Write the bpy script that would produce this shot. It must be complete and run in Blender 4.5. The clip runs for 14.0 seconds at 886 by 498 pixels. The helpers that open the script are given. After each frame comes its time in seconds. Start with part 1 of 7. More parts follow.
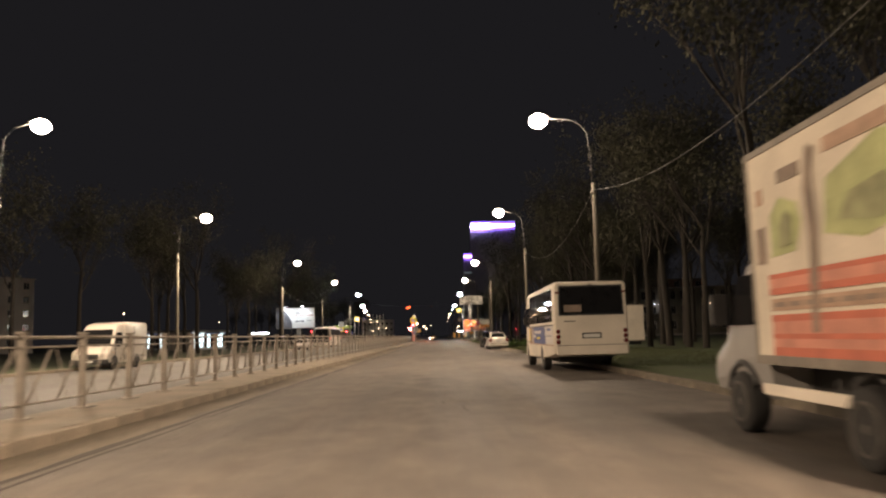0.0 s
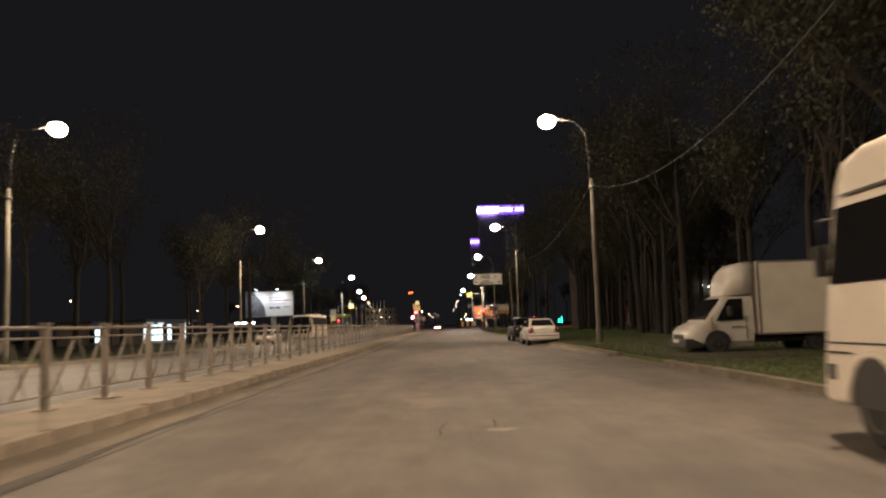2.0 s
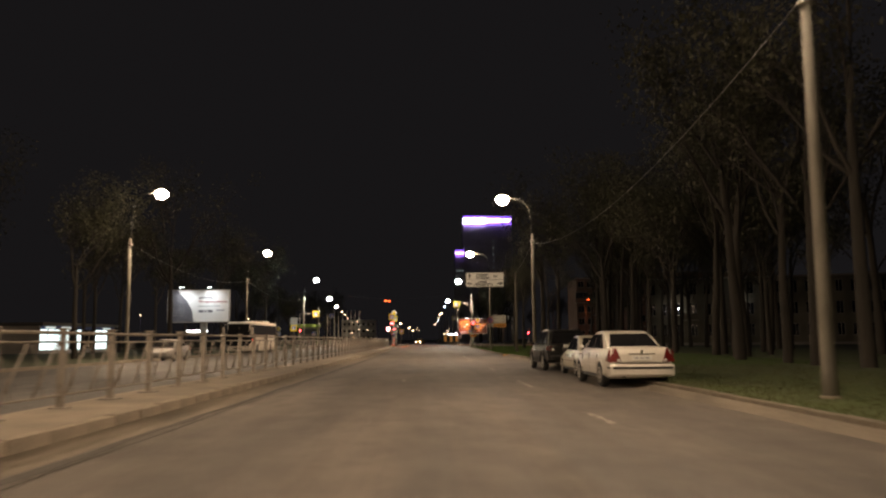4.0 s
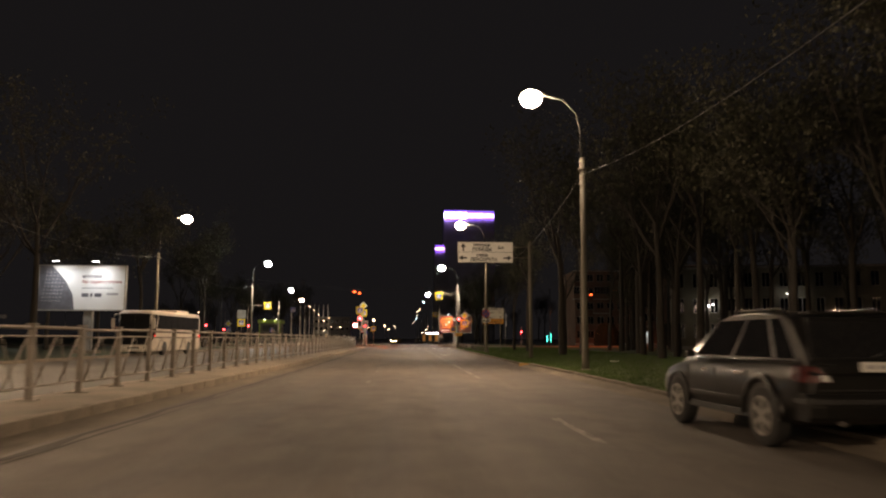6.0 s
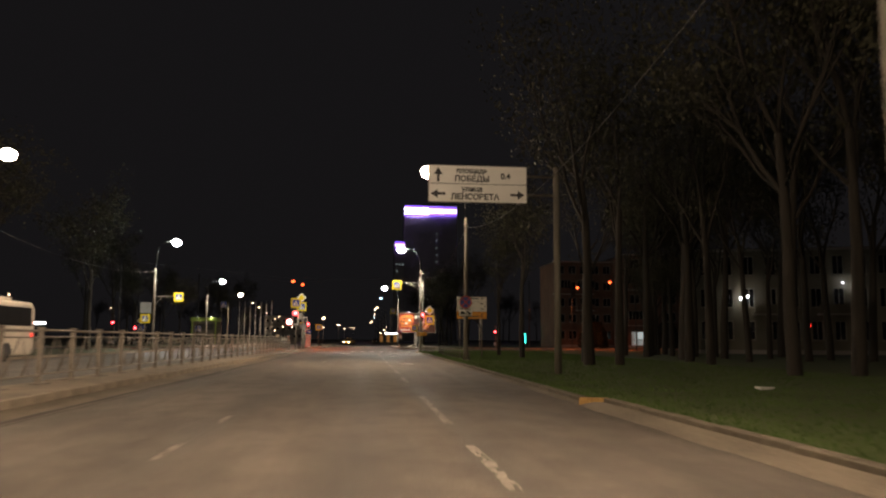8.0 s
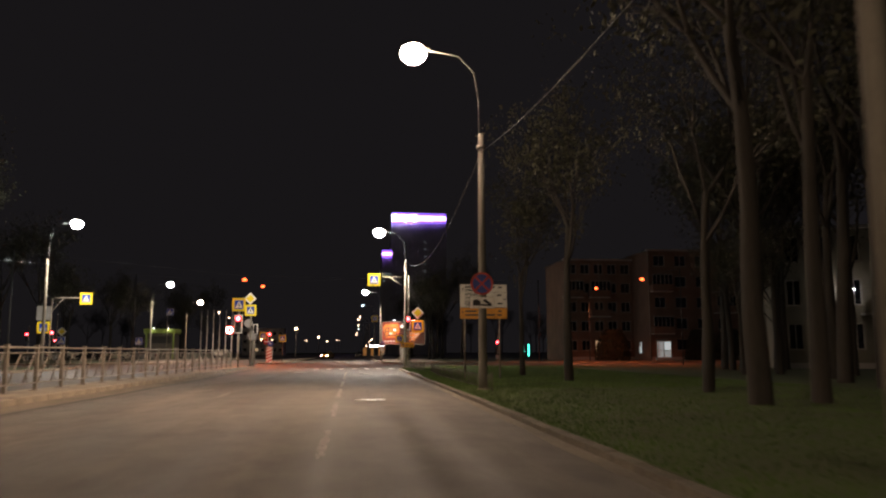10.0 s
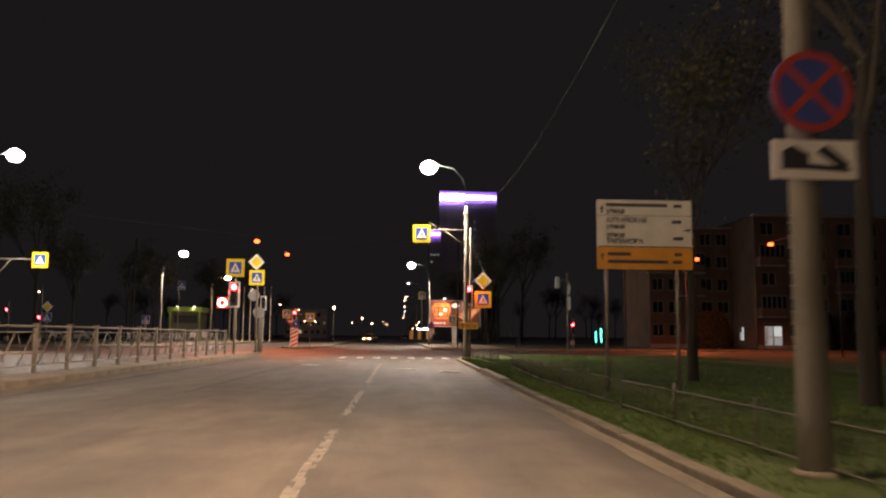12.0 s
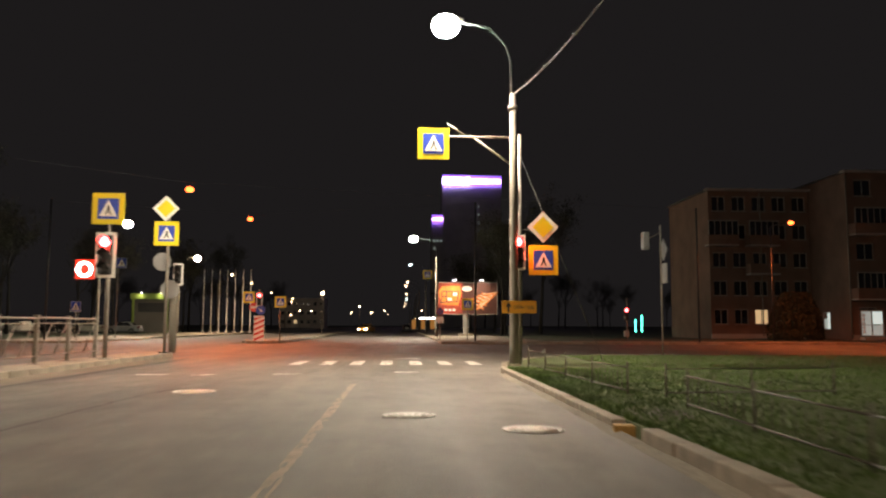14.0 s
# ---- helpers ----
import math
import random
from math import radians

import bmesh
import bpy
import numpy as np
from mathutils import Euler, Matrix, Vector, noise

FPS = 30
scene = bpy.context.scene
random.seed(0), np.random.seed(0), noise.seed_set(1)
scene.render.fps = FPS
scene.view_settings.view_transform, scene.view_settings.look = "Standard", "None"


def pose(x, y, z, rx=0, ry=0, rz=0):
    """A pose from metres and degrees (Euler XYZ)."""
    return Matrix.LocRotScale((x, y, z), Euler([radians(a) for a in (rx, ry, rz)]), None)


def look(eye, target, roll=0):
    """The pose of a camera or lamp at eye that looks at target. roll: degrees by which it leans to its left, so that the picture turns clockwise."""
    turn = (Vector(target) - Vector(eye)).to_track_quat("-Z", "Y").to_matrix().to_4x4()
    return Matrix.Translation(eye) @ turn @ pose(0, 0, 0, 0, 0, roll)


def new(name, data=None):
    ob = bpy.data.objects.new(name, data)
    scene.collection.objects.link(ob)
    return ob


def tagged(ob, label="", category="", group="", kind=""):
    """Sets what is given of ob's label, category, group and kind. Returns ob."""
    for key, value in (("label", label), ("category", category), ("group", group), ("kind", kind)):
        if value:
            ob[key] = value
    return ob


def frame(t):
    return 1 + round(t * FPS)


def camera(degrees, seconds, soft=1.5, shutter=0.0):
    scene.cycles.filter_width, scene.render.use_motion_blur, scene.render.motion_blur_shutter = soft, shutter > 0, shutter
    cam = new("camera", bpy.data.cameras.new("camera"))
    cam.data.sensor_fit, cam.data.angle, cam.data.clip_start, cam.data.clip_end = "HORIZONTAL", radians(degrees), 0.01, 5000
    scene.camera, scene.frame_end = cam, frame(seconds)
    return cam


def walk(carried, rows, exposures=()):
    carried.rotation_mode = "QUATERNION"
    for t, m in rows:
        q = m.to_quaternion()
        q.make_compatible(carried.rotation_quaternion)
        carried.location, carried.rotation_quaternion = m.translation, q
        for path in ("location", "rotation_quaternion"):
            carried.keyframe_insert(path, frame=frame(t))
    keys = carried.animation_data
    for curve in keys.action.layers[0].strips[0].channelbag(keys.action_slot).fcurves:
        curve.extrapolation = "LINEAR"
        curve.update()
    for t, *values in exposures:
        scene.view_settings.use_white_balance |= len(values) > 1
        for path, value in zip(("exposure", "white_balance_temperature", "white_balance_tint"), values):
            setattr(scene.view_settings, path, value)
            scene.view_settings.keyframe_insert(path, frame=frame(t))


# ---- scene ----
# camera -------------------------------------------------------------
cam = camera(59.0, 14.0, soft=2.1, shutter=0.45)
ROWS = [
    (0.0, -0.003, 0.000, 1.265, -0.27, 6.35, 1.60),
    (0.5, -0.010, 6.145, 1.265, -0.09, 6.40, 1.98),
    (1.0, -0.073, 12.390, 1.265, -0.05, 6.38, 2.51),
    (1.5, -0.189, 18.686, 1.265, 0.24, 6.15, 2.44),
    (2.0, -0.291, 24.813, 1.265, 0.16, 5.56, 1.99),
    (2.5, -0.311, 30.725, 1.265, 0.15, 5.30, 1.58),
    (2.7, -0.321, 33.098, 1.265, 0.21, 5.42, 1.95),
    (4.8, -0.235, 57.194, 1.265, -2.16, 6.92, -0.40),
    (5.0, -0.202, 59.390, 1.265, -2.34, 6.78, -0.38),
    (5.5, -0.122, 64.840, 1.265, -2.63, 6.59, -0.44),
    (6.0, 0.023, 70.292, 1.265, -2.82, 6.54, -0.18),
    (6.5, 0.152, 75.620, 1.265, -3.12, 6.55, -0.45),
    (7.0, 0.347, 81.033, 1.265, -3.67, 6.60, -0.56),
    (7.5, 0.686, 86.491, 1.265, -4.63, 6.53, -0.32),
    (8.0, 1.152, 91.681, 1.265, -5.75, 6.61, -0.30),
    (8.5, 1.635, 96.858, 1.265, -6.76, 6.59, 0.32),
    (10.8, 3.183, 118.308, 1.265, -6.00, 7.87, -0.43),
    (11.0, 3.224, 120.027, 1.265, -5.33, 7.82, -0.54),
    (11.5, 3.277, 124.395, 1.265, -4.02, 7.15, -0.51),
    (12.0, 3.307, 128.570, 1.265, -3.13, 6.34, -0.49),
    (12.5, 3.333, 132.862, 1.265, -2.34, 5.80, -0.16),
    (13.0, 3.365, 137.289, 1.265, -2.22, 5.70, 0.17),
    (13.5, 3.411, 142.012, 1.265, -2.31, 5.49, 0.01),
    (14.0, 3.490, 146.842, 1.265, -2.99, 5.58, -0.20),
]
walk(cam, [(t, pose(x, y, z, 90 + pitch, roll, yaw)) for t, x, y, z, yaw, pitch, roll in ROWS],
     exposures=[(0.0, 1.6, 6250, 9), (0.5, 1.35, 6300, 9), (1.0, 1.45, 6350, 9), (1.5, 1.42, 6250, 9), (2.0, 1.25, 6300, 9), (2.5, 1.12, 6400, 8), (5.0, 1.15, 6850, 11), (6.0, 1.1, 7000, 12),
                (7.0, .95, 6800, 9), (7.5, 0.95, 6700, 9), (8.5, 1.05, 6450, 9), (11.0, 1.22, 6650, 18), (12.0, 1.35, 6900, 18), (12.5, 1.45, 7200, 21), (13.0, 1.4, 6500, -4), (13.5, 1.5, 6800, 1), (14.0, 1.6, 7000, 9)])

# night sky ----------------------------------------------------------
world = bpy.data.worlds.new("night")
scene.world = world
world.use_nodes = True
wn = world.node_tree
bg = wn.nodes["Background"]
bg.inputs["Color"].default_value = (0.56, 0.51, 0.56, 1)
bg.inputs["Strength"].default_value = 0.0066

WARM = (1.0, 0.71, 0.465)
COLD = (1.0, 0.84, 0.66)
LAMP_W, COLD_W = 4800.0, 3900.0
ORANGE = (1.0, 0.19, 0.045)

# materials ----------------------------------------------------------


def nodes_of(name):
    m = bpy.data.materials.new(name)
    m.use_nodes = True
    nt = m.node_tree
    return m, nt, nt.nodes["Principled BSDF"]


def mat(name, color, rough=0.6, metal=0.0, var=0.25, scale=3.0, fine=60.0, bump=0.15, dirt=None, dirt_amt=0.4, spec=0.5,
        rvar=0.1, coat=0.0, random_tint=0.0, stretch=(1, 1, 1)):
    """A surface with broad stains, fine grain and a little relief."""
    m, nt, b = nodes_of(name)
    N, L = nt.nodes, nt.links
    tc = N.new("ShaderNodeTexCoord")
    mp = N.new("ShaderNodeMapping")
    mp.inputs["Scale"].default_value = stretch
    L.new(tc.outputs["Object"], mp.inputs["Vector"])
    n1 = N.new("ShaderNodeTexNoise")
    n1.inputs["Scale"].default_value, n1.inputs["Detail"].default_value = scale, 5
    n2 = N.new("ShaderNodeTexNoise")
    n2.inputs["Scale"].default_value, n2.inputs["Detail"].default_value = fine, 3
    L.new(mp.outputs[0], n1.inputs["Vector"])
    L.new(mp.outputs[0], n2.inputs["Vector"])
    mul = N.new("ShaderNodeMath")
    mul.operation = "MULTIPLY_ADD"
    L.new(n2.outputs["Fac"], mul.inputs[0])
    mul.inputs[1].default_value = 0.35
    L.new(n1.outputs["Fac"], mul.inputs[2])
    ramp = N.new("ShaderNodeValToRGB")
    e = ramp.color_ramp.elements
    e[0].position, e[1].position = 0.42, 0.92
    dk = dirt if dirt else tuple(c * (1 - var) for c in color)
    e[0].color = (*[c * (1 - dirt_amt) + d * dirt_amt for c, d in zip(color, dk)], 1) if dirt else (*dk, 1)
    e[1].color = (*[min(1, c * (1 + var * 0.5)) for c in color], 1)
    L.new(mul.outputs[0], ramp.inputs[0])
    out = ramp.outputs[0]
    if random_tint:
        oi = N.new("ShaderNodeObjectInfo")
        hv = N.new("ShaderNodeHueSaturation")
        mr = N.new("ShaderNodeMapRange")
        mr.inputs["To Min"].default_value, mr.inputs["To Max"].default_value = 1 - random_tint, 1 + random_tint
        L.new(oi.outputs["Random"], mr.inputs["Value"])
        L.new(mr.outputs[0], hv.inputs["Value"])
        L.new(out, hv.inputs["Color"])
        out = hv.outputs[0]
    L.new(out, b.inputs["Base Color"])
    rr = N.new("ShaderNodeMapRange")
    rr.inputs["To Min"].default_value, rr.inputs["To Max"].default_value = max(0.02, rough - rvar), min(1, rough + rvar)
    L.new(n1.outputs["Fac"], rr.inputs["Value"])
    L.new(rr.outputs[0], b.inputs["Roughness"])
    b.inputs["Metallic"].default_value = metal
    b.inputs["Specular IOR Level"].default_value = spec
    b.inputs["Coat Weight"].default_value = coat
    b.inputs["Coat Roughness"].default_value = 0.08
    if bump:
        bp = N.new("ShaderNodeBump")
        bp.inputs["Strength"].default_value, bp.inputs["Distance"].default_value = bump, 0.02
        L.new(n2.outputs["Fac"], bp.inputs["Height"])
        L.new(bp.outputs[0], b.inputs["Normal"])
    return m


def glow(name, color, strength):
    m, nt, b = nodes_of(name)
    b.inputs["Base Color"].default_value = (*color, 1)
    b.inputs["Emission Color"].default_value = (*color, 1)
    b.inputs["Emission Strength"].default_value = strength
    b.inputs["Roughness"].default_value = 0.3
    return m


def asphalt(name, base, patch):
    """Asphalt: wheel tracks along y, oil and patches, coarse grain, polished where tyres run."""
    m, nt, b = nodes_of(name)
    N, L = nt.nodes, nt.links
    tc = N.new("ShaderNodeTexCoord")

    def noise_at(scale, stretch, detail=4, rough=0.55):
        mp = N.new("ShaderNodeMapping")
        mp.inputs["Scale"].default_value = stretch
        L.new(tc.outputs["Object"], mp.inputs["Vector"])
        n = N.new("ShaderNodeTexNoise")
        n.inputs["Scale"].default_value, n.inputs["Detail"].default_value = scale, detail
        n.inputs["Roughness"].default_value = rough
        L.new(mp.outputs[0], n.inputs["Vector"])
        return n.outputs["Fac"]

    def ramp(src, p0, p1, c0, c1):
        r = N.new("ShaderNodeValToRGB")
        r.color_ramp.elements[0].position, r.color_ramp.elements[1].position = p0, p1
        r.color_ramp.elements[0].color, r.color_ramp.elements[1].color = (*c0, 1), (*c1, 1)
        L.new(src, r.inputs[0])
        return r.outputs[0]

    def mix(a, c, fac, mode="MULTIPLY"):
        x = N.new("ShaderNodeMix")
        x.data_type, x.blend_type = "RGBA", mode
        if hasattr(fac, "links"):
            L.new(fac, x.inputs["Factor"])
        else:
            x.inputs["Factor"].default_value = fac
        L.new(a, x.inputs["A"])
        L.new(c, x.inputs["B"])
        return x.outputs["Result"]

    tracks = noise_at(1.1, (1.0, 0.012, 1), 3)
    blotch = noise_at(0.35, (1.2, 0.35, 1), 6, 0.65)
    grain = noise_at(45, (1, 1, 1), 4, 0.7)
    vor = N.new("ShaderNodeTexVoronoi")
    vor.inputs["Scale"].default_value = 60
    L.new(tc.outputs["Object"], vor.inputs["Vector"])
    col = ramp(tracks, 0.35, 0.65, tuple(c * 0.8 for c in base), tuple(c * 1.2 for c in base))
    col = mix(col, ramp(blotch, 0.38, 0.62, (0.72, 0.71, 0.7), (1.12, 1.1, 1.06)), 1.0)
    col = mix(col, ramp(grain, 0.3, 0.75, (0.55, 0.55, 0.55), (1.35, 1.33, 1.3)), 0.55)
    mottle = noise_at(1.5, (1.0, 0.55, 1), 5, 0.6)
    col = mix(col, ramp(mottle, 0.36, 0.64, (0.8, 0.79, 0.78), (1.13, 1.12, 1.1)), 1.0)
    streak = noise_at(2.6, (1.0, 0.03, 1), 5, 0.7)
    col = mix(col, ramp(streak, 0.4, 0.6, patch, (1.04, 1.03, 1.02)), 0.35)
    L.new(col, b.inputs["Base Color"])
    rr = N.new("ShaderNodeMapRange")
    rr.inputs["From Min"].default_value, rr.inputs["From Max"].default_value = 0.3, 0.7
    rr.inputs["To Min"].default_value, rr.inputs["To Max"].default_value = 0.62, 0.86
    L.new(tracks, rr.inputs["Value"])
    L.new(rr.outputs[0], b.inputs["Roughness"])
    bp = N.new("ShaderNodeBump")
    bp.inputs["Strength"].default_value, bp.inputs["Distance"].default_value = 0.5, 0.012
    L.new(vor.outputs["Distance"], bp.inputs["Height"])
    L.new(bp.outputs[0], b.inputs["Normal"])
    return m


M = {}
M["asphalt"] = asphalt("asphalt", (0.113, 0.101, 0.091), (0.74, 0.73, 0.72))
M["asphalt_far"] = asphalt("asphalt_grey", (0.1, 0.1, 0.1), (0.74, 0.73, 0.72))
M["paving"] = mat("dusty_paving", (0.21, 0.178, 0.138), 0.85, var=0.4, scale=0.9, fine=35, bump=0.4)
M["kerb"] = mat("kerb_concrete", (0.26, 0.22, 0.172), 0.85, var=0.45, scale=2.5, fine=40, bump=0.5, random_tint=0.1)
M["kerb_paint"] = mat("kerb_orange_paint", (0.4, 0.24, 0.08), 0.8, var=0.5, scale=7, bump=0.4)
M["sand"] = mat("road_sand", (0.155, 0.13, 0.098), 0.95, var=0.5, scale=1.6, fine=25, bump=0.6, stretch=(1, 0.25, 1))
M["gutter_dust"] = mat("gutter_dust", (0.15, 0.127, 0.098), 0.95, var=0.5, scale=1.6, fine=25, bump=0.6, stretch=(1, 0.25, 1))
M["soil"] = mat("soil_and_turf", (0.045, 0.055, 0.025), 0.95, var=0.5, scale=0.8, fine=18, bump=0.8)
M["turf"] = mat("verge_turf", (0.05, 0.078, 0.016), 0.95, var=0.35, scale=0.5, fine=22, bump=0.1, dirt=(0.058, 0.047, 0.026), dirt_amt=0.6)
M["kerb_dirty"] = mat("dirty_kerb_concrete", (0.18, 0.152, 0.115), 0.9, var=0.6, scale=1.6, fine=30, bump=0.6, random_tint=0.15)
M["dry_grass"] = mat("dry_grass_blades", (0.07, 0.08, 0.024), 0.7, var=0.5, scale=0.6, fine=9, bump=0)
M["grass"] = mat("grass_blades", (0.062, 0.112, 0.016), 0.7, var=0.5, scale=0.6, fine=9, bump=0)
M["marking"] = mat("worn_road_paint", (0.225, 0.205, 0.175), 0.75, var=0.7, scale=5, fine=40, bump=0.3)
M["marking_fresh"] = mat("white_crossing_paint", (0.5, 0.48, 0.44), 0.7, var=0.5, scale=5, fine=40, bump=0.3)
M["marking_tan"] = mat("dirty_old_road_paint", (0.24, 0.185, 0.135), 0.8, var=0.6, scale=4, fine=40, bump=0.3)
M["iron_dull"] = mat("rusty_cast_iron", (0.1, 0.09, 0.08), 0.75, 0.2, var=0.4, scale=9, fine=70, bump=0.5)
M["iron_worn"] = mat("worn_cast_iron", (0.25, 0.235, 0.21), 0.5, 0.6, var=0.4, scale=9, fine=70, bump=0.5)
M["iron"] = mat("polished_cast_iron", (0.42, 0.4, 0.37), 0.32, 0.85, var=0.4, scale=9, fine=70, bump=0.5)
M["galv"] = mat("dusty_galvanised_steel", (0.215, 0.19, 0.16), 0.6, 0.25, var=0.35, scale=4, fine=50, bump=0.2)
M["pole"] = mat("concrete_pole", (0.15, 0.136, 0.112), 0.85, var=0.4, scale=3, fine=40, bump=0.4, stretch=(1, 1, 0.3))
M["arm_steel"] = mat("dull_arm_steel", (0.07, 0.068, 0.065), 0.7, 0.2, var=0.3, scale=4, bump=0.1)
M["pole_steel"] = mat("painted_steel_pole", (0.3, 0.29, 0.27), 0.55, 0.4, var=0.35, scale=3, bump=0.15)
M["dark"] = mat("black_plastic", (0.025, 0.025, 0.026), 0.5, var=0.3, bump=0.1)
M["rubber"] = mat("tyre_rubber", (0.022, 0.022, 0.022), 0.85, var=0.3, bump=0.4)
M["rim"] = mat("alloy_rim", (0.27, 0.26, 0.24), 0.4, 0.35, var=0.2, bump=0.05)
M["white_paint"] = mat("dusty_white_car_paint", (0.56, 0.53, 0.475), 0.38, var=0.14, scale=1.4, fine=30, bump=0.02, coat=0.5)
M["cream_paint"] = mat("cream_car_paint", (0.5, 0.46, 0.36), 0.38, var=0.18, scale=1.4, fine=30, bump=0.02, coat=0.5)
M["bus_white"] = mat("dusty_white_bus_paint", (0.68, 0.62, 0.53), 0.55, var=0.2, scale=0.9, fine=25, bump=0.03, coat=0.05)
M["suv_paint"] = mat("dark_grey_metallic_paint", (0.012, 0.0115, 0.011), 0.32, 0.1, var=0.3, scale=1.2, bump=0.02, coat=0.15, spec=0.3)
M["yellow_paint"] = mat("yellow_taxi_paint", (0.6, 0.3, 0.03), 0.35, var=0.15, bump=0.02, coat=0.6)
M["grey_paint"] = mat("grey_cab_paint", (0.27, 0.26, 0.25), 0.5, var=0.25, scale=2, bump=0.03, coat=0.3)
M["glass"] = mat("tinted_vehicle_glass", (0.012, 0.012, 0.013), 0.035, var=0.2, bump=0, spec=0.4, rvar=0.015)
M["bus_glass"] = mat("dusty_bus_glass", (0.026, 0.022, 0.019), 0.03, var=0.5, scale=1.2, bump=0, spec=0.35, rvar=0.01, stretch=(1, 1, 0.3))
M["coach_glass"] = mat("dusty_coach_glass", (0.014, 0.014, 0.016), 0.6, var=0.3, bump=0, spec=0.06, rvar=0.05)
M["chrome"] = mat("chrome", (0.7, 0.7, 0.7), 0.15, 1.0, var=0.1, bump=0)
M["red_lens"] = mat("red_lamp_lens", (0.11, 0.008, 0.007), 0.4, var=0.3, scale=20, bump=0.1, spec=0.3)
M["smoked_lens"] = mat("smoked_red_lens", (0.06, 0.012, 0.01), 0.2, var=0.3, scale=20, bump=0.05)
M["clear_lens"] = mat("clear_lamp_lens", (0.5, 0.5, 0.48), 0.12, var=0.3, scale=20, bump=0.1, spec=0.8)
M["plate"] = mat("number_plate", (0.6, 0.6, 0.57), 0.4, var=0.15, bump=0)
M["ink"] = mat("dark_print", (0.03, 0.03, 0.035), 0.6, var=0.2, bump=0)
M["ad_blue"] = mat("blue_film", (0.028, 0.055, 0.22), 0.4, var=0.2, scale=2, bump=0.02)
M["ad_pale"] = mat("pale_film", (0.56, 0.53, 0.5), 0.45, var=0.2, scale=2, bump=0.02)
M["ad_tan"] = mat("tan_film", (0.42, 0.28, 0.2), 0.7, var=0.4, scale=3, bump=0.02)
M["red_film"] = mat("red_film", (0.5, 0.14, 0.085), 0.7, var=0.25, scale=2, bump=0.02)
M["coral_film"] = mat("coral_film", (0.56, 0.24, 0.17), 0.7, var=0.3, scale=3, bump=0.02)
M["olive_film"] = mat("olive_film", (0.3, 0.31, 0.16), 0.7, var=0.5, scale=4, bump=0.02)
M["green_film"] = mat("green_film", (0.4, 0.43, 0.2), 0.7, var=0.4, scale=3, bump=0.02)
M["brown_film"] = mat("brown_film", (0.25, 0.19, 0.15), 0.7, var=0.4, scale=3, bump=0.02)
M["sign_white"] = mat("white_sign_sheeting", (0.82, 0.8, 0.76), 0.35, var=0.07, scale=2, bump=0, spec=0.6)
# white and amber sheeting darkened in colour to offset the nearby street lamp
M["sign_dimmed"] = mat("dimmed_white_sheeting", (0.46, 0.44, 0.39), 0.5, var=0.2, scale=3, bump=0)
M["amber_dimmed"] = mat("dimmed_amber_sheeting", (0.46, 0.2, 0.018), 0.5, var=0.2, scale=3, bump=0)
M["sign_yellow"] = mat("yellow_sign_sheeting", (0.8, 0.62, 0.02), 0.35, var=0.08, scale=2, bump=0)
M["sign_amber"] = mat("amber_sign_sheeting", (0.75, 0.33, 0.02), 0.4, var=0.1, scale=2, bump=0)
M["sign_blue"] = mat("blue_sign_sheeting", (0.02, 0.06, 0.42), 0.35, var=0.1, scale=2, bump=0)
M["sign_red"] = mat("red_sign_sheeting", (0.6, 0.03, 0.02), 0.35, var=0.1, scale=2, bump=0)
# sign red and blue dulled: the unlit look is put into the colour
M["dimmed_red"] = mat("dimmed_red_sheeting", (0.5, 0.06, 0.045), 0.5, var=0.25, scale=5, bump=0)
M["dimmed_blue"] = mat("dimmed_blue_sheeting", (0.06, 0.09, 0.34), 0.5, var=0.25, scale=5, bump=0)
M["sign_back"] = mat("aluminium_sign_back", (0.32, 0.32, 0.32), 0.5, 0.6, var=0.2, bump=0.05)
M["green_paint"] = mat("weathered_fence_paint", (0.075, 0.07, 0.05), 0.7, 0.0, var=0.4, scale=6, bump=0.1)
M["track_mud"] = mat("trodden_mud", (0.075, 0.06, 0.042), 0.95, var=0.5, scale=1.5, fine=18, bump=0.6)
M["wet_dirt"] = mat("dark_gutter_dirt", (0.05, 0.044, 0.037), 0.9, var=0.5, scale=2, fine=20, bump=0.5, stretch=(1, 0.2, 1))
M["wire"] = mat("cable_sheath", (0.1, 0.1, 0.1), 0.6, var=0.2, bump=0)
M["bark"] = mat("tree_bark", (0.032, 0.027, 0.022), 0.95, var=0.5, scale=3, fine=22, bump=1.0, stretch=(1, 1, 0.2))
M["box_panel"] = mat("dusty_box_panel", (0.66, 0.6, 0.5), 0.85, var=0.25, scale=0.8, fine=20, bump=0.03, spec=0.2)
M["pale_patch"] = mat("pale_dusty_asphalt", (0.21, 0.185, 0.155), 0.85, var=0.35, scale=4.0, fine=70, bump=0.4, spec=0.3)
M["worn_patch"] = mat("worn_pale_asphalt", (0.128, 0.114, 0.1), 0.85, var=0.4, scale=3.0, fine=70, bump=0.4, spec=0.3)
M["leaf"] = mat("young_leaves", (0.045, 0.044, 0.022), 0.7, var=0.5, scale=0.5, fine=5, bump=0)
M["bush"] = mat("bush_leaves", (0.02, 0.024, 0.012), 0.8, var=0.5, scale=0.8, fine=5, bump=0)
M["brick_wall"] = mat("old_brick_facade", (0.16, 0.1, 0.075), 0.9, var=0.4, scale=0.5, fine=14, bump=0.4)
M["plaster"] = mat("grimy_plaster_facade", (0.17, 0.158, 0.125), 0.9, var=0.35, scale=0.4, fine=15, bump=0.3)
M["panel"] = mat("concrete_panel_facade", (0.33, 0.31, 0.29), 0.9, var=0.3, scale=0.3, fine=12, bump=0.3)
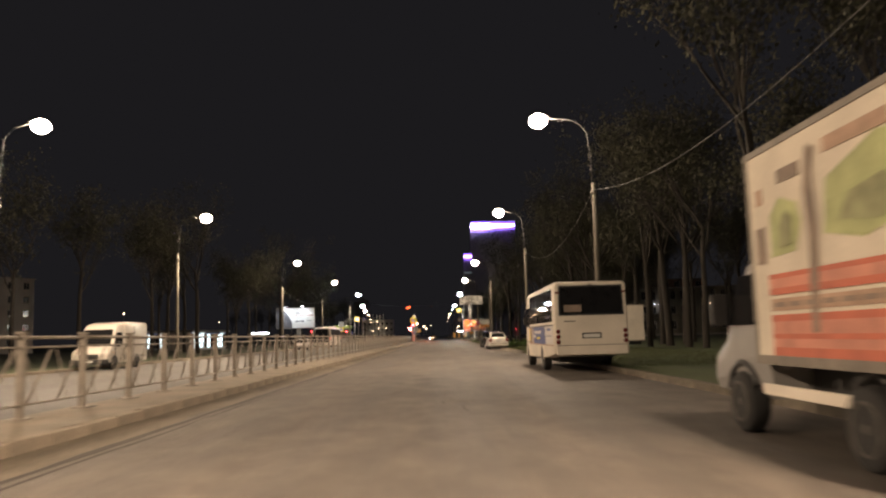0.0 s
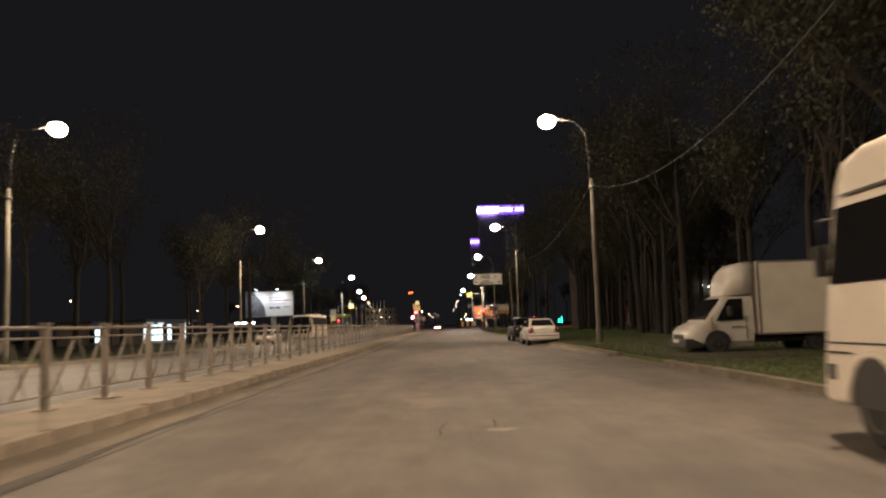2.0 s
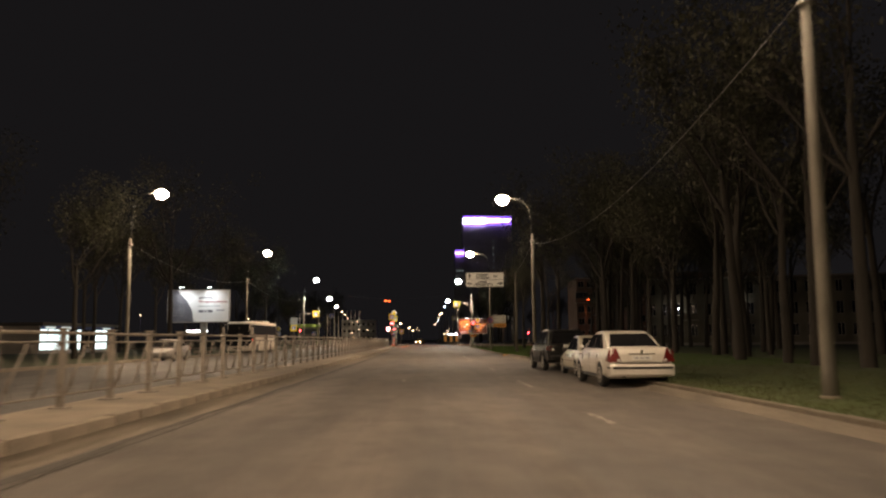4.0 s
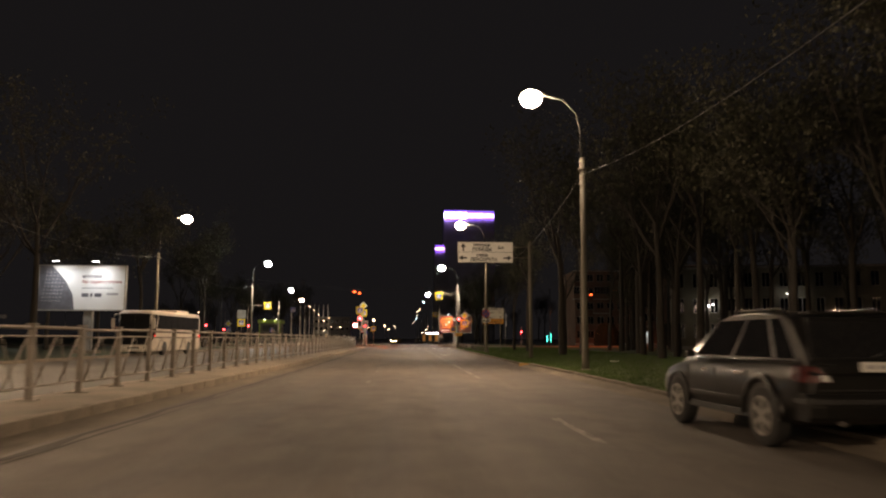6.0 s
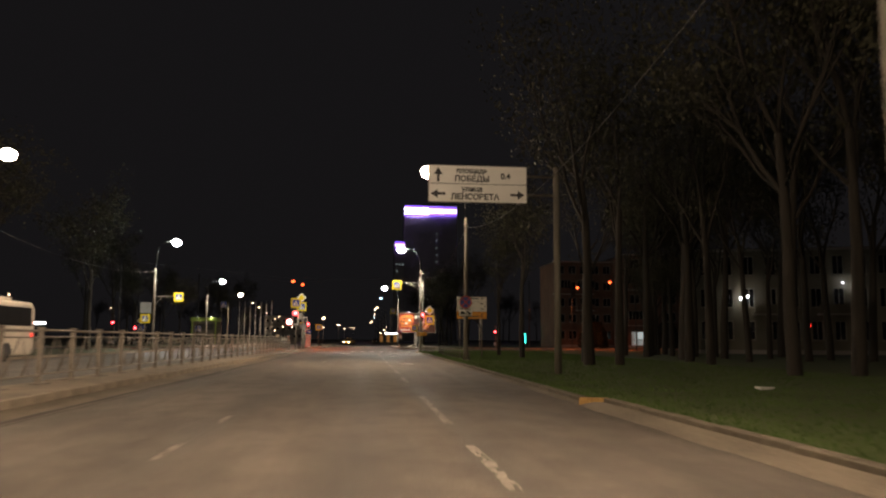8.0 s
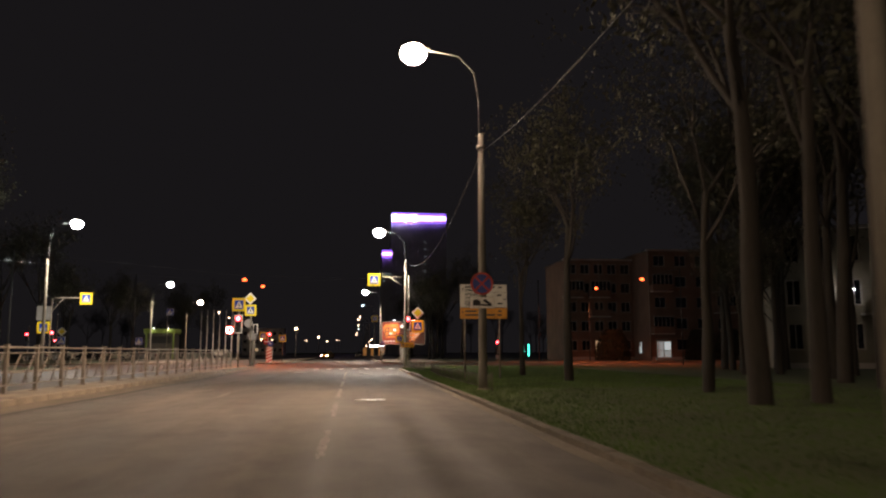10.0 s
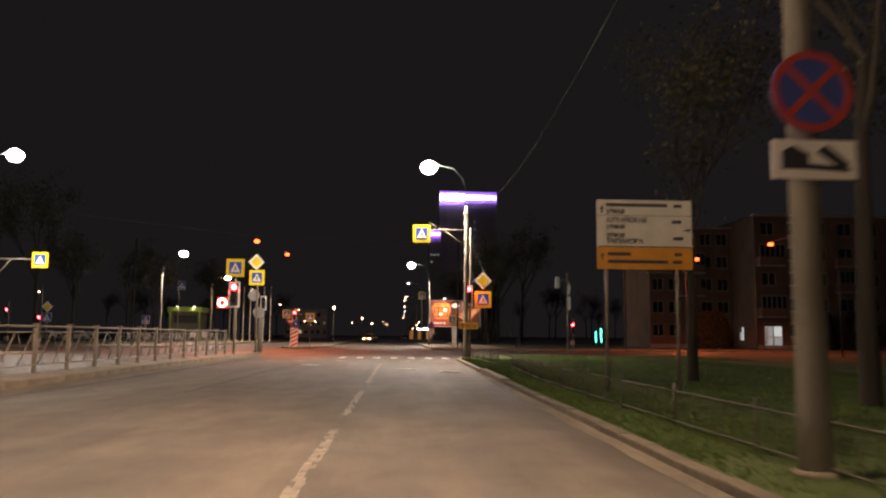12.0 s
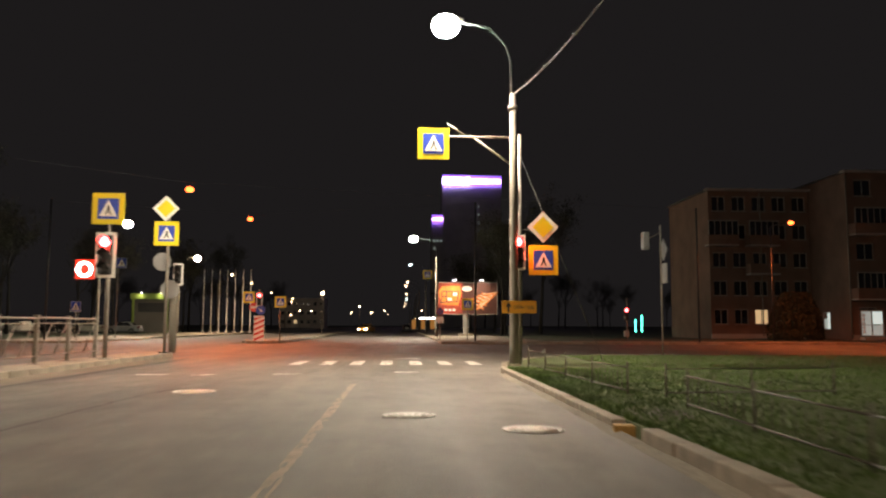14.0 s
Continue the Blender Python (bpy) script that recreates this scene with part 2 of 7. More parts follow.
# concrete panel with night shade put into its colour, for unlit walls
M["dim_panel"] = mat("dimmed_panel_facade", (0.12, 0.11, 0.1), 0.9, var=0.3, scale=0.3, fine=12, bump=0.3)
M["tower_panel"] = mat("pale_tower_panel", (0.72, 0.7, 0.7), 0.8, var=0.15, scale=0.2, fine=8, bump=0.1)
M["frame"] = mat("window_frame_paint", (0.3, 0.28, 0.25), 0.6, var=0.2, bump=0.05)
M["dark_pane"] = mat("dark_window_pane", (0.015, 0.016, 0.02), 0.12, var=0.3, scale=1, bump=0, spec=0.6, rvar=0.02)
M["roof"] = mat("roof_sheet", (0.09, 0.085, 0.08), 0.8, var=0.3, bump=0.2)
M["green_sheet"] = mat("green_kiosk_sheet", (0.2, 0.28, 0.06), 0.6, var=0.25, scale=1, bump=0.1)
M["granite"] = mat("pale_granite", (0.45, 0.42, 0.38), 0.7, var=0.2, scale=2, bump=0.1)
M["bb_back"] = mat("billboard_frame_steel", (0.3, 0.3, 0.3), 0.6, 0.3, var=0.3, bump=0.1)
M["bb_paper"] = mat("billboard_paper", (0.75, 0.75, 0.74), 0.6, var=0.06, scale=1, bump=0)
M["bb_grey"] = mat("billboard_grey_print", (0.13, 0.13, 0.15), 0.6, var=0.4, scale=2, bump=0)
M["bb_mid"] = mat("billboard_mid_print", (0.36, 0.36, 0.38), 0.6, var=0.3, scale=2, bump=0)
M["bb_red"] = mat("billboard_red_print", (0.3, 0.035, 0.016), 0.6, var=0.35, scale=2.5, bump=0)
M["bb_orange"] = mat("billboard_orange_print", (0.7, 0.2, 0.03), 0.6, var=0.35, scale=2.5, bump=0)
M["bb_brown"] = mat("billboard_brown_print", (0.075, 0.022, 0.014), 0.6, var=0.4, scale=2.5, bump=0)
M["glow_warm"] = glow("lit_sodium_bowl", (1.0, 0.78, 0.55), 120)
M["glow_cold"] = glow("lit_cold_bowl", (0.85, 1.0, 0.93), 120)
M["glow_far_cold"] = glow("far_lit_cold_bowl", (0.6, 0.9, 1.0), 9)
M["glow_orange"] = glow("lit_orange_bowl", (1.0, 0.09, 0.02), 3.5)
M["glow_far_warm"] = glow("far_lit_bowl", (1.0, 0.66, 0.38), 9)
M["glow_red"] = glow("lit_red_signal", (1.0, 0.016, 0.02), 45)
M["glow_green"] = glow("lit_green_sign", (0.05, 1.0, 0.7), 3)
M["glow_purple"] = glow("lit_violet_roof_sign", (0.62, 0.44, 1.0), 2.6)
M["glow_violet"] = glow("lit_violet_edge", (0.26, 0.1, 1.0), 0.9)
M["glow_pink"] = glow("lit_pink_sign", (0.9, 0.5, 1.0), 2)
M["glow_white"] = glow("lit_white_letters", (0.95, 0.97, 1.0), 6)
M["glow_shop"] = glow("lit_shop_window", (0.8, 0.95, 0.95), 0.22)
M["glow_kiosk"] = glow("lit_kiosk_window", (0.75, 0.95, 1.0), 1.0)
M["glow_stair"] = glow("lit_stair_window", (0.75, 0.9, 0.9), 0.09)
M["glow_room"] = glow("lit_room_window", (1.0, 0.72, 0.4), 0.17)
M["glow_amber"] = glow("lit_amber_sign", (1.0, 0.45, 0.1), 0.06)
M["glow_tail"] = glow("lit_tail_lamp", (1.0, 0.03, 0.02), 1.5)
M["glow_plate"] = glow("lit_red_plate", (0.9, 0.04, 0.02), 0.35)
M["glow_purple_hot"] = glow("bright_violet_roof_sign", (0.72, 0.6, 1.0), 9)
M["glow_head"] = glow("lit_head_lamp", (1.0, 0.8, 0.5), 30)

# mesh tools ---------------------------------------------------------


def box(bm, x0, x1, y0, y1, z0, z1, bevel=0.0):
    r = bmesh.ops.create_cube(bm, size=1.0, matrix=Matrix.Translation(((x0 + x1) / 2, (y0 + y1) / 2, (z0 + z1) / 2))
                              @ Matrix.Diagonal((abs(x1 - x0), abs(y1 - y0), abs(z1 - z0), 1)))
    if bevel:
        es = list({e for v in r["verts"] for e in v.link_edges})
        bmesh.ops.bevel(bm, geom=es, offset=bevel, segments=2, affect="EDGES", profile=0.6)
    return bm


def B(x0, x1, y0, y1, z0, z1, bevel=0.0):
    return box(bmesh.new(), x0, x1, y0, y1, z0, z1, bevel)


def ring_tube(bm, pts, radii, seg=8, cap=True):
    """A tapered tube along a line of points."""
    pts = [Vector(p) for p in pts]
    rings = []
    for i, p in enumerate(pts):
        d = (pts[min(i + 1, len(pts) - 1)] - pts[max(i - 1, 0)]).normalized()
        up = Vector((0, 0, 1)) if abs(d.z) < 0.9 else Vector((1, 0, 0))
        a = d.cross(up).normalized()
        b = d.cross(a)
        r = radii[i] if hasattr(radii, "__len__") else radii
        rings.append([bm.verts.new(p + (a * math.cos(k * 2 * math.pi / seg) + b * math.sin(k * 2 * math.pi / seg)) * r) for k in range(seg)])
    for q, s in zip(rings, rings[1:]):
        for k in range(seg):
            f = bm.faces.new((q[k], q[(k + 1) % seg], s[(k + 1) % seg], s[k]))
            f.smooth = True
    if cap:
        bm.faces.new(rings[0][::-1])
        bm.faces.new(rings[-1])
    return bm


def T(pts, radii, seg=8):
    return ring_tube(bmesh.new(), pts, radii, seg)


def lathe(bm, prof, axis="z", at=(0, 0, 0), seg=20):
    """Turn a profile of (radius, height) round an axis."""
    at = Vector(at)
    rings = []
    for r, h in prof:
        ring = []
        for k in range(seg):
            a = 2 * math.pi * k / seg
            c, s = r * math.cos(a), r * math.sin(a)
            v = Vector((c, s, h)) if axis == "z" else Vector((h, c, s)) if axis == "x" else Vector((c, h, s))
            ring.append(bm.verts.new(at + v))
        rings.append(ring)
    for q, s in zip(rings, rings[1:]):
        for k in range(seg):
            f = bm.faces.new((q[k], q[(k + 1) % seg], s[(k + 1) % seg], s[k]))
            f.smooth = True
    for ring in (rings[0], rings[-1]):
        bm.faces.new(ring)
    bmesh.ops.recalc_face_normals(bm, faces=bm.faces[:])
    return bm


def prism(bm, poly, y0, y1, plane="xz"):
    """A flat outline given thickness along the third axis."""
    def at(a, b, c):
        return (a, c, b) if plane == "xz" else (c, a, b) if plane == "yz" else (a, b, c)
    lo = [bm.verts.new(at(a, b, y0)) for a, b in poly]
    hi = [bm.verts.new(at(a, b, y1)) for a, b in poly]
    bm.faces.new(lo)
    bm.faces.new(hi[::-1])
    n = len(poly)
    for k in range(n):
        bm.faces.new((lo[k], hi[k], hi[(k + 1) % n], lo[(k + 1) % n]))
    bmesh.ops.recalc_face_normals(bm, faces=bm.faces[:])
    return bm


def P(poly, y0, y1, plane="xz"):
    return prism(bmesh.new(), poly, y0, y1, plane)


def loft(bm, rings, smooth=True):
    vs = [[bm.verts.new(p) for p in r] for r in rings]
    n = len(vs[0])
    for q, s in zip(vs, vs[1:]):
        for k in range(n):
            f = bm.faces.new((q[k], q[(k + 1) % n], s[(k + 1) % n], s[k]))
            f.smooth = smooth
    bm.faces.new(vs[0])
    bm.faces.new(vs[-1])
    bmesh.ops.recalc_face_normals(bm, faces=bm.faces[:])
    return bm


def mesh_of(bm, name, material):
    me = bpy.data.meshes.new(name)
    bm.to_mesh(me)
    bm.free()
    me.materials.append(material)
    return me


def part(name, bm, material, parent=None, label=""):
    ob = new(name, mesh_of(bm, name, material))
    if parent:
        ob.parent = parent
    if label:
        ob["label"] = label
    return ob


def thing(name, m, label, category, group=""):
    ob = new(name)
    ob.empty_display_size = 0.2
    ob.matrix_basis = m
    return tagged(ob, label, category, group)


def built(name, bm, material, kind="structure", label="", category=""):
    return tagged(part(name, bm, material), label, category, "", kind)


def lettering(text, size, x, z, y, material, parent, align="CENTER", bold=0.0):
    """Raised letters on a face that looks towards -y."""
    cu = bpy.data.curves.new("lettering", "FONT")
    cu.body, cu.size, cu.extrude, cu.offset = text, size, 0.003, bold
    cu.align_x, cu.align_y = align, "CENTER"
    tmp = new("lettering", cu)
    bpy.context.view_layer.update()
    me = bpy.data.meshes.new_from_object(tmp)
    bpy.data.objects.remove(tmp)
    me.materials.clear()
    me.materials.append(material)
    ob = new("lettering", me)
    ob.parent = parent
    ob.matrix_basis = pose(x, y, z, 90, 0, 0)
    return ob


def lamp(name, kind, energy, color, m, size=0.25, cone=150, blend=0.6):
    li = bpy.data.lights.new(name, kind)
    li.energy, li.color = energy, color
    if kind == "SPOT":
        li.spot_size, li.spot_blend = radians(cone), blend
        li.shadow_soft_size = size
    elif kind == "POINT":
        li.shadow_soft_size = size
    else:
        li.size = size
    ob = new(name, li)
    ob.matrix_basis = m
    return ob


# ground, roads, kerbs ------------------------------------------------


def along(path, y):
    for (xa, ya), (xb, yb) in zip(path, path[1:]):
        if ya <= y <= yb:
            return xa + (xb - xa) * (y - ya) / (yb - ya)
    return path[-1][0] if y > path[-1][1] else path[0][0]


KERB_R = [(5.5, -60), (5.42, 40), (5.45, 85), (5.72, 96), (5.75, 106.6), (5.52, 107.4), (5.85, 130), (6.0, 150), (6.15, 168)]
KERB_L = [(-4.85, -60), (-4.85, 105), (-5.0, 130), (-5.1, 150), (-5.3, 170), (-5.15, 177)]
FENCE = [(-6.3, -20), (-6.3, 172.6)]
MED_L = [(-6.75, -60), (-6.75, 177)]
MEDIAN_TOP = .2
CROSS0, CROSS1 = 180.2, 200.5


def sheet(name, poly, z, material, kind="structure", label="", category="", top=None):
    bm = bmesh.new()
    if top is None:
        bm.faces.new([bm.verts.new((x, y, z)) for x, y in poly])
        bmesh.ops.recalc_face_normals(bm, faces=bm.faces[:])
        if bm.faces[:][0].normal.z < 0:
            bmesh.ops.reverse_faces(bm, faces=bm.faces[:])
    else:
        prism(bm, poly, z, top, "xy")
    return built(name, bm, material, kind, label, category)


sheet("ground", [(-1500, -300), (1500, -300), (1500, 2500), (-1500, 2500)], -0.04, M["soil"],
      label="dark soil and turf reaching to the horizon", category="ground")


def strip_mesh(left, right, y0, y1, z, step=6.0):
    bm = bmesh.new()
    n = max(1, int((y1 - y0) / step))
    rows = []
    for i in range(n + 1):
        y = y0 + (y1 - y0) * i / n
        rows.append((bm.verts.new((along(left, y), y, z)), bm.verts.new((along(right, y), y, z))))
    for a, b in zip(rows, rows[1:]):
        bm.faces.new((a[0], a[1], b[1], b[0]))
    return bm


built("road_near", strip_mesh(KERB_L, KERB_R, -60, 168, 0.0), M["asphalt"],
      label="worn grey-brown asphalt carriageway with tyre tracks and seams", category="road")
sheet("road_mouth", [(-5.3, 168), (6.15, 168), (6.6, 171.5), (8.2, 175.2), (11, 177.6), (14.5, 178.4), (14.5, CROSS0), (-5.15, CROSS0), (-5.15, 177)], 0.0, M["asphalt"],
      label="asphalt mouth of the carriageway at the crossing", category="road")
sheet("road_cross", [(-260, CROSS0), (260, CROSS0), (260, CROSS1), (-260, CROSS1)], 0.0, M["asphalt_far"],
      label="asphalt cross street under orange light", category="road")
sheet("road_cross_edge", [(14.5, 178.4), (260, 178.4), (260, CROSS0), (14.5, CROSS0)], 0.0, M["asphalt_far"],
      label="near edge of the cross street", category="road")
built("road_opposite", strip_mesh([(-18.9, -60), (-18.9, 180)], MED_L, -60, 177, 0.0), M["asphalt_far"],
      label="grey asphalt carriageway beyond the railing", category="road")
sheet("road_opposite_mouth", [(-18.9, 177), (-6.75, 177), (-5.15, 177), (-5.15, CROSS0), (-18.9, CROSS0)], -0.002, M["asphalt_far"],
      label="mouth of the far carriageway", category="road")
sheet("road_far", [(-4.6, CROSS1), (6.2, CROSS1), (6.2, 900), (-4.6, 900)], 0.0, M["asphalt"],
      label="asphalt carriageway beyond the crossing", category="road")
sheet("road_far_opposite", [(-17.9, CROSS1), (-8.2, CROSS1), (-8.2, 900), (-17.9, 900)], 0.0, M["asphalt_far"],
      label="far carriageway beyond the crossing", category="road")
sheet("verge_grass", [(5.67, -60), (5.59, 40), (5.62, 85), (5.89, 96), (5.92, 106.6), (5.7, 107.4), (6.03, 130), (6.17, 150), (6.32, 168), (6.8, 171.3), (8.4, 174.9), (11.1, 177.4), (14.5, 178.1),
                      (34, 178.1), (34, -60)], -0.03, M["turf"], label="grass verge under dark trees", category="verge", top=0.13)
sheet("lawn_beyond", [(34, 178.1), (34, -60), (260, -60), (260, 178.1)], -0.03, M["soil"], label="dark lawn in front of the houses", category="lawn", top=0.11)
sheet("median", [(-5.03, -60), (-5.03, 105), (-5.18, 130), (-5.28, 150), (-5.48, 170), (-5.3, 176.6), (-5.6, 178.0), (-6.1, 178.4), (-6.45, 177.9), (-6.6, 176.8), (-6.6, -60)], -0.03, M["paving"],
      label="dusty paved median strip under the railing", category="median", top=MEDIAN_TOP)
sheet("verge_opposite", [(-19.06, -60), (-19.06, 179.6), (-30, 179.6), (-30, -60)], -0.03, M["soil"], label="dark earthy verge beside the far carriageway", category="verge", top=0.14)
sheet("lawn_opposite", [(-30, -60), (-30, 179.6), (-300, 179.6), (-300, -60)], -0.03, M["soil"], label="dark ground among trees across the road", category="lawn", top=0.1)
sheet("pavement_far_corner", [(6.36, 201.2), (6.36, 900), (14, 900), (14, 203), (12, 200.9)], -0.03, M["paving"], label="pavement at the far corner", category="pavement", top=0.14)
sheet("lawn_far_corner", [(14, 203), (14, 900), (400, 900), (400, 200.9), (12.4, 200.9)], -0.03, M["soil"], label="ground before the brick house", category="lawn", top=0.12)
sheet("pavement_cross_far", [(14.2, 201), (260, 201), (260, 204.5), (14.2, 204.5)], 0.1, M["paving"], label="pavement along the cross street", category="pavement", top=0.14)
sheet("island_far", [(-5.0, 204), (-5.0, 900), (-7.9, 900), (-7.9, 204), (-7.2, 202.2), (-6.4, 201.6), (-5.6, 202.2)], -0.03, M["paving"],
      label="paved traffic island beyond the crossing", category="island", top=0.15)
sheet("pavement_far_left", [(-18.1, 201.2), (-18.1, 900), (-26, 900), (-26, 201.2)], -0.03, M["paving"], label="pavement beyond the crossing", category="pavement", top=0.14)
sheet("lawn_far_left", [(-26, 201.2), (-26, 900), (-300, 900), (-300, 201.2)], -0.03, M["soil"], label="dark park beyond the crossing", category="lawn", top=0.12)


def kerb_line(name, pts, width, top, material, label, zb=-0.03, every=1.0):
    """Concrete kerb stones, one by one, along a line."""
    owner = tagged(new(name), label, "kerb", "", "structure")
    stone = B(-0.496, 0.496, -width / 2, width / 2, 0, top - zb, 0.018)
    me = mesh_of(stone, "kerb_stone", material)
    pts = [Vector((x, y, 0)) for x, y in pts]
    rng = random.Random(7)
    for a, b in zip(pts, pts[1:]):
        n = max(1, round((b - a).length / every))
        d = (b - a) / n
        ang = math.degrees(math.atan2(d.y, d.x))
        for i in range(n):
            c = a + d * (i + 0.5)
            ob = new("kerb_stone", me)
            ob.parent = owner
            ob.matrix_basis = pose(c.x + rng.uniform(-.008, .008), c.y, zb + rng.uniform(-.012, .008), rng.uniform(-.6, .6), rng.uniform(-.4, .4), ang + rng.uniform(-.5, .5)) @ Matrix.Diagonal((d.length / 1.0, 1, 1, 1))
    return owner


# sand washed against the left kerb
def sand_wedge():
    bm = bmesh.new()
    rng = random.Random(3)
    rows = []
    for i in range(121):
        y = -20 + i * 197 / 120
        k = along(KERB_L, y)
        w = 0.55 + rng.uniform(-.08, .1)
        rows.append([bm.verts.new(p) for p in ((k, y, 0.055), (k + w * 0.5, y, 0.03), (k + w, y, 0.004))])
    for a, b in zip(rows, rows[1:]):
        for j in range(2):
            f = bm.faces.new((a[j], a[j + 1], b[j + 1], b[j]))
            f.smooth = True
    return bm


built("sand_drift", sand_wedge(), M["sand"], "stuff", "pale sand washed against the kerb", "sand")


def dust_bank():
    bm = bmesh.new()
    rng = random.Random(31)
    rows = []
    for i in range(151):
        y = 52 + i * 115 / 150
        k = along(KERB_R, y)
        near = y < 106.6
        w = (.42 if near else .13) + rng.uniform(-.05, .05)
        h = .1 if near else .05
        rows.append([bm.verts.new(p) for p in ((k + .01, y, h), (k - w * .45, y, h * .45 + rng.uniform(0, .012)), (k - w, y, .004))])
    for a, b in zip(rows, rows[1:]):
        for j in range(2):
            f = bm.faces.new((a[j + 1], a[j], b[j], b[j + 1]))
            f.smooth = True
    return bm


built("dust_drift", dust_bank(), M["gutter_dust"], "stuff", "dusty sand banked against the kerb", "sand")


def mud_ramp():
    """A rutted muddy way from the sunken kerb up onto the grass."""
    bm = bmesh.new()
    rng = random.Random(77)
    rows = []
    for i in range(15):
        x = 5.56 + i * .3
        z = .02 + min(1, i / 3) * .125
        rows.append([bm.verts.new((x, 45.7 + .35 * i / 14 + j * (5.5 - .6 * i / 14) / 10 + rng.uniform(-.12, .12) * (0 < i), z + rng.uniform(0, .015) - (.01 if j in (2, 3, 7, 8) else 0))) for j in range(11)])
    for a, b in zip(rows, rows[1:]):
        for j in range(10):
            bm.faces.new((a[j], b[j], b[j + 1], a[j + 1])).smooth = True
    return bm


built("muddy_way", mud_ramp(), M["track_mud"], "structure", "rutted muddy way worn across the grass verge", "mud")


def gutter_seam(off, w, seed):
    bm = bmesh.new()
    rng = random.Random(seed)
    rows = []
    for i in range(161):
        y = -20 + i * 197 / 160
        k = along(KERB_L, y) + off + rng.uniform(-.035, .035)
        q = w * rng.uniform(.5, 1.3)
        rows.append((bm.verts.new((k, y, .005)), bm.verts.new((k + q, y, .005))))
    for a, b in zip(rows, rows[1:]):
        bm.faces.new((a[0], a[1], b[1], b[0]))
    return bm


built("gutter_seam", gutter_seam(.62, .17, 4), M["wet_dirt"], "stuff", "dark dirty seam along the gutter", "dirt")
built("gutter_seam_outer", gutter_seam(.86, .05, 8), M["wet_dirt"], "stuff", "thin dark crack along the gutter", "dirt")

def crack(pts, w, seed):
    """A thin jagged line of dark dirt in a split of the asphalt."""
    rng = random.Random(seed)
    bm = bmesh.new()
    rows = []
    for (xa, ya), (xb, yb) in zip(pts, pts[1:]):
        n = max(2, int(math.hypot(xb - xa, yb - ya) / .25))
        for i in range(n):
            t = i / n
            x, y = xa + (xb - xa) * t + rng.uniform(-.03, .03), ya + (yb - ya) * t
            q = w * rng.uniform(.3, 1.3)
            rows.append((bm.verts.new((x - q / 2, y, .0045)), bm.verts.new((x + q / 2, y + .02, .0045))))
    for a, b in zip(rows, rows[1:]):
        bm.faces.new((a[0], a[1], b[1], b[0]))
    return bm


for k, (pts, w) in enumerate((([(-1.3, 146), (-1.25, 156.6), (-1.2, 160.6), (-.95, 163)], .09), ([(.9, 163.5), (1.6, 164.2), (2.3, 164.1), (3.1, 165.0)], .07),
                              ([(1.0, 34.4), (1.9, 34.9), (3.6, 35.1)], .04))):
    built("asphalt_crack" if k == 0 else "asphalt_crack_" + "abcd"[k], crack(pts, w, 40 + k), M["wet_dirt"], "stuff", "dark crack in the worn asphalt", "crack")


def ragged(cx, cy, rx, ry, z, seed, bend=0.0):
    """A low ragged-edged blotch of asphalt, bent when bend is given."""
    rng = random.Random(seed)
    bm = bmesh.new()
    n = 36
    rim, rad = [], 1.0
    for i in range(n):
        a = 2 * math.pi * i / n
        rad = min(1.25, max(.7, rad + rng.uniform(-.16, .16)))
        x = rx * math.cos(a) * rad
        rim.append(bm.verts.new((cx + x, cy + ry * math.sin(a) * rad + bend * (x / rx) ** 2, z)))
    mid = bm.verts.new((cx, cy, z + .002))
    for a, b in zip(rim, rim[1:] + rim[:1]):
        bm.faces.new((a, b, mid))
    return bm


built("soil_hollow", ragged(6.75, 157.0, .55, .95, .1345, 21), M["track_mud"], "structure", "bare soil hollow behind the broken kerb", "mud")
built("road_patch", ragged(.36, 15.5, .26, .42, .005, 3), M["worn_patch"], "structure", "small pale worn patch in the asphalt", "road patch")
built("road_patch_b", ragged(-.05, 34.7, .32, .7, .004, 5), M["worn_patch"], "structure", "pale ragged patch in the asphalt", "road patch")
built("road_patch_c", ragged(.34, 34.3, .24, .16, .0065, 9, .12), M["pale_patch"], "structure", "pale crescent of fresh asphalt at a pothole", "road patch")
for k, (pts, w) in enumerate((([(.08, 14.9), (.02, 15.5), (.12, 16.1)], .025), ([(.66, 14.8), (.62, 15.5), (.7, 16.2)], .025), ([(.43, 13.2), (.4, 14.4), (.46, 15.0)], .03),
                              ([(-.42, 33.8), (-.36, 34.6), (-.3, 35.5)], .03), ([(.28, 34.55), (.33, 35.1), (.25, 35.6)], .03), ([(.05, 34.1), (.1, 34.5), (.3, 34.7)], .03))):
    built("pothole_edge" if k == 0 else "pothole_edge_" + "abcdef"[k], crack(pts, w, 60 + k), M["wet_dirt"], "stuff", "dark broken edge of a road patch", "crack")

# road markings --------------------------------------------------------


def worn_bar(x0, x1, y0, y1, rng, wear=.2):
    """A painted stripe in small patches, some of them worn away."""
    bm = bmesh.new()
    n = max(3, int((y1 - y0) / 0.22))
    cols = [0, .3, .55, .8, 1]
    grid = []
    for i in range(n + 1):
        y = y0 + (y1 - y0) * i / n
        grid.append([bm.verts.new((x0 + (x1 - x0) * c + rng.uniform(-.012, .012), y + rng.uniform(-.05, .05), 0.006)) for c in cols])
    for i in range(n):
        for j in range(len(cols) - 1):
            if rng.random() > wear * (1.3 if j in (0, 3) else .8):
                bm.faces.new((grid[i][j], grid[i][j + 1], grid[i + 1][j + 1], grid[i + 1][j]))
    return bm


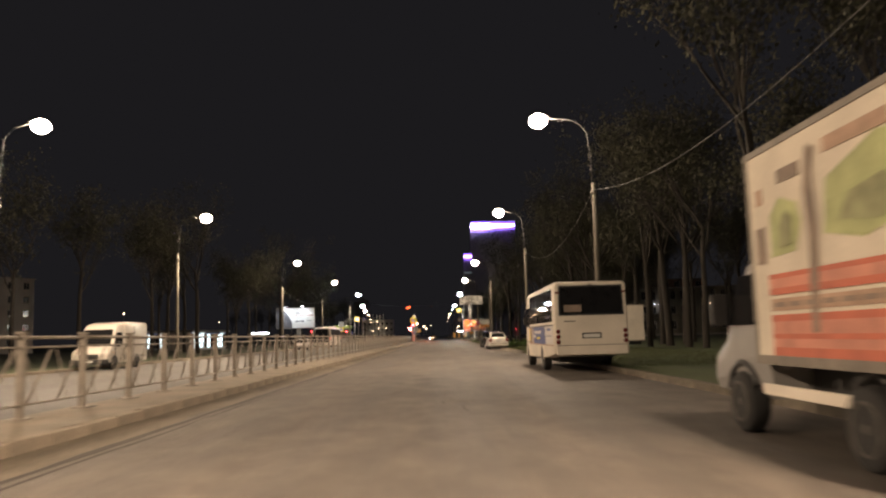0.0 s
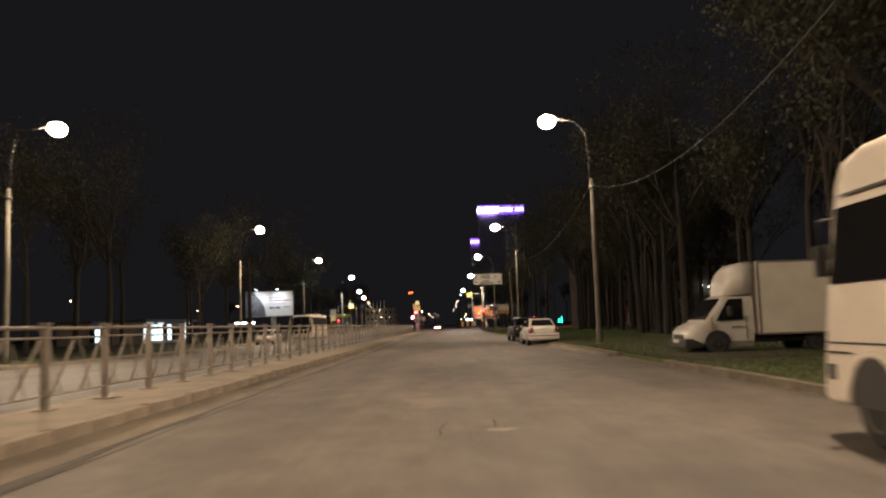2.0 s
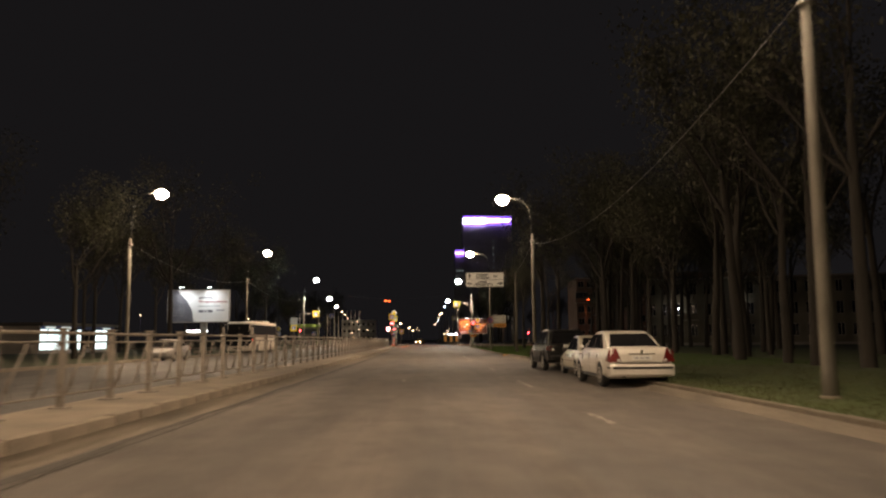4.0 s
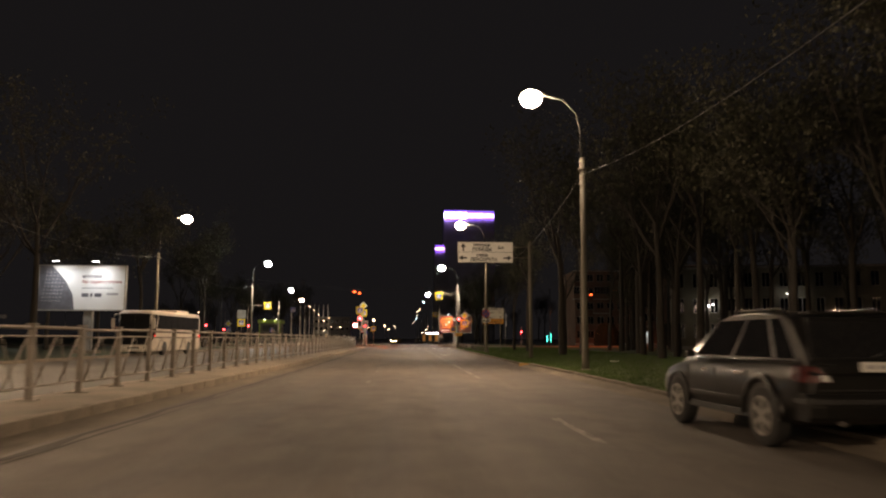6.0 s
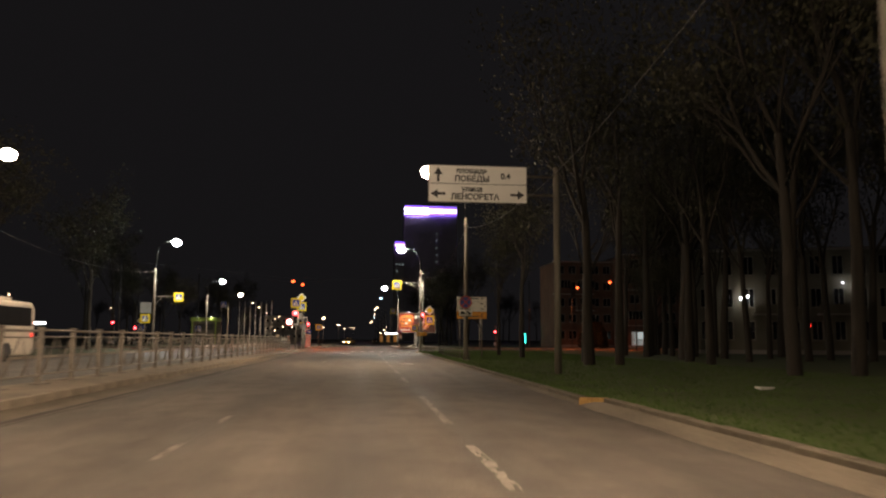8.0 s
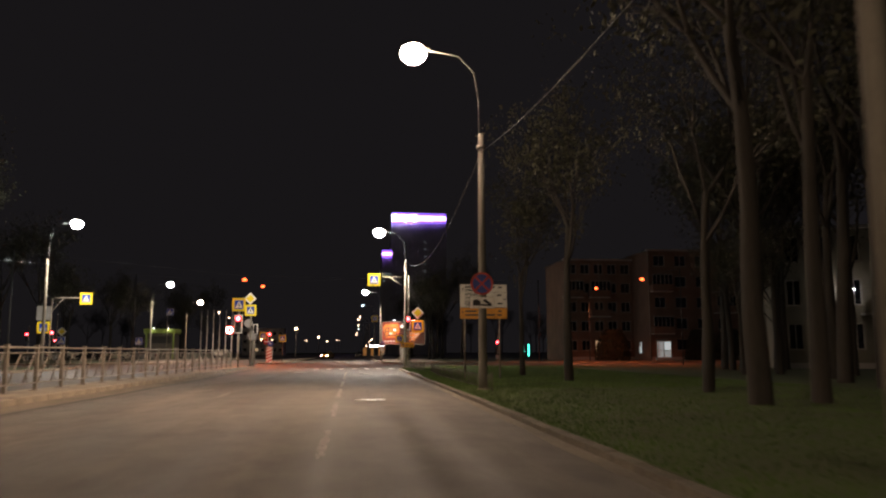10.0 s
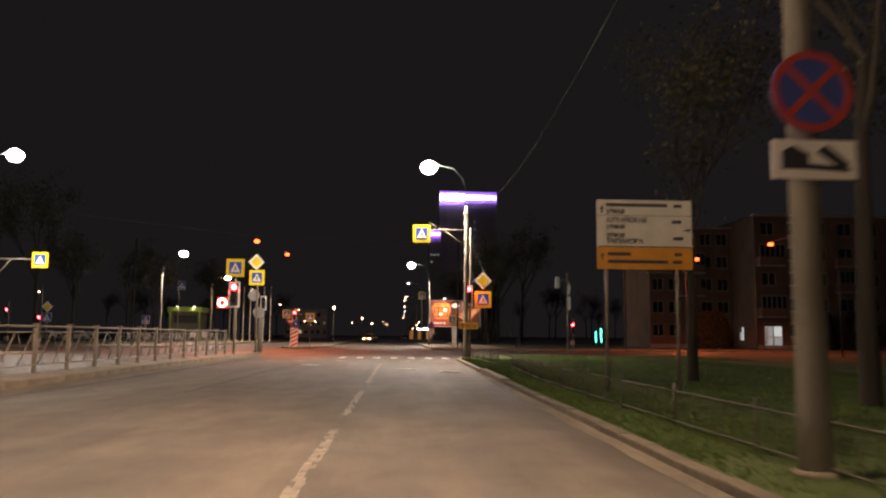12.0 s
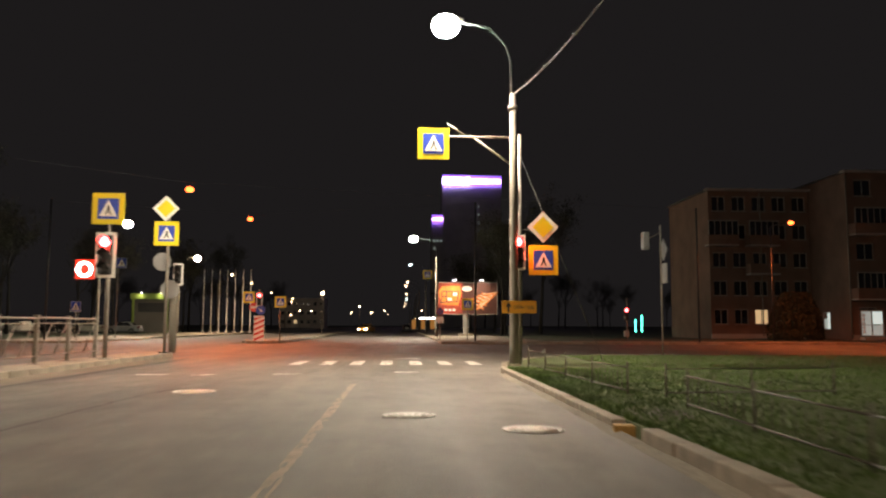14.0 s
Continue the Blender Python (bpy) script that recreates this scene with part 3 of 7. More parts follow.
mark_rng = random.Random(11)
lane_marking = tagged(new("lane_marking"), "worn white dashed lane line", "road marking", "", "structure")
for y0, y1 in [(60, 61.6), (68.6, 72.2), (80, 83), (95.6, 97.4), (98.4, 101.2), (103.7, 109.4), (115, 118), (121, 124.5), (127.3, 131.7), (134, 139.3), (141.3, 146.9), (149.6, 164)]:
    part("dash", worn_bar(2.39, 2.52, y0, y1, mark_rng), M["marking" if y1 - y0 < 8 else "marking_tan"], lane_marking)
for y0, y1 in [(72.5, 73.4), (93, 94.2), (100.3, 101.6), (104, 105), (135, 137)]:
    part("dash", worn_bar(-1.06, -0.95, y0, y1, mark_rng), M["marking"], lane_marking)
crosswalk = tagged(new("crosswalk_marking"), "worn white pedestrian crossing stripes", "road marking", "", "structure")
for i in range(11):
    x = -4.0 + i * 0.97
    if i < 4:
        continue
    part("stripe", worn_bar(x, x + 0.4, 172.2, 174.9, mark_rng, .1), M["marking_fresh"], crosswalk)
for x0, x1, y in ((-3.2, -2.4, 167.2), (-1.8, -1.2, 167.1), (3.3, 3.95, 168.3), (3.2, 4.2, 177.1), (0.2, 0.9, 167.4)):
    part("stripe", worn_bar(x0, x1, y - 0.14, y + 0.14, mark_rng), M["marking_fresh"], crosswalk)


def manhole(x, y, r, label, metal="iron", lid_metal="iron_dull"):
    ob = thing("manhole_cover", pose(x, y, 0), label, "manhole cover", "manhole covers in the road")
    bm = lathe(bmesh.new(), [(r, 0.0), (r, 0.012), (r * 0.86, 0.012), (r * 0.86, 0.004), (r * 0.8, 0.004)], seg=32)
    part("rim", bm, M[metal], ob)
    bm = lathe(bmesh.new(), [(r * 0.8, 0.002), (r * 0.8, 0.014), (r * 0.2, 0.016), (0.02, 0.016)], seg=32)
    lid = part("lid", bm, M[lid_metal], ob)
    stud_mesh = None
    for k in range(-2, 3):
        for j in range(-2, 3):
            if abs(k) + abs(j) < 4:
                stud = new("stud", stud_mesh) if stud_mesh else part("stud", B(-.035, .035, -.035, .035, .012, .021), M[metal if lid_metal == metal else "iron_worn"])
                stud_mesh = stud.data
                stud.location = (k * r * .27, j * r * .27, 0)
                stud.parent = lid


manhole(3.32, 132.65, 0.41, "round cast-iron manhole cover polished by tyres", "iron", "iron")
manhole(3.6, 158.05, 0.38, "cast-iron manhole cover set in the asphalt", "iron_worn", "iron_worn")
manhole(5.1, 156.5, 0.38, "cast-iron manhole cover near the kerb", "iron_worn", "iron_worn")
manhole(-0.43, 162.1, 0.4, "cast-iron manhole cover in the middle lane", "iron", "iron")

# street lamps ---------------------------------------------------------


def street_lamp(m, side, cold, label, lit=True, height=10.6, reach=2.2, far=False, power=1.0):
    """side: the x direction in which the arm reaches."""
    ob = thing("street_lamp", m, label, "street lamp", "street lamps along the road")
    part("pole", T([(0, 0, 0), (0, 0, 0.5), (0, 0, 4.5), (0, 0, 8.0)], [0.145, 0.135, 0.115, 0.095], 12), M["pole"], ob)
    part("collar", T([(0, 0, 7.5), (0, 0, 7.62)], 0.15, 10), M["galv"], ob)
    part("base", T([(0, 0, 0), (0, 0, 0.06)], [0.2, 0.18], 12), M["paving"], ob)
    h = height
    part("arm", T([(side * .05, 0, 7.4), (side * .06, 0, 9.0), (side * .2, 0, h - 0.7), (side * .7, 0, h - .15), (side * (reach - .3), 0, h + .02)], 0.028, 8), M["arm_steel"], ob)
    head = part("head", loft(bmesh.new(), [[(side * x, y * w, h + .06 + z * t) for y, z in ((-1, 0), (-.7, 1), (.7, 1), (1, 0))]
                             for x, w, t in ((reach - .45, .07, .06), (reach - .1, .17, .14), (reach + .35, .15, .11), (reach + .5, .05, .04))]), M["galv"], ob)
    # near bowls are made oversized so their shape stands in for glare
    bm = bmesh.new()
    bmesh.ops.create_uvsphere(bm, u_segments=16, v_segments=10, radius=1.0,
                              matrix=Matrix.Translation((side * (reach + .1), 0, h - .12)) @ Matrix.Diagonal((.17, .15, .12, 1) if far else (.42, .4, .33, 1)))
    for f in bm.faces:
        f.smooth = True
    part("bowl", bm, (M["glow_far_cold" if far else "glow_cold"] if cold else M["glow_far_warm" if far else "glow_warm"]) if lit else M["clear_lens"], ob, "glowing lamp bowl")
    if lit and not far:
        p = m @ Vector((side * (reach + .1), 0, h - .62))
        lamp("street_light", "SPOT", power * (COLD_W if cold else LAMP_W * (1.0 if side < 0 else .86)), COLD if cold else WARM, look(p, p + Vector((side * (.3 if cold else 2.0 if side < 0 else .8), 0, -1))), 0.2, 171, 0.75)
    return ob


# x and y of the pole, height and reach of the lamp, its power
R_POLES = [(6.95, -31, 10.9, 2.1, 1), (6.95, 1.5, 10.9, 2.1, .95), (7.3, 35.6, 11.1, 2.33, .62), (7.08, 62.6, 11.05, 1.92, .48), (6.72, 99.2, 10.4, 1.84, .75), (6.8, 135.1, 10.68, 2.05, .92)]
for x, y, h, r, w in R_POLES:
    street_lamp(pose(x, y, .12), -1, 0, "concrete street lamp with a lit warm bowl, standing in the grass", height=h, reach=r, power=w)
for y, h, r, w in ((-31, 10.8, 2.0, 1), (1.0, 10.8, 2.0, 1), (35.2, 11.35, 1.78, 1), (59.9, 10.8, 2.08, 1), (100.2, 11.08, 1.86, .85), (134.4, 10.88, 2.06, .3)):
    street_lamp(pose(-19.9, y, .12), 1, 0, "concrete street lamp with a lit warm bowl across the road", height=h, reach=r, power=w)
street_lamp(pose(-19.35, 171.0, .12), 1, 1, "street lamp with a cold white bowl across the road", height=10.7, reach=1.8, power=.75)
street_lamp(pose(6.72, 169.4, .12), -1, 1, "street lamp with a cold white bowl beside the signals", height=10.15, reach=1.9)
street_lamp(pose(-23.4, 217.8, .12), 1, 1, "distant street lamp with a cold lit bowl", height=10.2)
street_lamp(pose(6.9, 225.2, .12), -1, 1, "distant street lamp with a cold lit bowl", height=9.9)
street_lamp(pose(-25.7, 250.9, .12), 1, 0, "distant street lamp with a bright warm bowl", height=9.9)
for y, x, side, c, h in ((279.6, -27.3, 1, 0, 9.6), (308, -29.4, 1, 0, 9.7), (353, -32.9, 1, 0, 9.7), (398, -33.5, 1, 0, 9.7), (441, -39.9, 1, 0, 9.7), (520, -42, 1, 0, 9.7),
                         (262, 6.97, -1, 1, 10.1), (300, 6.8, -1, 0, 9.6), (319, 6.6, -1, 0, 9.8), (360, 6.9, -1, 0, 9.7), (405, 7.4, -1, 1, 9.8), (455, 7, -1, 0, 9.6), (500, 7, -1, 0, 9.6)):
    street_lamp(pose(x, y, .12), side, c, "distant street lamp with a lit bowl", far=True, height=h)
for x, y, z in ((-6.9, 250, 5.1), (-6.4, 330, 5.2), (-6.4, 400, 5.0)):
    ob = thing("island_lamp", pose(x, y, .15), "low globe lamp on the paved island", "street lamp", "globe lamps on the island")
    part("post", T([(0, 0, 0), (0, 0, z)], [.06, .04], 8), M["galv"], ob)
    bm = bmesh.new()
    bmesh.ops.create_uvsphere(bm, u_segments=12, v_segments=8, radius=.2, matrix=Matrix.Translation((0, 0, z + .15)))
    part("globe", bm, M["glow_far_warm"], ob, "glowing globe")

# cables between the poles ----------------------------------------------


def cable(a, b, sag, label, r=0.012):
    a, b = Vector(a), Vector(b)
    pts = []
    for i in range(17):
        t = i / 16
        p = a.lerp(b, t)
        p.z -= sag * 4 * t * (1 - t)
        pts.append(p)
    ob = part("overhead_cable", T(pts, r, 5), M["wire"])
    tagged(ob, label, "cable", "overhead cables")


rp = [(x, y) for x, y, *_ in R_POLES] + [(6.72, 169.4)]
HOOK = {-31: 7.8, 1.5: 7.8, 35.6: 7.8, 62.6: 7.85, 99.2: 7.5, 135.1: 7.55, 169.4: 8.1}
for (xa, ya), (xb, yb) in zip(rp, rp[1:]):
    cable((xa, ya, HOOK[ya]), (xb, yb, HOOK[yb]), 1.6 if yb < 70 or yb > 160 else 1.35, "sagging black cable strung between lamp poles")
lp = [100.2, 134.4, 171]
for ya, yb in zip(lp, lp[1:]):
    cable((-19.9 if ya < 171 else -19.35, ya, 7.8), (-19.9 if yb < 171 else -19.35, yb, 7.8), 1.0, "sagging black cable strung between far lamp poles")

# railing on the median --------------------------------------------------


def railing():
    ob = tagged(new("median_railing"), "galvanised pedestrian railing with slanted bars on the dusty median", "railing", "", "")
    post = mesh_of(box(box(box(bmesh.new(), -.05, .05, -.05, .05, 0, 1.29, .008), -.07, .07, -.07, .07, 1.28, 1.31), -.13, .13, -.13, .13, 0, .02), "post", M["galv"])
    unit, last = 2.06, FENCE[-1][1]
    spots = [Vector((FENCE[0][0], last - unit * k, MEDIAN_TOP)) for k in range(88)][::-1]
    top = mesh_of(T([(0, 0, 1.23), (1, 0, 1.23)], .03, 8), "top_rail", M["galv"])
    mid = mesh_of(T([(0, 0, 1.08), (1, 0, 1.08)], .02, 6), "mid_rail", M["galv"])
    low = mesh_of(T([(0, 0, 0.22), (1, 0, 0.22)], .02, 6), "low_rail", M["galv"])
    bars = [mesh_of(T([(xa, 0, .22), (xb, 0, 1.08)], r, 5), "slanted_bar", M["galv"]) for xa, xb, r in
            ((.09, .46, .017), (.55, .93, .017), (.25, .03, .007), (.73, .52, .007))]
    rng = random.Random(14)
    for i, p in enumerate(spots):
        o = new("post", post)
        o.parent = ob
        o.matrix_basis = Matrix.Translation(p) @ pose(0, 0, 0, rng.uniform(-.6, .6), rng.uniform(-.8, .8), rng.uniform(-3, 3))
        if i + 1 < len(spots):
            q = spots[i + 1]
            m = Matrix.Translation(p + Vector((0, 0, rng.uniform(-.012, .012)))) @ pose(0, 0, 0, 0, 0, 90) @ Matrix.Diagonal((unit, 1, 1, 1))
            for nm, me in [("top_rail", top), ("mid_rail", mid), ("low_rail", low)] + [("slanted_bar", b) for b in bars]:
                o = new(nm, me)
                o.parent = ob
                o.matrix_basis = m
    stain = bmesh.new()
    for p in spots:
        q = rng.uniform(.16, .34)
        stain.faces.new([stain.verts.new((p.x + q * rng.uniform(.5, 1.0) * math.cos(k * .698), p.y + 1.3 * q * rng.uniform(.6, 1.1) * math.sin(k * .698), MEDIAN_TOP + .004)) for k in range(9)])
    built("post_foot_dirt", stain, M["wet_dirt"], "stuff", "dark dirt round the feet of the railing posts", "dirt")
    for y in (165.6, 167.8):
        x = along(FENCE, y) + .04
        part("notice_plate", B(x - .11, x + .11, y - .008, y + .008, 1.1, 1.34), M["sign_white"], ob, "small white plate tied to the railing")


railing()

# low green fence on the verge -------------------------------------------


FENCE_BARS = {"rising_bar": mesh_of(T([(0, 0, .08), (.13, 0, .46)], .005, 4), "rising_bar", M["green_paint"]),
              "falling_bar": mesh_of(T([(.13, 0, .08), (0, 0, .46)], .005, 4), "falling_bar", M["green_paint"])}


def low_fence(pts, label, barred=True):
    ob = tagged(new("low_fence"), label, "low fence", "low fences on the verge")
    pts = [Vector((x, y, .12)) for x, y in pts]
    for a, b in zip(pts, pts[1:]):
        d = b - a
        part("post", T([a, a + Vector((0, 0, .56))], .02, 6), M["green_paint"], ob)
        for z in (.46, .08):
            part("rail", T([a + Vector((0, 0, z)), b + Vector((0, 0, z))], .013, 6), M["green_paint"], ob)
        if not barred:
            continue
        n = int(d.length / .24)
        for i in range(1, n):
            for nm in ("rising_bar", "falling_bar"):
                o = new("slanted_bar", FENCE_BARS[nm])
                o.parent = ob
                o.matrix_basis = Matrix.Translation(a + d * (i / n)) @ Matrix.Rotation(math.atan2(d.y, d.x), 4, "Z")
    part("post", T([pts[-1], pts[-1] + Vector((0, 0, .56))], .02, 6), M["green_paint"], ob)


low_fence([(6.88 if i < 7 else 6.88 + .14 * (i - 6), 134.0 + 2.36 * i) for i in range(11)], "low barred metal fence in the grass beside the kerb")
low_fence([(7.25 - .06 * i, 159.85 + 2.2 * i) for i in range(5)], "low barred metal fence near the crossing")
low_fence([(7.75 + 1.5 * i, 159.4 + .2 * i) for i in range(3)], "low metal fence running back across the grass")

# signs ------------------------------------------------------------------


def panel(name, x0, x1, z0, z1, y, material, parent, label="", t=0.02):
    return part(name, B(x0, x1, y, y + t, z0, z1, 0.004), material, parent, label)


def crossing_board(parent, cx, cz, s, y, border=True, face=-1):
    """A pedestrian crossing sign: yellow border, blue square, white triangle, plain dark mark."""
    h = s / 2
    b = panel("crossing_sign", cx - h, cx + h, cz - h, cz + h, y, M["sign_yellow"] if border else M["sign_white"], parent, "yellow-bordered blue crossing sign")
    k = h * (0.66 if border else 0.93)
    part("blue_field", B(cx - k, cx + k, y - .006, y, cz - k, cz + k), M["sign_blue"], b)
    part("white_triangle", P([(cx - k * .86, cz - k * .74), (cx + k * .86, cz - k * .74), (cx, cz + k * .86)], y - .011, y - .006), M["sign_white"], b)
    bm = P([(cx - k * .06, cz + k * .3), (cx + k * .12, cz + k * .3), (cx + k * .16, cz - k * .15), (cx - k * .12, cz - k * .15)], y - .015, y - .011)
    prism(bm, [(cx - k * .12, cz - k * .15), (cx + k * .02, cz - k * .15), (cx - k * .2, cz - k * .58), (cx - k * .34, cz - k * .58)], y - .015, y - .011)
    prism(bm, [(cx + k * .02, cz - k * .15), (cx + k * .16, cz - k * .15), (cx + k * .34, cz - k * .58), (cx + k * .2, cz - k * .58)], y - .015, y - .011)
    part("dark_mark", bm, M["ink"], b)
    return b


def priority_sign(parent, cx, cz, r, y, amber=False):
    b = part("priority_sign", P([(cx - r, cz), (cx, cz + r), (cx + r, cz), (cx, cz - r)], y, y + .02), M["sign_white"], parent, "white-edged yellow priority diamond")
    k = r * .68
    part("yellow_field", P([(cx - k, cz), (cx, cz + k), (cx + k, cz), (cx, cz - k)], y - .006, y), M["sign_yellow"], b)
    return b


def disc(cx, cz, r, y0, y1, seg=28):
    return P([(cx + r * math.cos(2 * math.pi * k / seg), cz + r * math.sin(2 * math.pi * k / seg)) for k in range(seg)], y0, y1)


def ring(cx, cz, r0, r1, y0, y1, seg=28):
    bm = bmesh.new()
    lo = [[bm.verts.new((cx + r * math.cos(2 * math.pi * k / seg), y, cz + r * math.sin(2 * math.pi * k / seg))) for k in range(seg)] for r, y in ((r0, y0), (r1, y0), (r1, y1), (r0, y1))]
    for a, b in zip(lo, lo[1:] + lo[:1]):
        for k in range(seg):
            bm.faces.new((a[k], a[(k + 1) % seg], b[(k + 1) % seg], b[k]))
    bmesh.ops.recalc_face_normals(bm, faces=bm.faces[:])
    return bm


def bar(cx, cz, length, width, angle, y0, y1):
    a = radians(angle)
    u, v = Vector((math.cos(a), math.sin(a))) * length / 2, Vector((-math.sin(a), math.cos(a))) * width / 2
    c = Vector((cx, cz))
    return P([tuple(c + u + v), tuple(c - u + v), tuple(c - u - v), tuple(c + u - v)], y0, y1)


def no_stopping(parent, cx, cz, r, y):
    b = part("no_stopping_sign", disc(cx, cz, r, y, y + .02), M["dimmed_blue"], parent, "round blue sign with a red ring and cross, dimmed as if unlit")
    part("red_ring", ring(cx, cz, r * .82, r, y - .006, y), M["dimmed_red"], b)
    for a in (45, -45):
        part("red_bar", bar(cx, cz, r * 1.7, r * .17, a, y - .007 - (a > 0) * .003, y - .001), M["dimmed_red"], b)
    return b


def arrow(cx, cz, s, angle, y):
    a = radians(angle)

    def rt(p):
        return (cx + s * (p[0] * math.cos(a) - p[1] * math.sin(a)), cz + s * (p[0] * math.sin(a) + p[1] * math.cos(a)))
    return P([rt(p) for p in ((-.16, -.9), (.16, -.9), (.16, .05), (.56, .05), (0, .95), (-.56, .05), (-.16, .05))], y - .006, y)


def direction_sign():
    ob = thing("direction_sign", pose(7.5, 117.6, .12), "large white direction sign with black lettering on a thick pole", "road sign")
    part("pole", T([(.2, .25, 0), (.2, .25, 7.1)], [.13, .11], 12), M["pole"], ob)
    for z in (6.1, 6.75):
        part("bracket", T([(.2, .25, z), (-4.1, .06, z)], .045, 6), M["galv"], ob)
    x0, x1, z0, z1 = -4.28, -.87, 5.75, 7.05
    b = panel("board", x0, x1, z0, z1, 0, M["sign_white"], ob)
    bm = bmesh.new()
    for a in ((x0, x1, z0, z0 + .03), (x0, x1, z1 - .03, z1), (x0, x0 + .03, z0 + .03, z1 - .03), (x1 - .03, x1, z0 + .03, z1 - .03), (x0 + .03, x1 - .03, 6.39, 6.41)):
        box(bm, a[0], a[1], -.004, -.001, a[2], a[3])
    part("black_border", bm, M["ink"], b)
    cx = (x0 + x1) / 2
    lettering("площадь", .25, cx - .2, 6.85, -.005, M["ink"], b, bold=.01)
    lettering("ПОБЕДЫ", .27, cx - .2, 6.57, -.005, M["ink"], b, bold=.01)
    lettering("0.4", .27, cx + .95, 6.68, -.005, M["ink"], b, bold=.01)
    lettering("улица", .25, cx - .2, 6.22, -.005, M["ink"], b, bold=.01)
    lettering("ЛЕНСОВЕТА", .27, cx - .1, 5.95, -.005, M["ink"], b, bold=.01)
    part("arrow", arrow(x0 + .35, 6.7, .27, 0, -.001), M["ink"], b)
    part("arrow", arrow(x0 + .35, 6.05, .27, 90, -.001), M["ink"], b)
    part("arrow", arrow(x1 - .35, 6.05, .27, -90, -.001), M["ink"], b)


direction_sign()


def info_board():
    ob = thing("information_board", pose(7.44, 144.8, .12), "white and amber street direction board in dimmed colours on two steel legs", "road sign")
    part("upper_board", B(0, 2.05, 0, .03, 3.05, 4.06, .004), M["sign_dimmed"], ob)
    part("lower_board", B(0, 2.05, 0, .03, 2.58, 3.045, .004), M["amber_dimmed"], ob, "amber lower panel")
    for x in (.2, 1.72):
        part("leg", T([(x, .06, 0), (x, .06, 4.0)], .04, 8), M["galv"], ob)
    for z, word, size in ((3.82, "улица", .14), (3.62, "АЛТАЙСКАЯ", .14), (3.49, "улица", .14), (3.31, "улица", .14), (3.17, "ТИПАНОВА", .14)):
        lettering(word, size, .2, z, -.005, M["ink"], ob, "LEFT", .006)
    for x, z, ws in ((.2, 3.95, 1.32), (.22, 2.9, .5), (.22, 2.74, 1.3), (1.66, 3.94, .18), (1.62, 3.6, .2), (1.64, 3.24, .22), (1.66, 2.9, .16), (1.62, 2.74, .2)):
        part("writing_bar", B(x, x + ws, -.006, -.001, z - .036, z + .036), M["ink"], ob)
    bm = B(.02, 2.03, -.005, -.001, 3.72, 3.73)
    box(bm, .02, 2.03, -.005, -.001, 3.05, 3.07)
    part("ruled_line", bm, M["ink"], ob)
    part("arrow", arrow(.11, 3.85, .09, 0, -.001), M["ink"], ob)
    part("arrow", arrow(.11, 2.85, .09, 0, -.001), M["ink"], ob)
    part("arrow", arrow(1.95, 3.42, .09, -90, -.001), M["ink"], ob)


info_board()


def no_stopping_post():
    ob = thing("no_stopping_sign", pose(6.74, 134.8, .12), "round no-stopping sign over a tow-away plate, strapped to a lamp pole", "road sign")
    no_stopping(ob, 0, 3.22, .35, 0)
    b = panel("tow_plate", -.36, .36, 2.47, 2.8, 0, M["sign_white"], ob, "white plate with dark tow-truck mark")
    bm = P([(-.28, 2.55), (-.05, 2.55), (-.05, 2.68), (-.18, 2.75), (-.28, 2.7)], -.006, -.001)
    prism(bm, [(.02, 2.7), (.1, 2.76), (.3, 2.6), (.24, 2.54)], -.006, -.001)
    prism(bm, [(-.05, 2.55), (.3, 2.53), (.3, 2.57), (-.05, 2.6)], -.006, -.001)
    part("dark_mark", bm, M["ink"], b)
    for z in (2.62, 3.2):
        part("strap", T([(0, .02, z), (0, .16, z)], .02, 6), M["galv"], ob)


no_stopping_post()

# traffic signals --------------------------------------------------------


def signal_head(parent, cx, cz, y, lit="red", s=.3, backplate=True, lamp_on=True):
    """Three lenses, one over another; the lit one glows."""
    h = part("signal_head", B(cx - s / 2, cx + s / 2, y, y + .2, cz - s * 1.5, cz + s * 1.5, .02), M["dark"], parent, "black three-lens signal head")
    if backplate:
        bm = bmesh.new()
        w, t = s * .78, s * 1.75
        for a in ((-w, -s / 2 - .01, -t, t), (s / 2 + .01, w, -t, t), (-s / 2 - .01, s / 2 + .01, s * 1.52, t), (-s / 2 - .01, s / 2 + .01, -t, -s * 1.52)):
            box(bm, cx + a[0], cx + a[1], y + .1, y + .11, cz + a[2], cz + a[3])
        part("backplate", bm, M["sign_white"], h, "pale rectangular backplate")
    for k, c in enumerate(("green", "amber", "red")):
        zc = cz + (k - 1) * s
        on = c == lit
        part("lens", lathe(bmesh.new(), [(s * .4, 0), (s * .36, -.03), (s * .2, -.055), (.01, -.06)], "y", (cx, y, zc), 18),
             M["glow_red"] if on else M["dark"], h, "glowing red lens" if on else "")
        if on and lamp_on:
            lamp("signal_light", "POINT", 32, (1.0, .05, .03), parent.matrix_basis @ Matrix.Translation((cx, y - .22, zc)), .08)
        v = bmesh.new()
        n = 10
        q = [[v.verts.new((cx + s * .44 * math.cos(math.pi * i / n), yy, zc + s * .44 * math.sin(math.pi * i / n))) for i in range(n + 1)] for yy in (y, y - .2)]
        for i in range(n):
            v.faces.new((q[0][i], q[0][i + 1], q[1][i + 1], q[1][i]))
        part("visor", v, M["dark"], h)
    return h


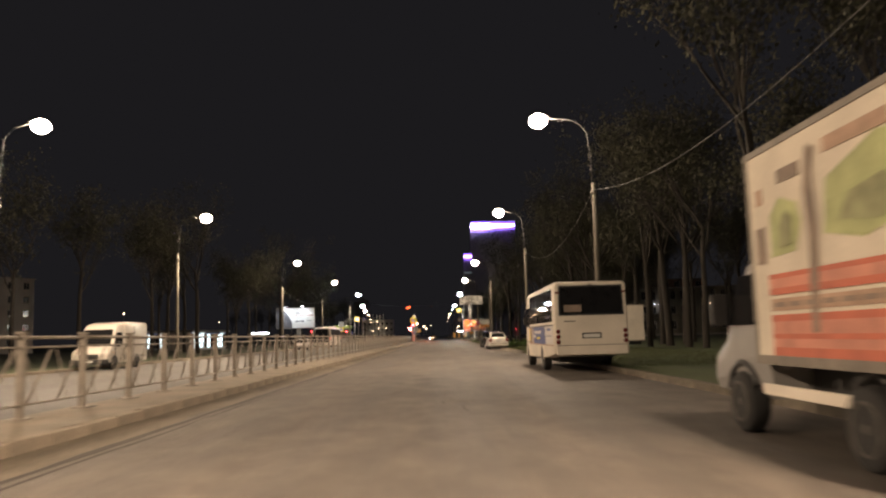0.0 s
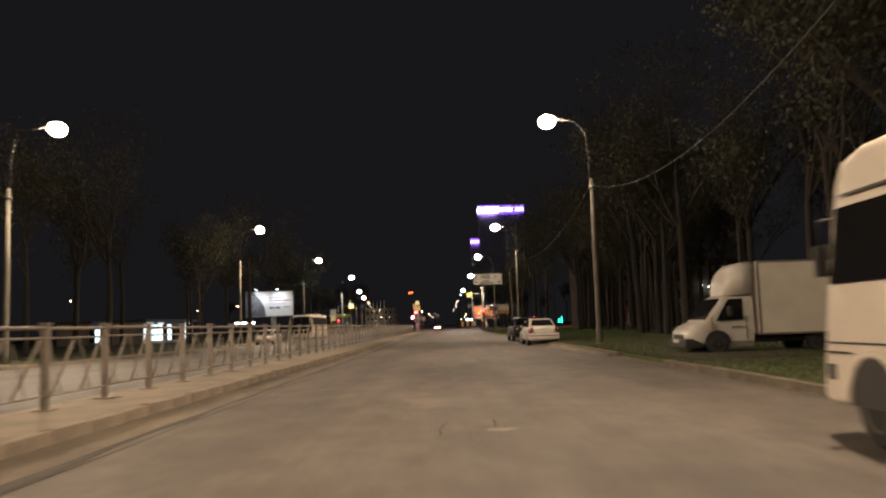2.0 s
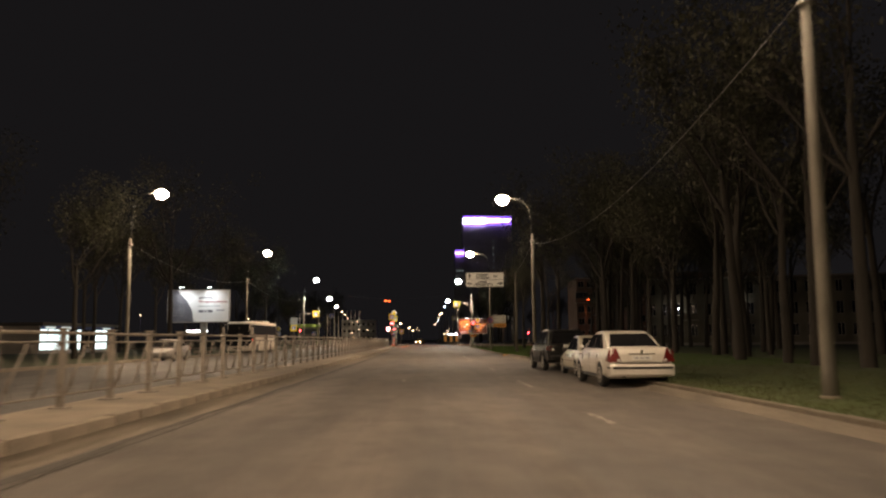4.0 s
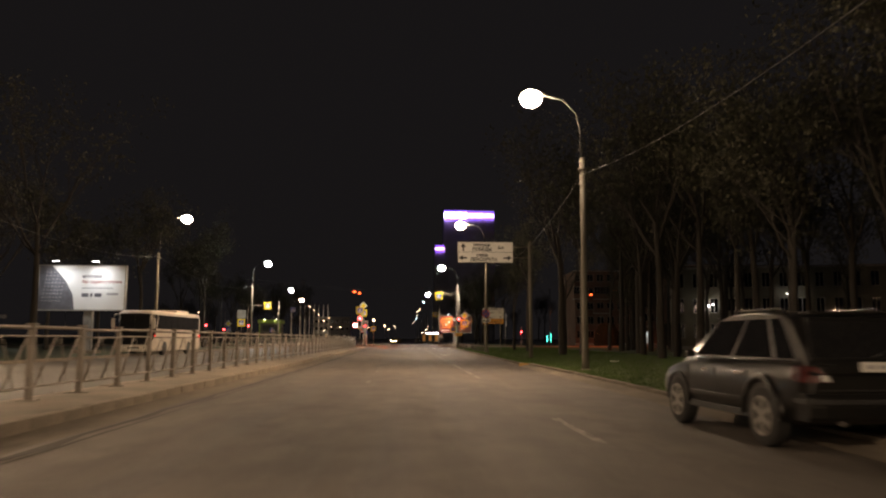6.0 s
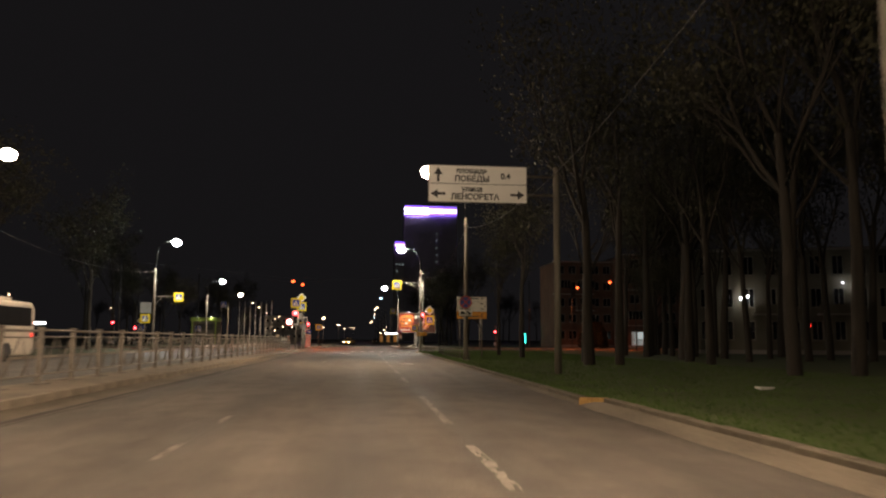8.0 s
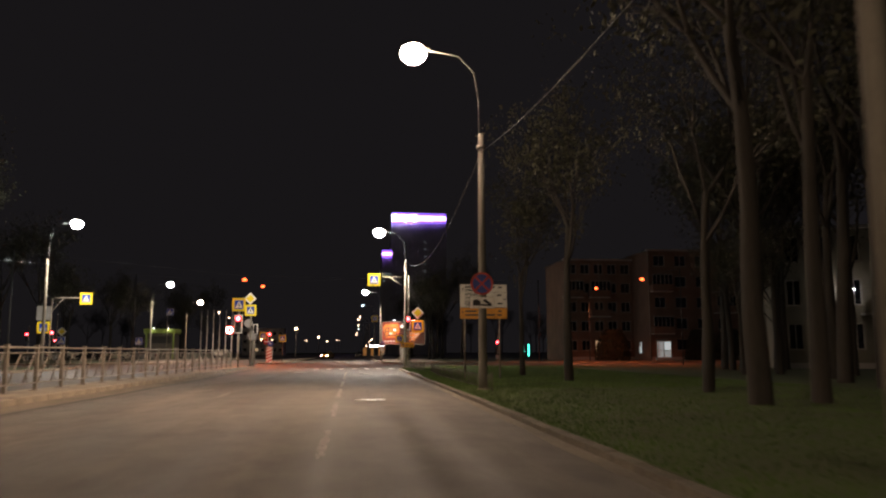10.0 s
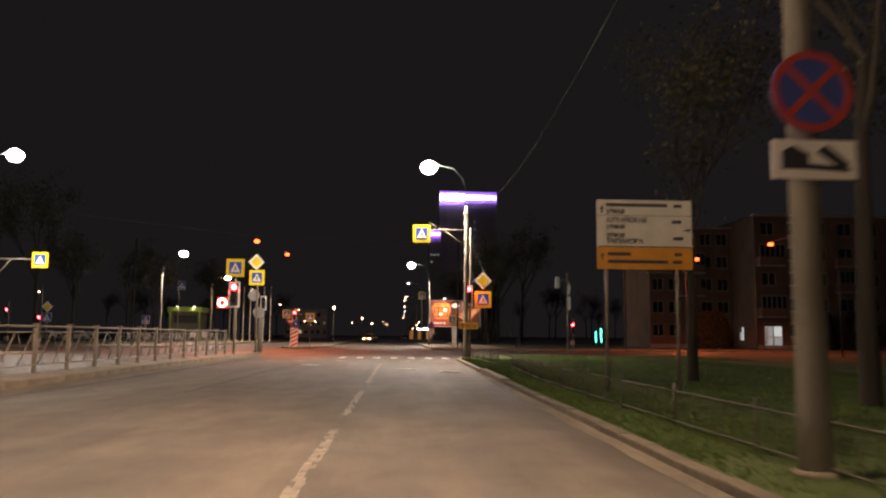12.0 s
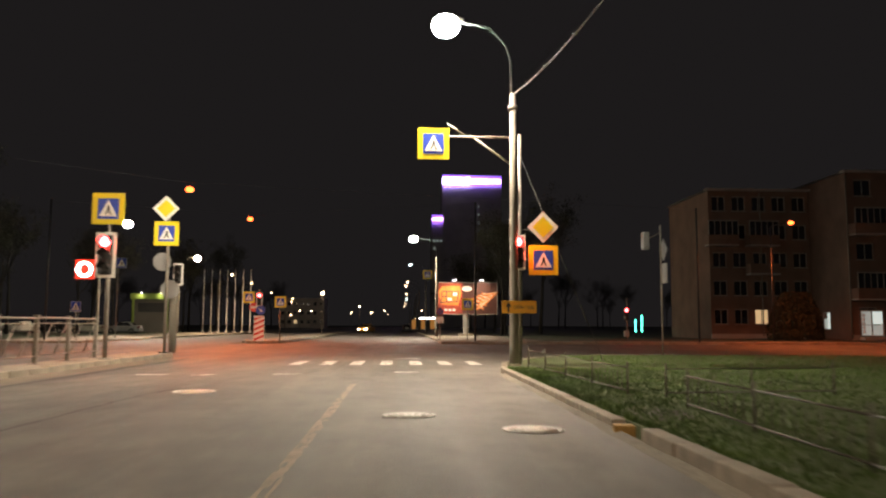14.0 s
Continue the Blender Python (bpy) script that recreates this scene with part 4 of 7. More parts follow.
def signal_right():
    ob = thing("signal_mast", pose(6.98, 169.9, .12), "slim traffic signal post with road signs, red light lit", "traffic signal", "traffic signals at the crossing")
    part("post", T([(0, 0, 0), (0, 0, 6.9)], .055, 10), M["galv"], ob)
    signal_head(ob, -.1, 3.3, -.3)
    priority_sign(ob, .68, 4.07, .47, -.12)
    crossing_board(ob, .68, 3.08, .88, -.12)
    part("bracket", T([(0, 0, 4.0), (.68, -.08, 4.0)], .02, 6), M["galv"], ob)
    part("bracket", T([(0, 0, 3.1), (.68, -.08, 3.1)], .02, 6), M["galv"], ob)
    # long arm over the road
    for z in (6.75, 6.45):
        part("arm", T([(-.25, -.2, z), (-2.2, -.2, 6.75)] if z > 6.5 else [(-.25, -.2, 5.9), (-1.4, -.2, 6.72)], .03, 6), M["galv"], ob)
    part("stay", T([(-1.6, -.2, 6.75), (-2.2, -.2, 7.15)], .02, 6), M["galv"], ob)
    crossing_board(ob, -2.6, 6.52, .93, -.24)


signal_right()
ob = thing("detour_sign", pose(6.85, 169.24, 0), "amber detour plate with a black arrow strapped to the lamp pole", "road sign")
board = panel("plate", -.5, .5, 1.62, 1.98, 0, M["sign_amber"], ob)
part("arrow", arrow(-.31, 1.8, .15, 0, -.001), M["ink"], board)
lettering("объезд", .165, .13, 1.8, -.004, M["ink"], board)
for z in (1.68, 1.9):
    part("strap", T([(-.13, .02, z), (-.13, .16, z)], .02, 6), M["galv"], ob)
ob = part("pole_stay", T([(6.8, 169.5, 6.6), (10.0, 172.0, .1)], .013, 6), M["wire"])
tagged(ob, "slanting steel stay from the lamp pole to the grass", "stay")


def signal_median():
    ob = thing("median_signal", pose(-5.62, 171.6, MEDIAN_TOP), "traffic signal post on the median, red light lit", "traffic signal", "traffic signals at the crossing")
    part("post", T([(0, 0, 0), (0, 0, 4.3)], .06, 10), M["galv"], ob)
    part("base", T([(0, 0, 0), (0, 0, .04)], .2, 10), M["galv"], ob)
    signal_head(ob, -.05, 3.2, -.25, s=.4)
    crossing_board(ob, -.05, 4.65, .98, -.1)
    t = part("turn_plate", B(-.95, -.38, -.14, -.1, 2.45, 3.05, .01), M["glow_plate"], ob, "square lit red plate with a white ring")
    part("lit_ring", ring(-.67, 2.75, .16, .24, -.16, -.14), M["glow_white"], t, "glowing round ring")


signal_median()


def priority_mast():
    ob = thing("sign_mast", pose(-5.45, 177.1, MEDIAN_TOP), "post crowded with road signs on the median tip", "road sign")
    part("post", T([(0, 0, 0), (0, 0, 5.9)], .06, 10), M["galv"], ob)
    part("sleeve", T([(.2, .3, 0), (.2, .3, 2.5)], .14, 10), M["pole"], ob, "thick grey concrete stub")
    priority_sign(ob, -.1, 5.48, .5, -.1)
    crossing_board(ob, -.05, 4.52, .92, -.1)
    part("sign_back", disc(-.22, 3.45, .35, .08, .1), M["sign_back"], ob, "grey back of a round sign")
    part("sign_back", disc(.1, 2.4, .35, .08, .1), M["sign_back"], ob, "grey back of a round sign")
    h = signal_head(ob, .35, 2.98, .12, s=.24, lit="none")
    part("base", T([(0, 0, 0), (0, 0, .05)], .22, 10), M["dark"], ob)


priority_mast()


def chevron_island():
    ob = thing("island_marker", pose(-6.55, 202.8, .15), "red and white striped marker with round signs on the island nose", "road sign")
    part("post", T([(0, 0, 0), (0, 0, 3.6)], .05, 8), M["galv"], ob)
    b = panel("striped_board", -.36, .36, -.05, 1.75, -.05, M["sign_white"], ob)
    bm = bmesh.new()
    for i in range(5):
        z = -.02 + i * .36
        prism(bm, [(-.33, max(-.04, z)), (.33, min(1.72, z + .3)), (.33, min(1.73, z + .46)), (-.33, min(1.73, z + .16))], -.056, -.05)
    part("red_stripes", bm, M["sign_red"], b, "slanted red stripes")
    r = part("no_entry_sign", disc(-.35, 2.35, .33, -.06, -.04), M["sign_red"], ob, "round red no-entry sign")
    part("white_bar", B(-.58, -.12, -.066, -.06, 2.28, 2.42), M["sign_white"], r)
    k = part("keep_right_sign", disc(.1, 2.15, .33, -.1, -.08), M["sign_blue"], ob, "round blue keep-right sign")
    part("white_arrow", arrow(.1, 2.15, .2, -135, -.1), M["sign_white"], k)
    signal_head(ob, 0, 2.9, -.2, s=.28, lamp_on=False)
    crossing_board(ob, -.75, 3.05, .8, -.03)
    o2 = thing("crossing_sign_post", pose(-5.15, 203.2, .15), "crossing sign on a post on the island", "road sign")
    part("post", T([(0, 0, 0), (0, 0, 3.1)], .04, 8), M["galv"], o2)
    crossing_board(o2, 0, 2.75, .8, -.06)


chevron_island()


def sign_post(m, things, h, label):
    ob = thing("road_sign_post", m, label, "road sign", "crossing signs on posts")
    part("post", T([(0, 0, 0), (0, 0, h)], .04, 8), M["galv"], ob)
    for kind, cx, cz, s in things:
        if kind == "cross":
            crossing_board(ob, cx, cz, s, -.07)
        elif kind == "plain":
            crossing_board(ob, cx, cz, s, -.07, False)
        elif kind == "pri":
            priority_sign(ob, cx, cz, s, -.07)
        elif kind == "back":
            panel("sign_back", cx - s / 2, cx + s / 2, cz - s / 2, cz + s / 2, -.07, M["sign_back"], ob, "plain grey back of a sign")
        elif kind == "white":
            panel("plate", cx - s / 2, cx + s / 2, cz - s / 2, cz + s / 2, -.07, M["sign_white"], ob)
        elif kind == "nostop":
            no_stopping(ob, cx, cz, s, -.07)
    return ob


# cantilever crossing sign across the road
def far_cantilever():
    ob = thing("sign_gantry", pose(-20.9, 176.6, .14), "crossing sign on a bent steel arm across the road", "road sign")
    part("post", T([(0, 0, 0), (0, 0, 5.35), (.25, 0, 5.5), (2.2, 0, 5.5)], .05, 8), M["galv"], ob)
    part("brace", T([(0, 0, 4.4), (.9, 0, 5.5)], .03, 6), M["galv"], ob)
    crossing_board(ob, 2.6, 5.45, .95, -.06)
    signal_head(ob, .1, 2.5, .1, s=.26, backplate=False, lamp_on=False)


far_cantilever()
sign_post(pose(-22.1, 178.4, .14), [("cross", 0, 3.2, .95), ("back", 0, 4.35, 1.15)], 4.9, "crossing sign under a large grey board across the road")
sign_post(pose(-20.5, 214.2, .13), [("plain", .3, 6.3, .85)], 6.8, "far white-framed crossing sign on a tall post")
sign_post(pose(-23.9, 214.4, .14), [("plain", 0, 2.6, .85)], 3.0, "far white-framed crossing sign on a post")
sign_post(pose(6.6, 215.2, .14), [("cross", -.9, 5.55, .8)], 6.0, "far crossing sign hung from a post")
sign_post(pose(8.5, 206.9, .14), [("cross", 0, 2.75, .85)], 3.1, "crossing sign on the far corner")
sign_post(pose(6.7, 213, .14), [("nostop", 0, 2.3, .33), ("white", 0, 1.6, .6)], 2.8, "round no-stopping sign over white plates on the far pavement")
side = sign_post(pose(13.86, 177.7, .13), [], 5.2, "grey post with cross-street signs turned away")
part("side_sign", B(.1, .14, -.35, .35, 2.85, 3.65), M["sign_back"], side, "road sign seen edge-on")
part("side_diamond", P([(-.45, 4.2), (0, 4.65), (.45, 4.2), (0, 3.75)], .1, .13, "yz"), M["sign_back"], side, "priority diamond seen edge-on")
part("side_box", B(-.75, -.5, -.15, .15, 4.2, 4.9, .02), M["sign_back"], side, "grey back of a signal head")
part("side_arm", T([(0, 0, 4.9), (-.6, 0, 4.6)], .025, 6), M["galv"], side)
sign_post(pose(-29.25, 203, .12), [("pri", 0, 3.53, .5), ("plain", 0, 2.55, .8)], 4.0, "priority diamond over a crossing sign across the road")


def cross_signal(m, label, z=2.0, top=3.2):
    ob = thing("cross_street_signal", m, label, "traffic signal", "traffic signals at the crossing")
    part("post", T([(0, 0, 0), (0, 0, top)], .05, 8), M["galv"], ob)
    part("cabinet", B(-.25, .1, -.2, .1, .35, .8, .02), M["sign_back"], ob, "small grey cabinet")
    signal_head(ob, -.1, z, -.25, s=.3, backplate=False, lamp_on=False)


cross_signal(pose(20.05, 204.0, .14), "signal post of the cross street with a red light lit")
for x, z, h in ((-29.95, 2.25, 5.6), (-32.9, 2.95, 4.2)):
    cross_signal(pose(x, 203.4, .12), "signal post on the far pavement with a red light lit", z, h)

# orange lamps hung over the crossing and along the cross street
SPANS = {-7.4: ((-17.6, -8, 9.6), (31.9, 14.5, 9.6)), -7.6: ((-14.4, .5, 10.2), (16.4, -.4, 10.2))}
for x, y, z in ((-7.4, 187, 8.14), (-7.6, 204, 8.92), (31.7, 187.0, 8.5), (31.7, 202, 8.8)):
    ob = thing("orange_lamp", pose(x, y, .0), "orange lamp glowing over the crossing", "street lamp", "orange lamps at the crossing")
    if x < 0:
        a, b = SPANS[x]
        part("span_wire", T([a, (0, 0, z + .35), b], .006, 5), M["wire"], ob)
        part("hanger", T([(0, 0, z + .1), (0, 0, z + .35)], .02, 5), M["dark"], ob)
        for e in (a, b):
            part("post", T([(e[0], e[1], 0), (e[0], e[1], e[2] + .1)], .07, 8), M["dark"], ob)
    else:
        e = 3.2 if y > 195 else -9.2
        part("post", T([(0, e, .0), (0, e, z + .1)], .05, 6), M["dark"], ob)
        part("bracket", T([(0, e, z + .1), (0, .1, z + .2)], .025, 6), M["dark"], ob)
    bm = bmesh.new()
    bmesh.ops.create_uvsphere(bm, u_segments=12, v_segments=8, radius=1, matrix=Matrix.Translation((0, 0, z)) @ Matrix.Diagonal((.22, .18, .15, 1)))
    part("bowl", bm, M["glow_orange"], ob, "glowing orange bowl")
    if x in (-7.6, 31.7, -7.4):
        lamp("orange_light", "SPOT", 2600 if x < 0 else 1300, ORANGE, look((x, y, z - .3), (x, y + .01, 0)), .2, 160, .5)
# vehicles ----------------------------------------------------------------
WHEELS = {}


def wheel(parent, x, y, r, w, side, plain=False):
    key = (round(r, 3), round(w, 3), side, plain)
    if key not in WHEELS:
        a, b = (-w / 2, w / 2)
        t = lathe(bmesh.new(), [(r * .64, a), (r * .9, a), (r * .985, a + w * .12), (r, a + w * .25), (r, b - w * .25), (r * .985, b - w * .12), (r * .9, b), (r * .64, b)], "x", seg=28)
        rim = bmesh.new()
        o = side * (w * .5 + .012)
        lathe(rim, [(r * .66, o - side * .06), (r * .66, o), (r * .6, o), (r * .56, o - side * .05), (r * .16, o - side * .035), (r * .12, o - side * .01), (.01, o - side * .01)], "x", seg=28)
        for k in range(0 if plain else 6):
            q = box(bmesh.new(), -.014, .014, -.032, .032, r * .12, r * .6)
            bmesh.ops.transform(q, matrix=Matrix.Translation((o - side * .02, 0, 0)) @ Matrix.Rotation(k * math.pi / 3, 4, "X"), verts=q.verts[:])
            me = bpy.data.meshes.new("spoke")
            q.to_mesh(me)
            q.free()
            rim.from_mesh(me)
            bpy.data.meshes.remove(me)
        WHEELS[key] = (mesh_of(t, "tyre", M["rubber"]), mesh_of(rim, "rim", M["iron_dull" if plain else "rim"]))
    tyre = new("wheel", WHEELS[key][0])
    tyre.parent = parent
    tyre.matrix_basis = Matrix.Translation((x, y, r))
    rim = new("rim", WHEELS[key][1])
    rim.parent = tyre
    return tyre


def body_ring(y, zb, zt, w):
    h = zt - zb
    half = [(w * .8, zb), (w * .96, zb + h * .1), (w, zb + h * .3), (w, zb + h * .6), (w * .97, zb + h * .85), (w * .9, zt - h * .04), (w * .72, zt)]
    return [(x, y, z) for x, z in half] + [(-x, y, z) for x, z in half[::-1]]


def slab(pts, out, t=.012):
    """A thin plate through four points, pushed out along a direction."""
    bm = bmesh.new()
    out = Vector(out).normalized()
    a = [bm.verts.new(Vector(p) - out * t) for p in pts]
    b = [bm.verts.new(Vector(p) + out * t) for p in pts]
    bm.faces.new(a)
    bm.faces.new(b[::-1])
    n = len(pts)
    for k in range(n):
        bm.faces.new((a[k], b[k], b[(k + 1) % n], a[(k + 1) % n]))
    bmesh.ops.recalc_face_normals(bm, faces=bm.faces[:])
    return bm


def curve_profile(pts, n=5):
    """A closed outline whose inner corners are rounded with small arcs."""
    out = []
    for i, (y, z, r) in enumerate(pts):
        p = Vector((y, z))
        q, s = Vector(pts[i - 1][:2]), Vector(pts[(i + 1) % len(pts)][:2])
        if r <= 0:
            out.append((y, z))
            continue
        a, c = p + (q - p).normalized() * r, p + (s - p).normalized() * r
        for k in range(n + 1):
            t = k / n
            v = a * (1 - t) ** 2 + p * 2 * t * (1 - t) + c * t * t
            out.append((v.x, v.y))
    return out


def car(m, paint, label, spec, group="", lit_tail=False, lit_head=False):
    """A car with its tail at the origin, facing +y."""
    ob = thing("car", m, label, "car", group)
    L, Wd, H = spec["size"]
    w = Wd / 2
    lens = M["glow_tail"] if lit_tail else M[spec.get("lens", "red_lens")]
    part("body", loft(bmesh.new(), [body_ring(y, zb, zt, w * k) for y, zb, zt, k in spec["stations"]]), M[paint], ob)
    (r0, f0, k0, zb), (r1, f1, k1, zt) = spec["cabin"]

    def cw(t):
        return w * (k0 + (k1 - k0) * t)

    def cy(s, t):
        a, b = r0 + (r1 - r0) * t, f0 + (f1 - f0) * t
        return a + (b - a) * s

    def cz(t):
        return zb + (zt - zb) * t

    prof = curve_profile([(r0 - .12, zb - .12, 0), (r1 - .02, zt - .015 - spec.get("roof_drop", 0), .3), (r1 * .45 + f1 * .55, zt + spec.get("arch", .03), .4), (f1 + .02, zt - .02 - spec.get("arch", .03) * .5, .34), (f0 + .1, zb - .12, 0)])
    mid = (r0 + f0) / 2
    rings = []
    for sx, k in ((-1, .93), (-.985, .955), (-.94, .98), (-.8, .995), (0, 1.0), (.8, .995), (.94, .98), (.985, .955), (1, .93)):
        ring = []
        for y, z in prof:
            z2 = zb + (z - zb) * k
            ring.append((sx * cw(max(0, (z2 - zb) / (zt - zb))), mid + (y - mid) * (.96 + .04 * k), z2))
        rings.append(ring)
    part("cabin", loft(bmesh.new(), rings), M[paint], ob)
    for sd in (-1, 1):
        for s0, s1, b0, b1 in spec["windows"]:
            for nm, e, th, mm in (("window_seal", .012, .009, "dark"), ("side_window", 0, .013, "glass")):
                rake = spec.get("soft_corner", 0)
                first, last = (s0, s1, b0, b1) == spec["windows"][0], (s0, s1, b0, b1) == spec["windows"][-1]
                edge = [(b1 + e, .84 + e * 2 - rake * 1.6 * last), (b1 + e - (b1 - b0) * .22, .84 + e * 2 - rake * .4 * last)] if rake else [(b1 + e, .84 + e * 2)]
                edge += [(b0 - e + (b1 - b0) * .3, .84 + e * 2 - rake * .5 * first), (b0 - e, .84 + e * 2 - rake * 2.2 * first)] if rake else [(b0 - e, .84 + e * 2)]
                q = [(sd * cw(t), cy(s, t), cz(t)) for s, t in [(s0 - e, .08 - e * 2), (s1 + e, .08 - e * 2)] + edge]
                part(nm, slab(q, (sd, 0, .25), th), M[mm], ob)
        for yw in spec["axles"]:
            r = spec["tyre"]
            part("wheel_arch", P([(yw + (r + .05) * math.cos(a), max(spec["stations"][2][1] + .01, r + (r + .05) * math.sin(a))) for a in [k * math.pi / 12 - .35 for k in range(16)]],
                                 sd * (w * .97), sd * (w + .003), "yz"), M["dark"], ob)
            part("arch_lip", T([(sd * (w + .002), yw + (r + .06) * math.cos(a), r + (r + .06) * math.sin(a)) for a in [k * math.pi / 14 for k in range(15)]], .02, 6), M[paint], ob)
            wheel(ob, sd * (w - .085), yw, r, .2, sd, spec.get("plain_wheel", False))
        ym = cy(.84, .1)
        part("mirror", B(sd * (w * .97), sd * (w + .11), ym, ym + .07, zb + .02, zb + .11, .03), M["dark" if spec.get("bumper_mat") else paint], ob)
        for ys in spec["seams"]:
            part("door_seam", B(sd * (w - .02), sd * (w + .0025), ys - .003, ys + .003, spec["stations"][2][1] + .14, zb - .1), M["dark"], ob)
        part("rub_strip", B(sd * (w - .01), sd * (w + .014), spec["axles"][0] + .45, spec["axles"][1] - .45, .5, .52 if spec.get("bumper_mat") else .55, .006), M["dark" if spec.get("bumper_mat") else paint], ob)
        for yh in spec["handles"]:
            part("door_handle", B(sd * (w * .97), sd * (w + .022), yh, yh + .17, zb - .17, zb - .13, .008), M["dark" if spec.get("bumper_mat") else "chrome" if paint == "suv_paint" else paint], ob)
        x0, x1, z0, z1 = spec["tail"]
        part("tail_lamp", slab([(sd * x0 * w, -.012, z0), (sd * x1 * w, .05, z0), (sd * (x1 - .03 - spec.get("side_slant", 0) * .6) * w, .1, z1), (sd * (x0 + spec.get("lamp_slant", .16)) * w, .04, z1)], (0, -1, 0), .03), lens, ob, "red tail lamp")
        part("tail_lamp_side", slab([(sd * w * .985, .05, z0), (sd * w * .985, .28 + spec.get("side_slant", 0) * .4, z0 + .03), (sd * w * .965, .2 - spec.get("side_slant", 0) * .4, z1 - spec.get("side_slant", 0) * .5), (sd * w * .955, .08, z1 - spec.get("side_slant", 0) * .2)], (sd, 0, 0), .02), lens, ob)
        part("reverse_lamp", slab([(sd * (x0 + .02) * w, -.016, z0 + .01), (sd * (x0 + .13) * w, .0, z0 + .01), (sd * (x0 + .13) * w, .005, z0 + .08), (sd * (x0 + .06) * w, -.01, z0 + .08)], (0, -1, 0), .033), M["clear_lens"], ob)
        part("head_lamp", slab([(sd * w * .5, L - .03, .56), (sd * w * .86, L - .14, .56), (sd * w * .86, L - .2, .72), (sd * w * .5, L - .07, .68)], (0, 1, 0), .03), M["glow_head"] if lit_head else M["clear_lens"], ob)
        part("sill", B(sd * (w * .93), sd * (w - .01), spec["axles"][0] + .4, spec["axles"][1] - .4, spec["stations"][2][1] - .02, spec["stations"][2][1] + .07, .01), M["dark"], ob)
    for nm, e, th, mm in (("rear_window_seal", .02, .01, "dark"), ("rear_window", 0, .014, "glass")):
        part(nm, slab([(x * cw(t), cy(0, t), cz(t)) for x, t in ((-.86 - e, .1 - e), (.86 + e, .1 - e), (.8 + e, .84 + e), (-.8 - e, .84 + e))], (0, -1, .5), th), M[mm], ob)
    part("windscreen", slab([(x * cw(t), cy(1, t), cz(t)) for x, t in ((-.9, .06), (.9, .06), (.84, .84), (-.84, .84))], (0, 1, .6), .02), M["glass"], ob)
    bz = spec["bumper"]
    part("rear_bumper", loft(bmesh.new(), [[(x, y + .03 * (abs(x) > w * .8), z) for x in (-w * .97, -w * .8, w * .8, w * .97)] + [(x, y + .3, z) for x in (w * .97, -w * .97)] for y, z in ((-.03, bz[0]), (-.065, bz[0] + .05), (-.07, (bz[0] + bz[1]) / 2), (-.065, bz[1] - .05), (-.02, bz[1]))], False), M[spec.get("bumper_mat", paint)], ob)
    part("bumper_strip", B(-w * .9, w * .9, -.085, -.06, bz[1] - .11, bz[1] - .06, .006), M["dark"], ob, "black rubbing strip")
    for sd in (-1, 1):
        part("bumper_strip_end", B(sd * w * .965, sd * w * .985, -.03, .26, bz[1] - .11, bz[1] - .06, .004), M["dark"], ob)
    part("boot_seam", B(-w * .8, w * .8, -.02, .0, bz[1] + .03, bz[1] + .04), M["dark"], ob)
    part("exhaust", T([(-w * .55, -.06, bz[0] - .02), (-w * .55, .25, bz[0] - .02)], .028, 8), M["iron_dull"], ob)
    pz = spec["plate"]
    high = pz > bz[1]
    pl = part("number_plate", B(-.26, .26, -.035 if high else -.09, -.01 if high else -.06, pz - .055, pz + .055, .004), M["plate"], ob)
    for i in range(3):
        part("writing_bar", B(-.2 + i * .14, -.1 + i * .14, -.04 if high else -.095, -.034 if high else -.089, pz - .022, pz + .022), M["bb_mid"], pl)
    if spec.get("chrome_line"):
        part("bumper_chrome", B(-w * .98, w * .98, -.088, -.062, bz[1] - .045, bz[1] - .02, .004), M["chrome"], ob, "thin chrome strip")
        part("tail_panel", B(-w * spec["tail"][0], w * spec["tail"][0], -.02, .03, spec["tail"][2], spec["tail"][3], .008), M["dark"], ob, "black panel between the tail lamps")
        for sd in (-1, 1):
            part("side_chrome", B(sd * (w - .01), sd * (w + .012), -.04, spec["axles"][0] - .38, bz[1] - .045, bz[1] - .02), M["chrome"], ob, "thin chrome strip")
            part("sill_chrome", B(sd * (w - .03), sd * (w + .004), spec["axles"][0] + .42, spec["axles"][1] - .42, .235, .25), M["chrome"], ob, "thin chrome sill strip")
            part("fuel_flap", B(sd * (w - .01), sd * (w + .004), 1.0, 1.16, .68, .8, .01), M[paint], ob)
    if spec.get("trim"):
        part("plate_recess", B(-.36, .36, -.022, .0, pz - .1, pz + .085, .01), M[paint], ob, "shaded recess round the plate")
        part("boot_trim", B(-.34, .34, -.03, .02, pz + .085, pz + .11, .006), M["chrome"], ob)
        part("badge", disc(0, pz + .16, .04, -.03, .0, 14), M["chrome"], ob)
